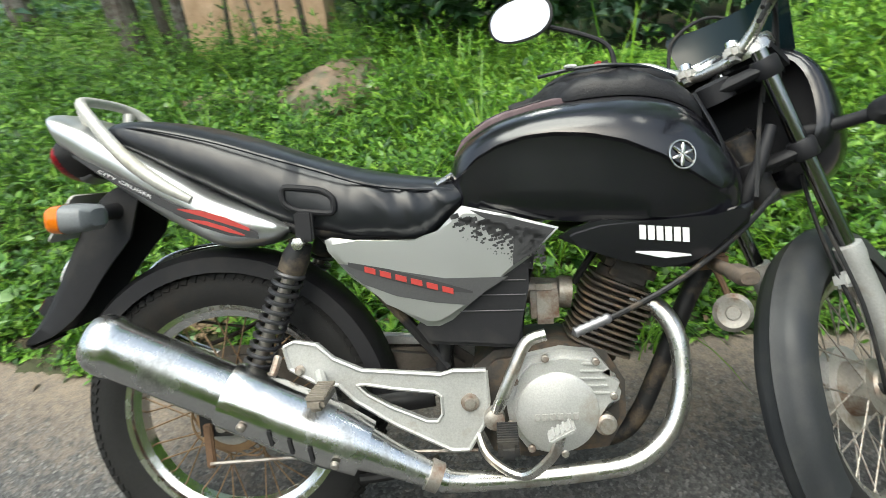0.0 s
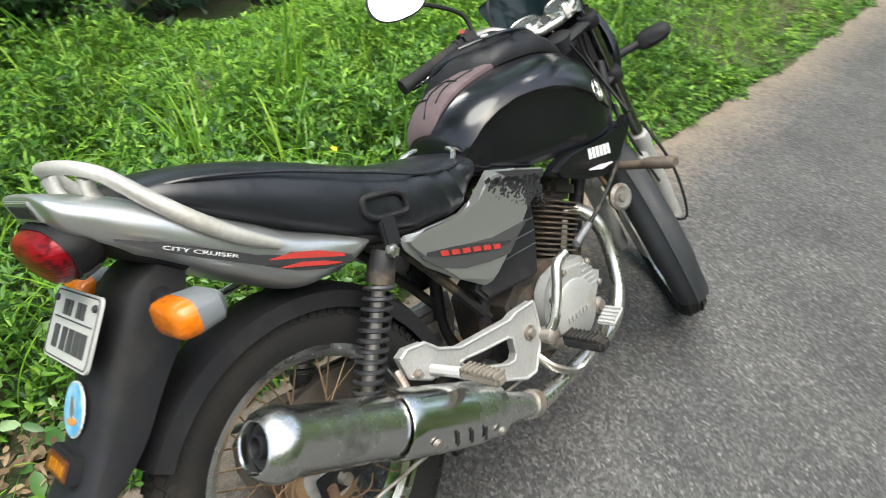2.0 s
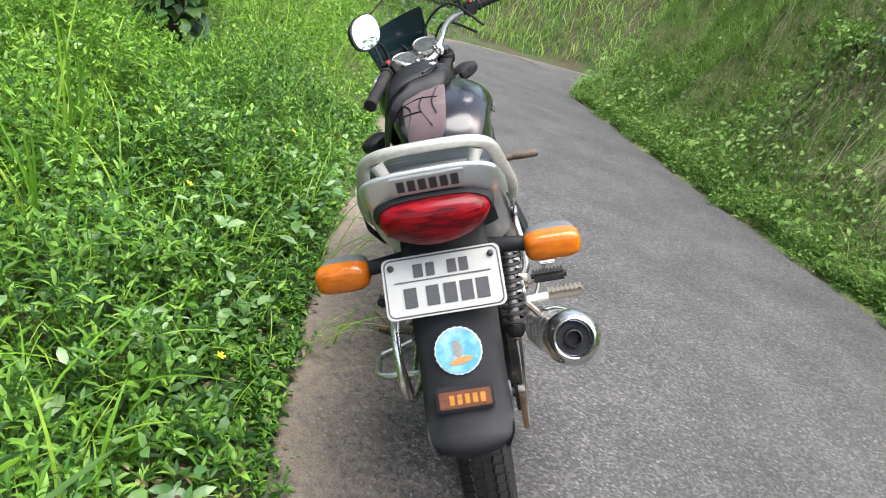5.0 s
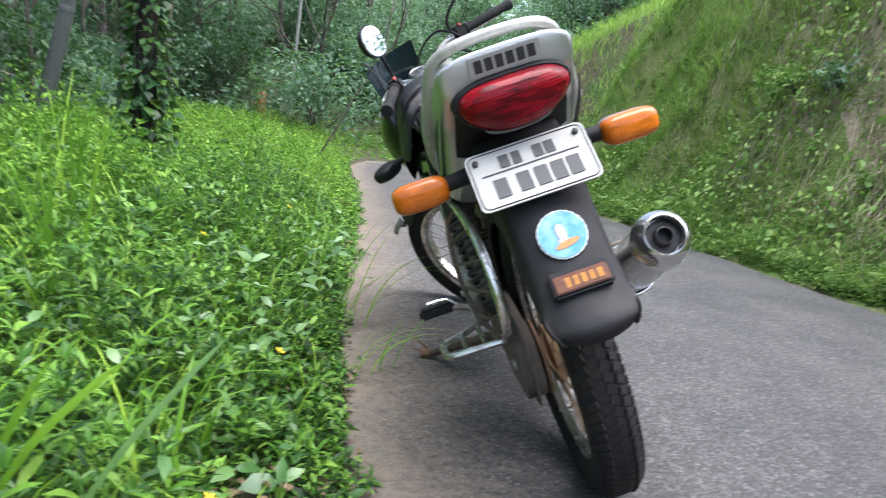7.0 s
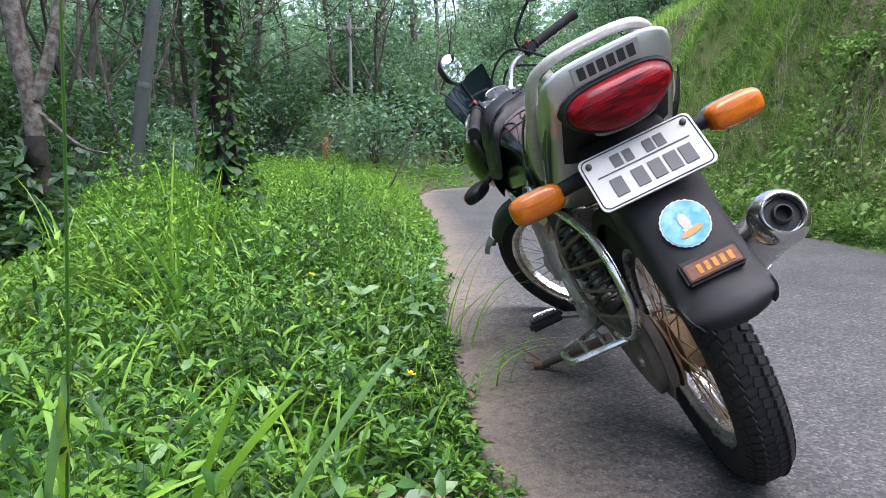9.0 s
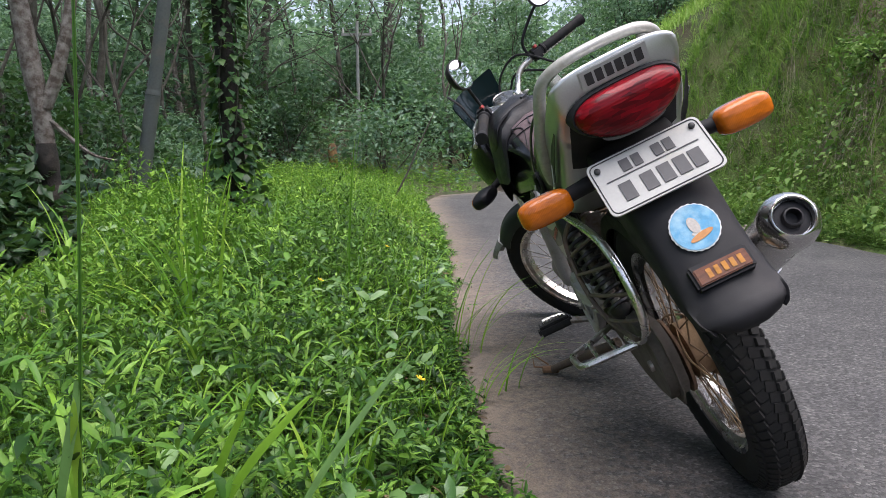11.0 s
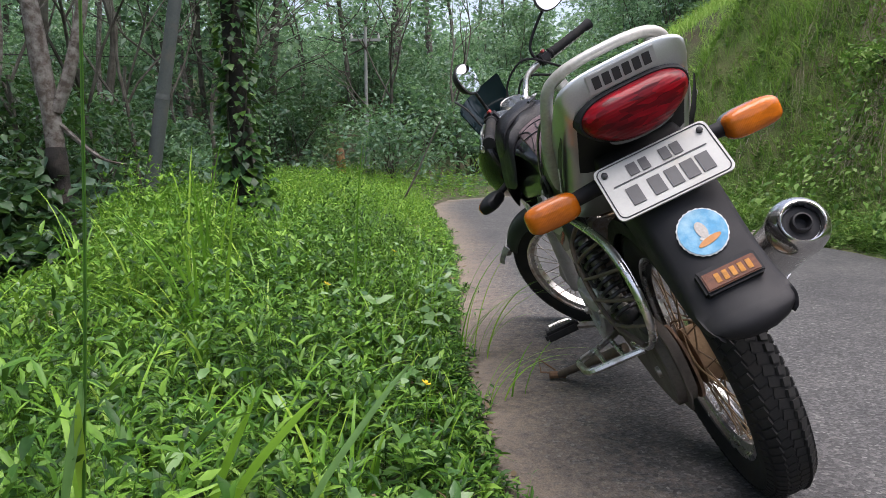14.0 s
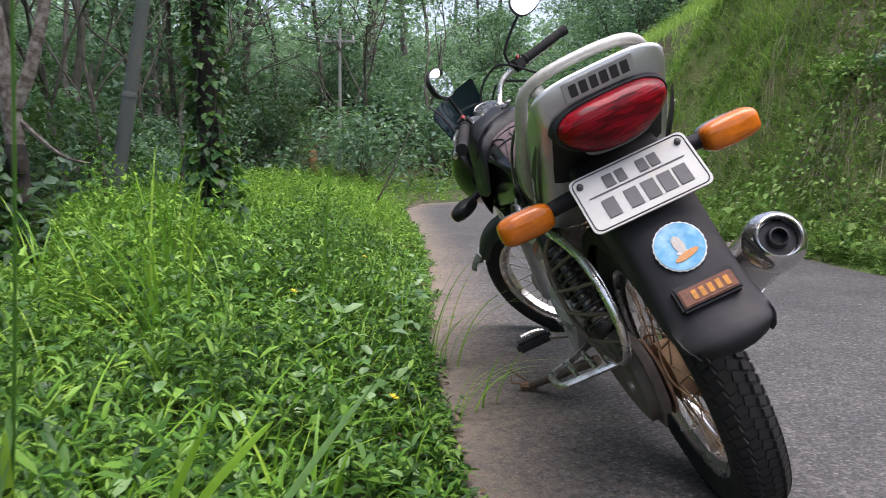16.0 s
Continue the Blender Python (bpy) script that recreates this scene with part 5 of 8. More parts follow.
# footrest brackets, pegs and pedal
BRACKET = [(0.153, 0.473), (0.172, 0.482), (0.214, 0.474), (0.243, 0.446), (0.295, 0.421), (0.442, 0.406), (0.464, 0.412), (0.524, 0.410), (0.526, 0.352), (0.515, 0.308), (0.485, 0.261), (0.453, 0.261), (0.35, 0.316), (0.279, 0.364), (0.25, 0.396), (0.207, 0.403), (0.161, 0.431)]
HOLE = [(0.283, 0.394), (0.300, 0.395), (0.350, 0.385), (0.428, 0.374), (0.440, 0.365), (0.440, 0.330), (0.430, 0.317), (0.410, 0.318), (0.343, 0.349), (0.300, 0.375)]
for s in (-1, 1):
    a, b = sorted((s * 0.122, s * 0.142))
    br = part("footrest_bracket", slab(B(), BRACKET, a, b, 0, [HOLE]), "cast_alloy", bike, "cast silver alloy footrest bracket", 30)
    bm = B()
    for o in range(len(BRACKET)):
        p, q = BRACKET[o], BRACKET[(o + 1) % len(BRACKET)]
        tube(bm, [(p[0], s * 0.1415, p[1]), (q[0], s * 0.1415, q[1])], 0.0042, 6, smooth=False)
    for p, q in zip(HOLE, HOLE[1:] + HOLE[:1]):
        tube(bm, [(p[0], s * 0.1415, p[1]), (q[0], s * 0.1415, q[1])], 0.0035, 6, smooth=False)
    part("raised_edge", bm, "cast_alloy", br)
    for x, z, r in ((0.492, 0.352, 0.017), (0.180, 0.428, 0.010)):
        part("bracket_bolt", lathe(B(), [(0, 0), (0, r), (0.004, r), (0.005, r * 0.6), (0.013, r * 0.55), (0.013, 0)], (x, s * 0.142, z), (0, s, 0), 14), "steel_dirty", br)
    if s < 0:
        peg = part("passenger_footrest", tube(B(), [(0.215, s * 0.14, 0.418), (0.235, s * 0.20, 0.412)], 0.011, 8, smooth=False), "cast_alloy", bike, "passenger footrest with a ribbed grey rubber")
        bm = B()
        box(bm, (0.243, s * 0.245, 0.410), (0.030, 0.095, 0.024), bevel=0.007)
        pad = part("rubber_pad", bm, "grey_rubber", peg)
        for k in range(8):
            part("rib", box(B(), (0.243, s * (0.205 + k * 0.0115), 0.421), (0.031, 0.005, 0.006)), "grey_rubber", pad)
    fp = part("front_footrest", tube(B(), [(0.545, s * 0.10, 0.275), (0.553, s * 0.17, 0.300), (0.556, s * 0.19, 0.308)], 0.010, 8), "steel_dirty", bike, "front footrest with a worn ribbed rubber")
    bm = B()
    box(bm, (0.557, s * 0.235, 0.311), (0.036, 0.105, 0.030), bevel=0.008)
    pad = part("rubber_pad", bm, "rubber", fp)
    for k in range(9):
        part("rib", box(B(), (0.557, s * (0.192 + k * 0.0105), 0.326), (0.036, 0.0045, 0.006)), "rubber", pad)
pedal = part("brake_pedal", tube(B(), [(0.50, -0.125, 0.30), (0.52, -0.165, 0.255), (0.58, -0.185, 0.225), (0.63, -0.215, 0.27), (0.645, -0.235, 0.315)], 0.0075, 8, flat=1.4), "chrome_old", bike, "chrome brake pedal with a ribbed pad")
bm = box(B(), (0.648, -0.242, 0.328), (0.05, 0.045, 0.009), Matrix.Rotation(-0.45, 4, "Y"), 0.003)
pad = part("pedal_pad", bm, "cast_alloy", pedal)
for k in range(4):
    part("rib", box(B(), (0.648, -0.242, 0.334), (0.004, 0.04, 0.004), Matrix.Rotation(-0.45, 4, "Y") @ Matrix.Translation((-0.015 + 0.01 * k, 0, 0))), "cast_alloy", pad)
kick = part("kick_lever", tube(B(), [(0.535, -0.155, 0.33), (0.548, -0.172, 0.36), (0.575, -0.172, 0.42), (0.60, -0.165, 0.465), (0.635, -0.165, 0.478)], 0.0115, 10), "chrome_old", bike, "folded chrome kick-start lever")
part("kick_boss", lathe(B(), [(0, 0), (0, 0.019), (0.03, 0.019), (0.034, 0.012), (0.034, 0)], (0.535, -0.14, 0.325), (0, -1, 0), 16), "steel_dirty", kick)
part("kick_nut", lathe(B(), [(0, 0), (0, 0.013), (0.03, 0.013), (0.03, 0)], (0.552, -0.14, 0.295), (0.1, -1, -0.1), 6), "steel_dirty", kick)
part("gear_lever", tube(B(), [(0.60, 0.13, 0.27), (0.66, 0.17, 0.27), (0.70, 0.20, 0.29), (0.70, 0.26, 0.295)], 0.008, 8), "chrome_old", bike)

# side stand on the left, foot on the road
foot = BIKE.inverted() @ V(0.715, 0.372, 0.008)
pivot = V(0.47, 0.10, 0.215)
stand = part("side_stand", tube(B(), [pivot, pivot.lerp(foot, 0.5), foot], [0.015, 0.013, 0.012], 10, smooth=False), "bar_steel", bike, "rusty side stand resting on the road")
fw = (BIKE.inverted().to_3x3() @ V(0, 0, 1))
fx = (BIKE.inverted().to_3x3() @ V(1, 0, 0))
fy = (BIKE.inverted().to_3x3() @ V(0, 1, 0))
part("stand_foot", tube(B(), [foot - fy * 0.02, foot + fy * 0.03], 0.012, 8, smooth=False), "rusty", stand)
part("stand_loop", tube(B(), [foot + fw * 0.004, foot + fx * 0.012 + fy * 0.055 + fw * 0.006, foot + fx * 0.02 + fy * 0.06 + fw * 0.045, foot + fx * 0.01 + fy * 0.01 + fw * 0.012], 0.003, 6, smooth=False), "rusty", stand)
part("centre_stand", tube(B(), [(0.42, -0.06, 0.21), (0.33, -0.07, 0.185), (0.26, -0.075, 0.18)], 0.010, 8), "frame_black", bike, "folded black centre stand")

# leg guard and pillion step on the left
MAIN = [(0.17, 0.125, 0.66), (0.118, 0.122, 0.655), (0.0, 0.121, 0.650), (-0.124, 0.12, 0.638), (-0.195, 0.12, 0.612), (-0.226, 0.12, 0.575), (-0.235, 0.12, 0.52), (-0.205, 0.12, 0.47), (-0.14, 0.12, 0.425), (-0.05, 0.12, 0.392), (0.08, 0.122, 0.36)]
guard = part("leg_guard", tube(B(), MAIN, 0.0085, 10), "chrome", bike, "chrome leg guard beside the rear wheel")
part("guard_rail", tube(B(), [(0.10, 0.124, 0.65), (0.12, 0.15, 0.61), (0.09, 0.16, 0.545), (0.04, 0.16, 0.485), (-0.03, 0.152, 0.445), (-0.11, 0.13, 0.418)], 0.0055, 8), "bar_steel", guard, "thin dull inner rail")
for a, b in (((-0.10, 0.12, 0.640), (0.105, 0.155, 0.575)), ((-0.205, 0.12, 0.60), (0.085, 0.16, 0.537)), ((-0.234, 0.12, 0.545), (0.05, 0.16, 0.495)), ((-0.225, 0.12, 0.49), (-0.02, 0.153, 0.45))):
    a, b = V(*a), V(*b)
    part("guard_rung", tube(B(), [a, a.lerp(b, 0.5) + V(0, 0.008, 0), b], 0.0036, 6), "bar_steel", guard)
step_thing = part("pillion_step", tube(B(), [(0.085, 0.10, 0.335), (0.098, 0.16, 0.332), (0.108, 0.222, 0.330), (0.122, 0.240, 0.330), (0.155, 0.244, 0.330), (0.195, 0.245, 0.330), (0.213, 0.232, 0.330), (0.235, 0.19, 0.330), (0.275, 0.12, 0.335)], 0.0085, 8, n=4), "chrome_old", bike, "chrome pillion step frame")
for yv, xa, xb in ((0.150, 0.10, 0.255), (0.195, 0.105, 0.232)):
    part("step_bar", tube(B(), [(xa, yv, 0.330), (xb, yv, 0.331)], 0.006, 8, smooth=False), "chrome_old", step_thing)

# ---- steered parts ----


def steer(bm):
    return moved(bm, STEER)


for s in (-1, 1):
    axle = FW + V(0, s * 0.09, 0)
    top = axle + AXIS_UP * 0.70
    leg = part("fork_leg", steer(lathe(B(), [(-0.03, 0.0), (-0.03, 0.014), (-0.015, 0.022), (0.03, 0.024), (0.26, 0.024), (0.28, 0.027), (0.30, 0.026), (0.305, 0.0)], axle, AXIS_UP, 20)), "cast_alloy", bike, "grey alloy fork leg")
    part("fork_tube", steer(tube(B(), [axle + AXIS_UP * 0.29, top], 0.0155, 16, smooth=False)), "fork_chrome", leg, "dark chrome fork tube")
    part("axle_lug", steer(box(B(), axle + V(0.0, 0, 0), (0.05, 0.03, 0.045), bevel=0.01)), "cast_alloy", leg)
    part("fender_stay", steer(box(B(), axle + AXIS_UP * 0.24 - AXIS_FWD * 0.02 - V(0, s * 0.02, 0), (0.05, 0.03, 0.03), bevel=0.006)), "cast_alloy", leg)
bm = B()
for h in (0.0, 0.165):
    c = HEADSTOCK + AXIS_UP * h
    for y in (-0.09, 0.09):
        lathe(bm, [(-0.018, 0.0), (-0.018, 0.023), (-0.014, 0.026), (0.014, 0.026), (0.018, 0.023), (0.018, 0.0)], c + AXIS_FWD * 0.035 + V(0, y, 0), AXIS_UP, 20)
    lathe(bm, [(-0.02, 0.0), (-0.02, 0.034), (0.016, 0.034), (0.02, 0.028), (0.02, 0.0)], c, AXIS_UP, 20)
    tube(bm, [c + AXIS_FWD * 0.035 + V(0, -0.09, 0), c + AXIS_FWD * 0.012 + V(0, -0.045, 0), c, c + AXIS_FWD * 0.012 + V(0, 0.045, 0), c + AXIS_FWD * 0.035 + V(0, 0.09, 0)], [0.022, 0.024, 0.03, 0.024, 0.022], 12, 3, flat=0.55, up=AXIS_UP)
part("fork_yoke", steer(bm), "black_plastic", bike, "black fork yokes")
# front mudguard
rings = []
for k in range(22):
    q = radians(46 + k * 7.87)
    c, sn = math.cos(q), math.sin(q)
    ra = 0.319 + (0.010 if k > 17 else 0) * (k - 17) / 4
    w = 0.051 if 2 < k < 19 else 0.046
    rings.append([(FW.x + r5 * c, yy, FW.z + r5 * sn) for yy, r5 in ((-w, ra - 0.055), (-w * 0.99, ra - 0.025), (-w * 0.8, ra - 0.004), (-w * 0.4, ra + 0.006), (-w * 0.12, ra + 0.009), (0, ra + 0.014), (w * 0.12, ra + 0.009), (w * 0.4, ra + 0.006), (w * 0.8, ra - 0.004), (w * 0.99, ra - 0.025), (w, ra - 0.055), (w * 0.94, ra - 0.055), (w * 0.75, ra - 0.01), (0, ra + 0.002), (-w * 0.75, ra - 0.01), (-w * 0.94, ra - 0.055))])
part("front_mudguard", steer(loft(B(), rings)), "grey_fender", bike, "dusty grey-black front mudguard", 55)
rings = []
for k in range(6):
    q = radians(28 + k * 4.2)
    c, sn, up = math.cos(q), math.sin(q), 0.05 * ((5 - k) / 5) ** 1.2
    w = (0.030, 0.040, 0.046, 0.05, 0.052, 0.052)[k]
    rings.append([(FW.x + (r5 + up) * c, yy, FW.z + (r5 + up) * sn) for yy, r5 in ((-w, 0.296), (-w * 0.8, 0.322), (0, 0.333), (w * 0.8, 0.322), (w, 0.296), (w * 0.9, 0.296), (w * 0.75, 0.314), (0, 0.325), (-w * 0.75, 0.314), (-w * 0.9, 0.296))])
part("mudguard_tip", steer(loft(B(), rings)), "worn_tip", bike, "pale worn tip of the front mudguard", 55)

# handlebar, grips, levers, switches
GR = {}
for s in (-1, 1):
    GR[s] = [(1.0, s * 0.04, 0.938), (1.003, s * 0.09, 0.968), (0.985, s * 0.14, 1.002), (0.925, s * 0.215, 1.005), (0.885, s * 0.29, 0.997), (0.838, s * 0.37, 0.985)]
bar_pts = GR[-1][::-1] + [(1.0, 0, 0.935)] + GR[1]
handle = part("handlebar", steer(tube(B(), bar_pts, 0.011, 12)), "chrome_old", bike, "chrome handlebar turned to the left")
for s in (-1, 1):
    a, b = V(*GR[s][3]), V(*GR[s][5])
    d = (b - a).normalized()
    bm = B()
    prof = [(0, 0.0), (0, 0.019), (0.006, 0.019)]
    for k in range(9):
        prof += [(0.01 + k * 0.0178, 0.0145), (0.018 + k * 0.0178, 0.0168)]
    prof += [(0.174, 0.0185), (0.186, 0.0185), (0.188, 0.0)]
    part("grip", steer(lathe(bm, prof, a + d * 0.005, d, 16)), "rubber", handle, "black ribbed rubber grip")
    part("switch_box", steer(box(B(), a - d * 0.022, (0.045, 0.05, 0.045), d.to_track_quat("Y", "Z").to_matrix().to_4x4(), 0.01)), "black_plastic", handle, "black switch housing")
    part("red_button", steer(box(B(), a - d * 0.02 + V(-0.012, 0, 0.022), (0.012, 0.014, 0.01), bevel=0.002)), "red_mark", handle)
    lv = [a - d * 0.01 + V(0.03, 0, -0.005), a + d * 0.02 + V(0.062, 0, -0.012), a + d * 0.08 + V(0.058, 0, -0.016), b + V(0.045, 0, -0.012)]
    part("lever", steer(tube(B(), lv, [0.009, 0.006, 0.005, 0.006], 8, flat=1.2)), "chrome_old", handle, "metal hand lever")
    # mirror
    mc = V(0.817, s * 0.29, 1.157)
    mb = V(0.945, s * 0.173, 1.02)
    mir = part("mirror", steer(tube(B(), [mb, mb + V(-0.01, s * 0.006, 0.05), mb.lerp(mc, 0.55) + V(0, 0, 0.025), mc + V(0.008, 0, -0.012)], 0.0052, 8)), "black_plastic", bike, "oval rear-view mirror on a thin stalk")
    mn = V(-0.926, -s * 0.366, 0.03 if s < 0 else -0.09).normalized()
    sy = mn.cross(V(0, 0, 1)).normalized()
    sz = sy.cross(mn)
    tilt = radians(6 * s)
    sy, sz = sy * math.cos(tilt) + sz * math.sin(tilt), sz * math.cos(tilt) - sy * math.sin(tilt)
    def oval(dep, sc):
        return [mc + mn * dep + sy * (math.copysign(abs(math.cos(q)) ** 0.85, math.cos(q)) * 0.074 * sc) + sz * (math.copysign(abs(math.sin(q)) ** 0.85, math.sin(q)) * 0.047 * sc) for q in (2 * math.pi * k / 32 for k in range(32))]
    part("mirror_shell", steer(loft(B(), [oval(-0.024, 0.35), oval(-0.018, 0.75), oval(-0.004, 0.97), oval(0.004, 1.0), oval(0.005, 0.95)])), "black_plastic", mir)
    part("mirror_glass", steer(loft(B(), [oval(0.004, 0.93), oval(0.0065, 0.92)])), "mirror_glass", mir, "bright mirror glass")
    # front indicator
    bm = tube(B(), [(1.10, s * 0.07, 0.785), (1.13, s * 0.15, 0.783), (1.14, s * 0.20, 0.782)], [0.015, 0.012, 0.012], 10)
    fi = part("front_indicator", steer(bm), "black_plastic", bike, "black-backed front indicator")
    rings = [superring((x, s * 0.238, 0.781), w, h, 2.6, 20) for x, w, h in ((1.115, 0.028, 0.015), (1.125, 0.045, 0.023), (1.15, 0.048, 0.026), (1.172, 0.0475, 0.0257))]
    part("indicator_body", steer(loft(B(), rings)), "black_plastic", fi)
    rings = [superring((x, s * 0.238, 0.781), w, h, 2.6, 20) for x, w, h in ((1.172, 0.047, 0.0253), (1.180, 0.044, 0.024), (1.188, 0.03, 0.014))]
    part("indicator_lens", steer(loft(B(), rings)), "amber_lens", fi)

# instruments and headlamp fairing
gn2 = V(-0.45, 0, 0.89).normalized()
inst = part("instrument_panel", steer(box(B(), V(1.07, 0, 0.935), (0.10, 0.20, 0.05), Matrix.Rotation(0.45, 4, "Y"), 0.018)), "black_plastic", bike, "instrument panel with round dials")
for s in (-1, 1):
    c = V(1.055, s * 0.052, 0.952)
    part("dial", steer(lathe(B(), [(0, 0), (0, 0.047), (0.02, 0.047), (0.026, 0.043), (0.022, 0.040), (0.022, 0)], c, gn2, 28)), "chrome_old", inst, "round chrome-rimmed dial")
    part("dial_glass", steer(lathe(B(), [(0.020, 0), (0.020, 0.0385), (0.024, 0.0385), (0.024, 0)], c, gn2, 28)), "dial_face", inst)
part("ignition_key", steer(tube(B(), [V(1.03, 0, 0.92), V(1.022, 0, 0.95)], 0.006, 8, smooth=False)), "chrome", inst, "metal ignition key")
part("key_ring", steer(tube(B(), [V(1.02 + 0.012 * math.cos(q), 0.014 * math.sin(q), 0.952 + 0.006 * math.cos(q)) for q in (2 * math.pi * k / 14 for k in range(14))], 0.0016, 5, closed=True, smooth=False)), "chrome", inst)
rows = [(1.10, 0.965, 0.72, 0.130), (1.115, 0.975, 0.705, 0.145), (1.155, 0.962, 0.69, 0.145), (1.20, 0.935, 0.69, 0.130), (1.24, 0.90, 0.70, 0.108), (1.265, 0.865, 0.735, 0.08)]
out_r, in_r = [], []
for x, zt, zb, w in smooth_rows(rows, 3):
    zc, hh = (zt + zb) / 2, (zt - zb) / 2
    out_r.append(superring((x, 0, zc), w, hh, 2.5, 32))
    in_r.append(superring((x - 0.004, 0, zc), w - 0.004, hh - 0.004, 2.5, 32))
fair = part("headlamp_fairing", steer(loft(B(), out_r + in_r[::-1], closed=True)), "black_paint", bike, "small black headlamp fairing", 50)
part("headlamp", steer(lathe(B(), [(0, 0), (0, 0.05), (0.05, 0.085), (0.06, 0.085), (0.075, 0.06), (0.08, 0.0)], V(1.20, 0, 0.81), (1, 0, -0.08), 28)), "mirror_glass", fair, "round headlamp")
rings = []
for u in (0.0, 0.35, 0.7, 0.92, 1.0):
    x, z, w = 1.105 - 0.022 * u, 0.945 + 0.132 * u, (0.112 + 0.024 * u) * (1 if u < 0.95 else 0.95)
    rings.append([(x + 0.055 * (1 - (yy / w) ** 2) + off, yy, z + 0.006 * u * (1 - (yy / w) ** 2)) for yy, off in [(w * (k / 6 - 1), 0.0) for k in range(13)] + [(w * (1 - k / 6), 0.004) for k in range(13)]])
part("visor", steer(loft(B(), rings)), "dark_glass", fair, "dark smoked visor")
rings = [superring((x, 0, zc), w, h, 2.5, 28) for x, zc, w, h in ((1.135, 0.835, 0.02, 0.02), (1.13, 0.835, 0.10, 0.10), (1.14, 0.835, 0.138, 0.128), (1.16, 0.83, 0.135, 0.125))]
part("fairing_back", steer(loft(B(), rings)), "black_plastic", fair, "dark inner face of the fairing")
for yv in (-0.05, 0.05):
    part("handlebar_clamp", steer(box(B(), V(0.995, yv, 0.945), (0.04, 0.03, 0.032), bevel=0.009)), "engine_alloy", handle, "dull metal handlebar clamp")
for yv in (-0.05, 0.05):
    part("clamp_bolt", steer(lathe(B(), [(0, 0), (0, 0.013), (0.012, 0.012), (0.016, 0.0)], (0.995, yv, 0.955), (0, 0, 1), 10)), "chrome", handle)
for s in (-1, 1):
    part("wire_sleeve", tube(B(), [HEADSTOCK + V(0.02, s * 0.05, 0.08), HEADSTOCK + V(-0.02, s * 0.075, -0.01), (1.0, s * 0.07, 0.66), (0.95, s * 0.05, 0.60)], [0.010, 0.013, 0.012, 0.009], 10), "black_plastic", bike)

# cables
CABLES = [[(0.88, -0.17, 0.95), (0.98, -0.16, 1.05), (1.08, -0.10, 1.0), (1.05, -0.05, 0.85), (0.93, -0.06, 0.66)],
          [(0.96, 0.15, 0.955), (1.049, 0.13, 0.983), (1.074, 0.11, 1.062), (1.142, 0.06, 1.105), (1.18, 0.0, 1.064), (1.145, -0.04, 0.987), (1.08, -0.04, 0.86)],
          [(0.90, -0.15, 0.94), (1.02, -0.13, 1.0), (1.10, -0.07, 0.86), (1.13, -0.06, 0.62), (1.16, -0.08, 0.42)],
          [(0.92, 0.12, 0.94), (1.04, 0.10, 0.98), (1.07, 0.06, 0.80), (1.02, 0.05, 0.62)]]
for c in CABLES:
    part("cable", steer(tube(B(), c, 0.0042, 6, n=7)), "rubber", bike)
clutch = part("clutch_cable", tube(B(), [(1.075, -0.07, 0.70), (0.98, -0.13, 0.63), (0.86, -0.15, 0.55), (0.74, -0.158, 0.495), (0.69, -0.16, 0.478)], 0.0055, 8), "frame_black", bike, "black clutch cable with a ribbed boot")
prof = [(0, 0)] + [(0.006 + k * 0.006, 0.0085 + 0.0022 * (k % 2)) for k in range(12)] + [(0.08, 0)]
part("cable_boot", lathe(B(), prof, (0.755, -0.158, 0.503), (-0.93, -0.02, -0.36), 12), "silver_dark", clutch)
wire = part("brake_cable", steer(tube(B(), [(1.07, -0.10, 0.60), (1.09, -0.12, 0.45), (1.14, -0.10, 0.30), (1.22, -0.06, 0.30)], 0.004, 6)), "rubber", bike)

# horn and rusty cross bar under the tank
horn = part("horn", lathe(B(), [(0, 0), (0, 0.028), (0.006, 0.034), (0.016, 0.036), (0.022, 0.028), (0.020, 0.014), (0.026, 0.012), (0.026, 0)], (0.985, -0.085, 0.482), (-0.25, -0.95, 0.1), 24), "steel_dirty", bike, "round rusty horn")
part("horn_bracket", tube(B(), [(0.99, -0.07, 0.49), (0.97, -0.05, 0.55), (0.95, -0.03, 0.58)], 0.006, 6), "rusty", horn)
cross_bar = part("cross_bar", tube(B(), [(0.955, 0.02, 0.572), (0.953, -0.12, 0.574), (0.948, -0.21, 0.578)], [0.011, 0.0115, 0.0115], 12), "bar_steel", bike, "stubby rust-brown cross bar")
part("bar_cap", loft(B(), [superring((0.948, yv, 0.580), wv, hv, 2.4, 16, "xz") for yv, wv, hv in ((-0.20, 0.0115, 0.0115), (-0.215, 0.019, 0.014), (-0.25, 0.021, 0.013), (-0.27, 0.02, 0.015), (-0.283, 0.015, 0.010))]), "bar_steel", cross_bar, "flattened end of the bar")
part("bar_clamp", box(B(), (0.955, -0.05, 0.575), (0.06, 0.05, 0.03), bevel=0.006), "rusty", cross_bar)

# ---- tank bag: a soft black pouch over the tank with a faded mauve flap behind ----
bag = tagged(new("tank_bag"), "soft black tank bag with a faded mauve flap", "bag")
bag.matrix_world = BIKE


rows_tank = [(0.478, 0.775, 0.725, 0.055), (0.488, 0.800, 0.708, 0.085), (0.515, 0.832, 0.696, 0.108), (0.57, 0.862, 0.684, 0.127), (0.65, 0.882, 0.672, 0.143), (0.74, 0.892, 0.662, 0.154), (0.82, 0.893, 0.655, 0.158), (0.89, 0.880, 0.652, 0.153), (0.945, 0.850, 0.655, 0.138), (0.985, 0.805, 0.664, 0.115)]


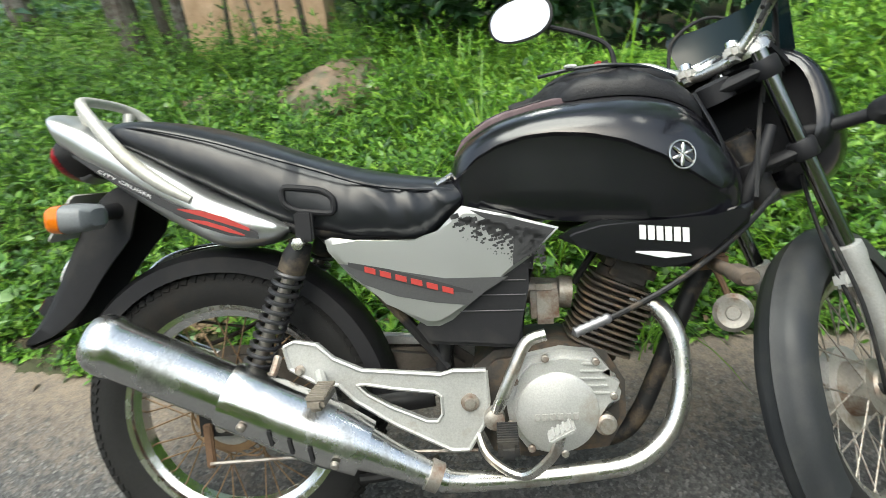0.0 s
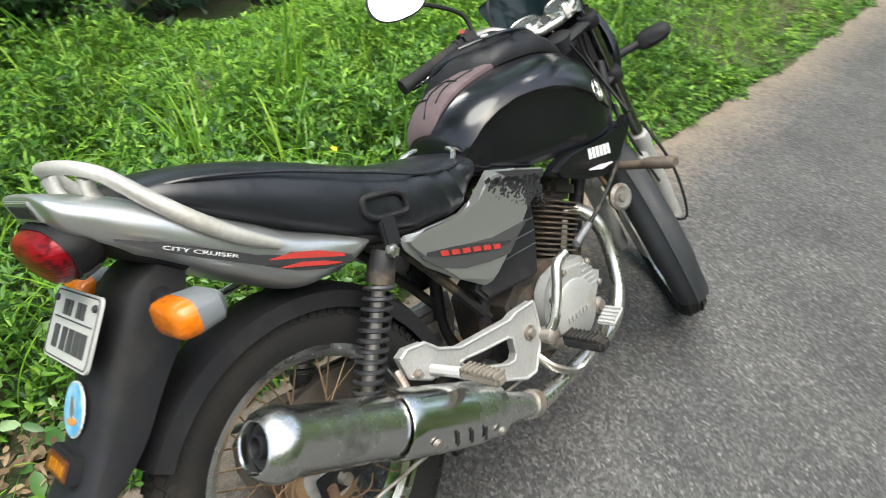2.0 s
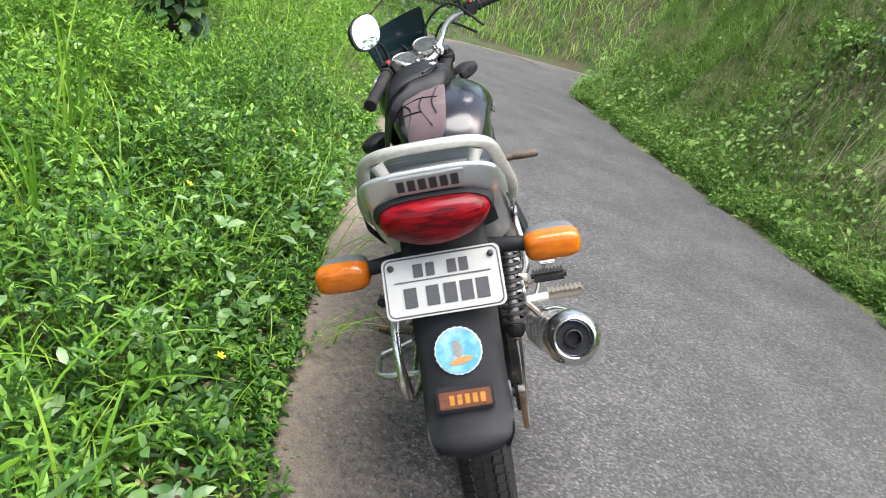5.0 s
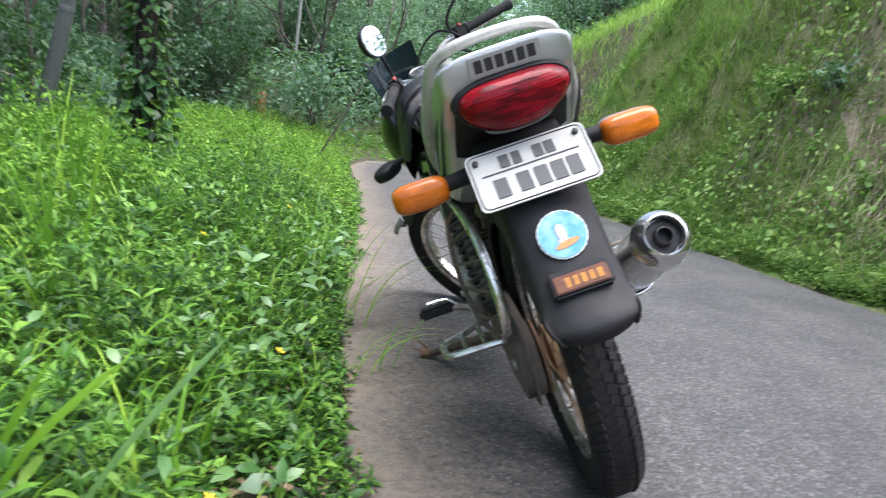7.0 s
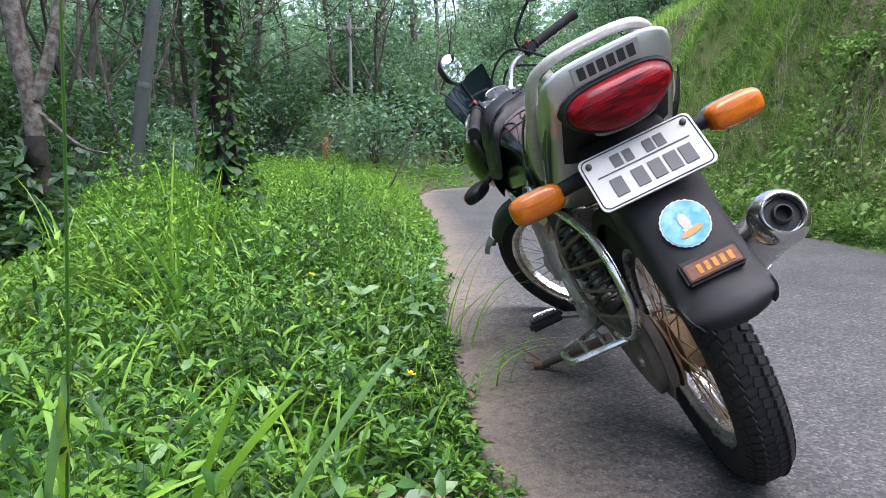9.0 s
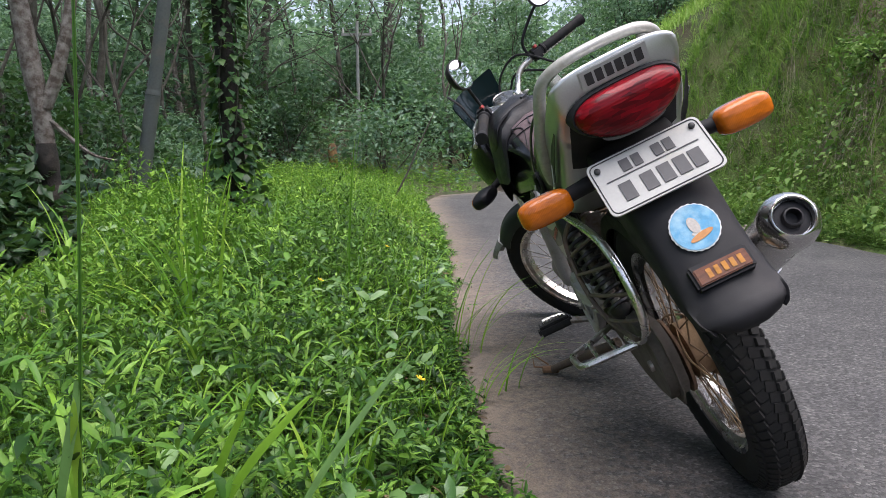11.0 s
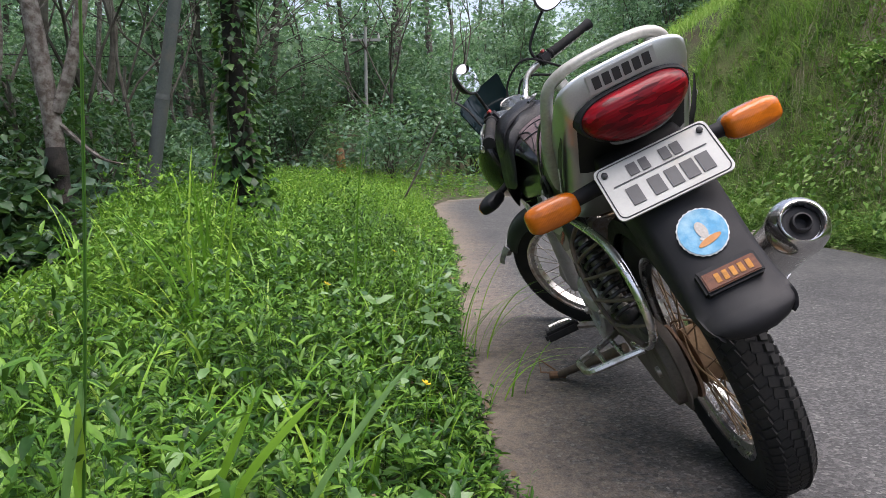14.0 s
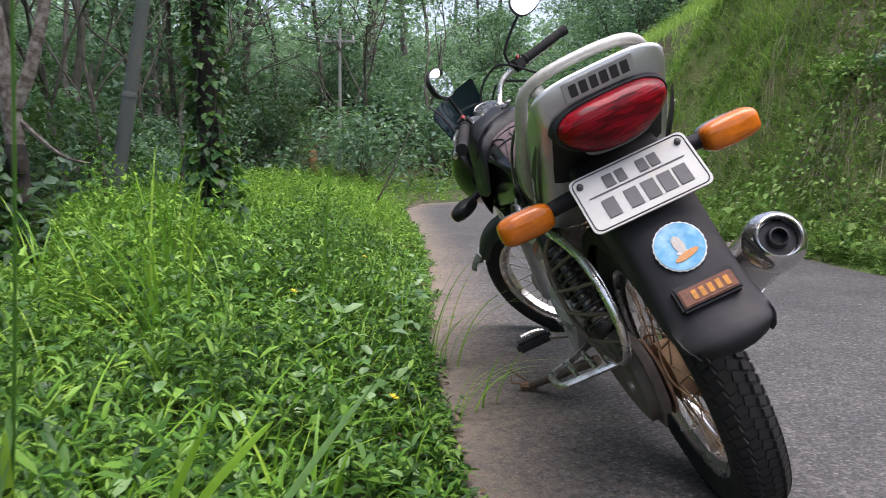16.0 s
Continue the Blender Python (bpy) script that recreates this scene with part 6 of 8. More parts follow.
def tank_z(x, y):
    """Height of the tank's skin at a place, carried down its flank past the crease."""
    r = smooth_rows(TANK, 5)
    xs = [c[0] for c in r]
    x = min(max(x, xs[0]), xs[-1])
    zt, zb, w = [float(np.interp(x, xs, [c[i] for c in r])) for i in (1, 2, 3)]
    sec = tank_section(x, zt, zb, w)[7:][::-1]
    a = abs(y)
    if a < w * 0.985:
        return float(np.interp(a, [c[0] for c in sec], [c[1] for c in sec]))
    return sec[-2][1] - (a - w * 0.985) * 3.0


def pouch(x0, x1, yc, w, thick, skew, seed, rows_n=18, lift=0.004, plump=0.35):
    """A cushion that lies on the tank, w half wide; skew draws its rear edge forward on one side."""
    rings = []
    for i in range(rows_n + 1):
        u = i / rows_n
        edge = math.sin(math.pi * u) ** plump if 0 < u < 1 else 0.04
        ring = []
        for k in range(32):
            q = 2 * math.pi * k / 32
            a = math.copysign(abs(math.cos(q)) ** 0.7, math.cos(q)) * w * (0.62 + 0.38 * edge) + yc
            x = x0 + (x1 - x0) * u + skew * (yc + w - a) * (1 - u)
            up = max(0.0, math.sin(q)) ** 0.55
            wr = thick * (0.10 * math.sin(x * 62 + a * 55 + seed) + 0.08 * math.sin(a * 95 - x * 38 + seed) + 0.06 * math.sin(x * 140 - a * 60))
            ring.append((x, a, tank_z(x, a) + lift + (thick * edge + wr * edge) * up - (0.006 if math.sin(q) < 0 else 0)))
        rings.append(ring)
    return loft(B(), rings)


part("pouch", pouch(0.585, 0.965, 0.070, 0.116, 0.046, 0.5, 1, 26, 0.008, 0.3), "bag_cloth", bag, "black wrinkled pouch")
part("upper_pocket", pouch(0.63, 0.93, 0.080, 0.088, 0.022, 0.45, 2, 22, 0.046), "bag_cloth", bag, "black zipped pocket")
part("mauve_flap", pouch(0.487, 0.80, 0.038, 0.062, 0.007, 0.0, 4, 24, 0.006, 0.25), "mauve_cloth", bag, "faded mauve cloth flap")
for pp in ([(0.50, 0.02), (0.56, 0.05), (0.62, 0.04)], [(0.51, 0.09), (0.56, 0.075), (0.61, 0.10)], [(0.53, 0.005), (0.58, 0.015), (0.66, 0.0)], [(0.545, 0.045), (0.55, 0.075), (0.56, 0.105)], [(0.60, 0.0), (0.61, 0.05), (0.60, 0.10)]):
    part("flap_seam", tube(B(), [(x, y, tank_z(x, y) + 0.0145) for x, y in pp], 0.0018, 5), "bag_cloth", bag)
part("zip", tube(B(), [(0.66, 0.03, 0.945), (0.72, 0.0, 0.952), (0.79, -0.01, 0.954), (0.86, 0.0, 0.946), (0.92, 0.02, 0.925)], 0.004, 6), "vinyl", bag)
part("buckle", box(B(), (0.72, 0.0, 0.958), (0.022, 0.016, 0.006), Matrix.Rotation(0.4, 4, "Z"), 0.002), "white_mark", bag, "small white buckle")
for s in (-1, 1):
    part("strap", tube(B(), [(0.93, s * 0.07, 0.885), (0.965, s * 0.10, 0.80), (0.99, s * 0.085, 0.72)], 0.007, 6, flat=0.4), "bag_cloth", bag)

# ---- plants ----
LEAF_V = np.array([(0, 0, 0), (0.45, 0.5, 0.10), (0.5, 0, 0.04), (0.45, -0.5, 0.10), (1, 0, -0.10)])
LEAF_V2 = np.array([(0, 0, 0), (0.22, 0.34, 0.06), (0.3, 0, 0.03), (0.22, -0.34, 0.06), (0.62, 0.40, 0.05), (0.66, 0, 0.0), (0.62, -0.40, 0.05), (1, 0, -0.14)])
LEAF_F2 = np.array([(0, 2, 1), (0, 3, 2), (1, 2, 5), (1, 5, 4), (2, 3, 6), (2, 6, 5), (4, 5, 7), (5, 6, 7)])
LEAF_F = np.array([(0, 2, 1), (0, 3, 2), (1, 2, 4), (2, 3, 4)])


LEAF_V0 = np.array([(0, 0, 0), (0.45, 0.5, 0.12), (0.45, -0.5, 0.12), (1, 0, -0.06)])
LEAF_F0 = np.array([(0, 3, 1), (0, 2, 3)])


def leaves(pos, yaw, pitch, length, width, roll=None, fine=False):
    """Folded leaf blades: arrays of places, headings, climbs, lengths and widths."""
    n = len(pos)
    lv, lf = (LEAF_V2, LEAF_F2) if fine is True else (LEAF_V0, LEAF_F0) if fine == "far" else (LEAF_V, LEAF_F)
    v = np.broadcast_to(lv, (n, len(lv), 3)).copy()
    v[..., 0] *= length[:, None]
    v[..., 1] *= width[:, None]
    v[..., 2] *= length[:, None]
    if roll is not None:
        c, s = np.cos(roll)[:, None], np.sin(roll)[:, None]
        v[..., 1], v[..., 2] = v[..., 1] * c - v[..., 2] * s, v[..., 1] * s + v[..., 2] * c
    c, s = np.cos(pitch)[:, None], np.sin(pitch)[:, None]
    v[..., 0], v[..., 2] = v[..., 0] * c - v[..., 2] * s, v[..., 0] * s + v[..., 2] * c
    c, s = np.cos(yaw)[:, None], np.sin(yaw)[:, None]
    v[..., 0], v[..., 1] = v[..., 0] * c - v[..., 1] * s, v[..., 0] * s + v[..., 1] * c
    v += pos[:, None, :]
    f = (lf[None] + len(lv) * np.arange(n)[:, None, None]).reshape(-1, 3)
    return v.reshape(-1, 3), f


def merge(*vf):
    V_, F_, k = [], [], 0
    for v, f in vf:
        V_.append(v)
        F_.append(f + k)
        k += len(v)
    return np.concatenate(V_), np.concatenate(F_)


def shoots(pos, tall, size, ratio, rng, pairs=4, lean=0.25, fine=False):
    """Upright shoots with crossed pairs of leaves, smaller and steeper to the top."""
    n = len(pos)
    spin = rng.uniform(0, 6.28, n)
    ldir, lam = rng.uniform(0, 6.28, n), rng.uniform(0, lean, n)
    out = []
    for k in range(pairs):
        u = (k + 1) / pairs
        at = pos.copy()
        at[:, 2] += tall * u
        at[:, 0] += np.cos(ldir) * lam * tall * u
        at[:, 1] += np.sin(ldir) * lam * tall * u
        for s in (0, math.pi):
            yaw = spin + s + (k % 2) * 1.57 + rng.normal(0, 0.35, n)
            pitch = -0.05 + 0.45 * u * u + rng.normal(0, 0.33, n)
            ln = size * (1.05 - 0.45 * u) * rng.uniform(0.7, 1.25, n)
            out.append(leaves(at, yaw, pitch, ln, ln * ratio * rng.uniform(0.7, 1.25, n), rng.normal(0, 0.38, n), fine))
    # thin stems
    c = np.stack([np.cos(spin), np.sin(spin), 0 * spin], 1) * 0.0016
    top = pos.copy()
    top[:, 2] += tall
    top[:, 0] += np.cos(ldir) * lam * tall
    top[:, 1] += np.sin(ldir) * lam * tall
    sv = np.stack([pos - c, pos + c, top], 1).reshape(-1, 3)
    out.append((sv, np.arange(3 * n).reshape(-1, 3)))
    return merge(*out)


def herbs(pos, tall, size, ratio, rng, fine=True, lean=0.3):
    """Leafy stems: crossed pairs that climb, and an upright whorl of four at the tip."""
    n = len(pos)
    spin, ldir, lam = rng.uniform(0, 6.28, n), rng.uniform(0, 6.28, n), rng.uniform(0, lean, n)
    off = np.stack([np.cos(ldir) * lam, np.sin(ldir) * lam, np.ones(n)], 1)
    out = []
    for u, turn, climb, grow in ((0.38, 0.0, 0.05, 1.0), (0.64, 1.57, 0.25, 1.0), (0.86, 0.5, 0.45, 0.9)):
        at = pos + off * (tall * u)[:, None]
        for k in (0, math.pi):
            ln = size * grow * rng.uniform(0.7, 1.25, n)
            out.append(leaves(at, spin + k + turn + rng.normal(0, 0.3, n), climb + rng.normal(0, 0.28, n), ln, ln * ratio * rng.uniform(0.75, 1.2, n), rng.normal(0, 0.3, n), fine))
    at = pos + off * tall[:, None]
    for k in range(4):
        ln = size * 0.8 * rng.uniform(0.6, 1.2, n)
        out.append(leaves(at, spin + k * 1.57 + rng.normal(0, 0.25, n), 0.75 + rng.normal(0, 0.25, n), ln, ln * ratio * rng.uniform(0.7, 1.1, n), rng.normal(0, 0.25, n), fine))
    c = np.stack([np.cos(spin), np.sin(spin), 0 * spin], 1) * 0.0016
    out.append((np.stack([pos - c, pos + c, at], 1).reshape(-1, 3), np.arange(3 * n).reshape(-1, 3)))
    return merge(*out)


def strands(pos, drop, width, lift, rng, seg=7, sway=0.8):
    """Dead runners that hang down a slope, each a thin strip that follows the ground and strays sideways."""
    n = len(pos)
    x, y = pos[:, 0].copy(), pos[:, 1].copy()
    stray = rng.normal(0, sway, n)
    rows_ = []
    for k in range(seg + 1):
        g_x, g_y = height(x + 0.06, y) - height(x - 0.06, y), height(x, y + 0.06) - height(x, y - 0.06)
        ln = np.hypot(g_x, g_y) + 1e-6
        a, b = -g_x / ln, -g_y / ln
        z = height(x, y) + lift * rng.uniform(0.3, 1.2, n)
        w = width * (1 - 0.6 * k / seg) * 0.5
        rows_.append(np.stack([np.stack([x - w, y, z], 1), np.stack([x + w, y, z + 0.3 * w], 1)], 1))
        stray = 0.6 * stray + rng.normal(0, sway, n) * 0.6
        run = drop / seg * 0.45
        x, y = x + run * (a - b * stray) + rng.normal(0, 0.035, n), y + run * (b + a * stray)
    v = np.stack(rows_, 1).reshape(n, -1, 3)
    q = np.array([(2 * i, 2 * i + 1, 2 * i + 3, 2 * i + 2) for i in range(seg)])
    tri = np.concatenate([q[:, [0, 1, 2]], q[:, [0, 2, 3]]])
    return v.reshape(-1, 3), (tri[None] + (2 * seg + 2) * np.arange(n)[:, None, None]).reshape(-1, 3)


def blades(pos, yaw, tall, bend, width, rng, seg=5):
    """Arching grass blades as tapered strips."""
    n = len(pos)
    t = np.linspace(0, 1, seg + 1)
    fwd = bend[:, None] * tall[:, None] * t ** 1.8
    up = tall[:, None] * (t - 0.55 * np.clip(bend, 0, 1.2)[:, None] * t ** 2.6)
    w = width[:, None] * np.sqrt(np.clip(1 - t, 0.0, 1)) * np.minimum(1, 0.55 + t * 2)
    cy, sy = np.cos(yaw)[:, None], np.sin(yaw)[:, None]
    mid = np.stack([fwd * cy, fwd * sy, up], -1) + pos[:, None, :]
    side = np.stack([-sy * w, cy * w, 0 * w], -1) * 0.5
    v = np.stack([mid - side, mid + side], 2).reshape(n, -1, 3)
    q = np.array([(2 * i, 2 * i + 1, 2 * i + 3, 2 * i + 2) for i in range(seg)])
    tri = np.concatenate([q[:, [0, 1, 2]], q[:, [0, 2, 3]]])
    f = (tri[None] + (2 * seg + 2) * np.arange(n)[:, None, None]).reshape(-1, 3)
    return v.reshape(-1, 3), f


def scatter(n, x0, x1, y0, y1, rng, side, near=0.0, far=99.0, short=False):
    """Random places beside the road, near to far from its edge, on the ground."""
    x, y = rng.uniform(x0, x1, n), rng.uniform(y0, y1, n)
    dl, dr, on, left = sides(x, y)
    ok = ~on & (left if side == "left" else ~left)
    d = dl if side == "left" else dr
    if not short:
        ok &= dip(x, y) < 0.5
    ok &= (d >= near) & (d <= far)
    x, y, d = x[ok], y[ok], d[ok]
    return np.stack([x, y, height(x, y) - 0.005], 1), d


def stuff(name, vf, mat, label, category):
    return tagged(new(name, grid_mesh(name, vf[0], vf[1], mat)), label, category, kind="stuff")


rng = np.random.default_rng(11)
patchy = lambda p, s, k: 0.5 + 0.33 * wob(p[:, 0], p[:, 1], s, k)

# the near verge: broad herbs, narrow herbs, grass
mound = lambda p: np.clip(0.55 + 0.5 * wob(p[:, 0], p[:, 1], 6.5, 1.0) + 0.3 * wob(p[:, 0], p[:, 1], 13.0, 2.0), 0.12, 1.3)
p, d = scatter(16500, -1.9, 3.4, 0.4, 3.2, rng, "left", 0.02, 2.4, True)
keep = ((p[:, 0] < 2.2) | (p[:, 1] < 2.5)) & (np.hypot(p[:, 0] + 0.27, p[:, 1] - 0.79) > 0.10)
p, d = p[keep], d[keep]
tall = (0.035 + 0.215 * step(0.02, 0.5, d)) * rng.uniform(0.3, 1.35, len(p)) * (0.35 + 0.85 * mound(p)) * (1 - 0.82 * dip(p[:, 0], p[:, 1]))
sel = patchy(p, 2.3, 4) + rng.normal(0, 0.22, len(p)) > 0.5
near = p[:, 0] < 1.3
# sunlight on the verge is painted: herbs in this zone get the lighter leaf
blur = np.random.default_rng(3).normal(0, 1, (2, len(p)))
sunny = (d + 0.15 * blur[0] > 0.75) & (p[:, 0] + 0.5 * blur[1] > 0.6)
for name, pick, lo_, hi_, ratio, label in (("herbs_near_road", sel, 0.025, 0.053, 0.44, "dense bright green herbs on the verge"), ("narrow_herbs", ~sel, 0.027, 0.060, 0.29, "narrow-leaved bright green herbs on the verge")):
    for zone, mat in ((~sunny, "herb"), (sunny, "sunlit_herb")):
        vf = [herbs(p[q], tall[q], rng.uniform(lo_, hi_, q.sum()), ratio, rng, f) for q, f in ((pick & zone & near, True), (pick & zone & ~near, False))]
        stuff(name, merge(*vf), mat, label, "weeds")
p, d = scatter(620, -1.6, 2.2, 0.5, 2.2, rng, "left", 0.03, 1.5)
stuff("broad_leaves", shoots(p, rng.uniform(0.08, 0.22, len(p)), rng.uniform(0.045, 0.085, len(p)), 0.6, rng, 2, 0.25, True), "pale_herb", "pale rounded leaves in the verge", "weeds")
p, d = scatter(15500, -2.0, 9.0, 0.3, 3.2, rng, "left", 0.02, 2.2)
keep = rng.uniform(0, 1, len(p)) < 0.45 + 0.75 * (patchy(p, 1.7, 7) > 0.5)
p, d = p[keep], d[keep]
stuff("verge_grass", blades(p, rng.uniform(0, 6.28, len(p)), rng.uniform(0.12, 0.36, len(p)) * (0.4 + 0.6 * step(0, 0.35, d)), rng.uniform(0.2, 1.1, len(p)), rng.uniform(0.003, 0.008, len(p)), rng, 4), "grass", "blades of grass along the verge", "grass")
# creepers spilling over the edge of the asphalt
x = rng.uniform(-1.9, 6.0, 2600)
y = np.interp(x, LEFT[:, 0], LEFT[:, 1]) + 0.02 - np.abs(rng.normal(0, 0.055, len(x))) * (0.3 + 0.9 * np.clip(wob(x, 0 * x, 5.0, 2.0), 0, 1.3))
p = np.stack([x, y, 0 * x - 0.012], 1)
stuff("edge_creepers", shoots(p, rng.uniform(0.008, 0.04, len(p)), rng.uniform(0.02, 0.05, len(p)), 0.38, rng, 2, 1.2, True), "herb", "green creepers spilling over the edge of the lane", "weeds")

x = rng.uniform(-1.0, 8.0, 3600)
y = np.interp(x, RIGHT[:, 0], RIGHT[:, 1]) - 0.05 + np.abs(rng.normal(0, 0.09, len(x))) * (0.3 + 0.9 * np.clip(wob(x, 0 * x, 3.0, 2.0), 0, 1.3))
p = np.stack([x, y, 0 * x - 0.012], 1)
stuff("bank_foot_creepers", shoots(p, rng.uniform(0.02, 0.12, len(p)), rng.uniform(0.025, 0.055, len(p)), 0.4, rng, 3, 0.9, "far"), "bank_leaf", "green weeds at the foot of the bank", "weeds")


def tuft(x, y, n, tall, bend, width, seed, spread=0.05, mat="grass", label="tuft of tall arching green grass", z=None, yaw=None):
    """A clump of long blades rooted close together."""
    g = np.random.default_rng(seed)
    px_, py_ = x + g.normal(0, spread, n), y + g.normal(0, spread, n)
    pos = np.stack([px_, py_, height(px_, py_) - 0.01 if z is None else np.full(n, z)], 1)
    turn = g.uniform(0, 6.28, n) if yaw is None else g.normal(yaw, 0.5, n)
    vf = blades(pos, turn, tall * g.uniform(0.55, 1.1, n), bend * g.uniform(0.5, 1.4, n), width * g.uniform(0.7, 1.2, n), g, 8)
    o = new("grass_tuft", grid_mesh("grass_tuft", vf[0] - np.array([x, y, 0]), vf[1], mat))
    o.matrix_world = Matrix.Translation((x, y, 0))
    return tagged(o, label, "grass", "tall grass tufts")


for k, (x, y, n, ta, be, wi) in enumerate(((0.6, 0.95, 12, 0.40, 0.8, 0.012), (0.9, 1.3, 14, 0.45, 0.8, 0.012), (0.1, 1.0, 10, 0.36, 0.8, 0.012), (1.4, 1.3, 14, 0.48, 0.8, 0.011), (0.65, 1.55, 12, 0.45, 0.8, 0.012), (-0.15, 0.95, 6, 0.34, 0.5, 0.013), (1.12, 1.58, 9, 0.75, 0.25, 0.014), (1.22, 1.05, 5, 0.85, 0.2, 0.008), (0.95, 1.75, 7, 0.5, 0.45, 0.012), (0.35, 1.2, 8, 0.42, 0.7, 0.011), (-0.1, 1.35, 7, 0.42, 0.6, 0.012),
                                            (-0.3, 1.0, 6, 0.36, 0.6, 0.011), (0.8, 0.95, 9, 0.40, 0.7, 0.008), (1.5, 0.8, 14, 0.42, 0.8, 0.006), (2.0, 0.8, 14, 0.45, 0.8, 0.007), (2.4, 1.5, 8, 0.6, 0.5, 0.010),
                                            (0.5, 2.2, 9, 0.6, 0.5, 0.012), (-0.5, 1.75, 8, 0.5, 0.6, 0.012), (1.8, 2.3, 9, 0.65, 0.5, 0.012), (2.9, 1.1, 10, 0.5, 0.7, 0.008), (3.6, 1.3, 10, 0.55, 0.7, 0.009), (0.2, 1.75, 10, 0.45, 0.8, 0.010))):
    tuft(x, y, n, ta, be, wi, 40 + k)
tuft(1.0, 0.62, 14, 0.48, 0.65, 0.008, 71, 0.05, label="thin grass leaning out over the asphalt", yaw=-1.4)
tuft(0.55, 0.60, 9, 0.36, 0.75, 0.007, 72, 0.05, label="thin grass leaning out over the asphalt", yaw=-1.5)
# a tall reed stalk with one folded blade
z0 = float(height(np.array([-0.69]), np.array([1.15]))[0])
reed = tagged(new("reed"), "tall green grass stalk with a folded blade", "grass", "tall grass tufts")
reed.matrix_world = Matrix.Translation((-0.69, 1.125, z0 - 0.02))
part("stalk", tube(B(), [(0, 0.07, 0), (0.0, 0.05, 0.22), (0.002, 0.018, 0.6), (0.0, -0.012, 1.1)], [0.0022, 0.002, 0.0018, 0.0012], 8), "herb", reed)
vf = blades(np.array([(0.0, 0.04, 0.34), (0.0, 0.043, 0.30), (0.0, 0.052, 0.2)]), np.array([-2.6, 0.6, 2.2]), np.array([0.12, 0.20, 0.25]), np.array([0.25, 0.8, 0.9]), np.array([0.012, 0.010, 0.012]), rng, 8)
o = new("blade", grid_mesh("blade", vf[0], vf[1], "grass"))
o.parent = reed
tagged(o, kind="stuff")
tuft(0.62, 1.42, 9, 0.62, 0.35, 0.013, 74, 0.04, label="tall bright green grass above the herbs")
tuft(-0.48, 0.98, 4, 0.34, 0.35, 0.013, 73, 0.025, label="broad-bladed grass leaning over the herbs", yaw=-1.5)


def broad_blade(pts, width, label):
    """One long folded blade along a curve, broad in the middle."""
    C = curve_pts(pts, 6)
    bm, rows_ = B(), []
    for i, c in enumerate(C):
        t = i / (len(C) - 1)
        dv = (C[min(i + 1, len(C) - 1)] - C[max(i - 1, 0)]).normalized()
        side = V(-0.45, -0.9, 0.1)
        side = (side - dv * side.dot(dv)).normalized() * width * 0.5 * min(1, 0.35 + 1.6 * t) * max(0.02, 1 - t ** 3) ** 0.7
        nrm_ = side.cross(dv).normalized() * width * 0.12
        rows_.append([bm.verts.new(c - side), bm.verts.new(c + nrm_), bm.verts.new(c + side)])
    for a, b in zip(rows_[:-1], rows_[1:]):
        bm.faces.new((a[0], a[1], b[1], b[0]))
        bm.faces.new((a[1], a[2], b[2], b[1]))
    o = part("long_grass", bm, "pale_herb" if "pale" in label else "grass")
    return tagged(o, label, "grass", "broad grass blades")


broad_blade([(-0.5, 1.16, 0.04), (-0.5, 1.092, 0.254), (-0.5, 1.032, 0.39)], 0.016, "broad upright green grass blade")
broad_blade([(-0.5, 1.17, 0.04), (-0.5, 1.066, 0.253), (-0.5, 0.99, 0.35), (-0.5, 0.955, 0.385)], 0.014, "broad green grass blade leaning over the herbs")
broad_blade([(-0.5, 1.07, 0.05), (-0.5, 0.961, 0.253), (-0.5, 0.88, 0.37), (-0.5, 0.833, 0.429)], 0.011, "pale green grass blade leaning over the herbs")
broad_blade([(-0.78, 1.20, 0.04), (-0.74, 1.14, 0.22), (-0.70, 1.10, 0.33), (-0.66, 1.04, 0.35)], 0.018, "broad drooping green grass blade")
broad_blade([(-0.69, 1.158, 0.475), (-0.692, 1.160, 0.45), (-0.70, 1.167, 0.41), (-0.70, 1.178, 0.36), (-0.69, 1.186, 0.32)], 0.017, "pale folded grass blade hanging from its stalk")
# small yellow flowers among the herbs
for k, (x, y, h) in enumerate(((0.1, 0.80, 0.18), (-0.35, 0.86, 0.10), (1.9, 0.9, 0.2), (0.9, 1.1, 0.22))):
    bm = B()
    for q in range(5):
        a = 2 * math.pi * q / 5
        c = V(math.cos(a) * 0.007, math.sin(a) * 0.007, 0)
        box(bm, c, (0.009, 0.006, 0.0015), Matrix.Rotation(a, 4, "Z") @ Matrix.Rotation(-0.4, 4, "Y"))
    lathe(bm, [(-0.001, 0.0), (0.0, 0.004), (0.003, 0.003), (0.004, 0.0)], (0, 0, 0), (0, 0, 1), 8)
    z0 = float(height(np.array([x]), np.array([y]))[0])
    fl = tagged(new("flower"), "small yellow flower on a thin stem", "flower", "yellow flowers")
    fl.matrix_world = Matrix.Translation((x, y, z0))
    part("blossom", bm, "petal", fl, at=Matrix.Translation((0, 0, h)) @ Matrix.Rotation(0.5, 4, "X"))
    part("stem", tube(B(), [(0, 0, -0.01), (0.004, 0, h * 0.5), (0, 0, h)], 0.0012, 5), "grass", fl)
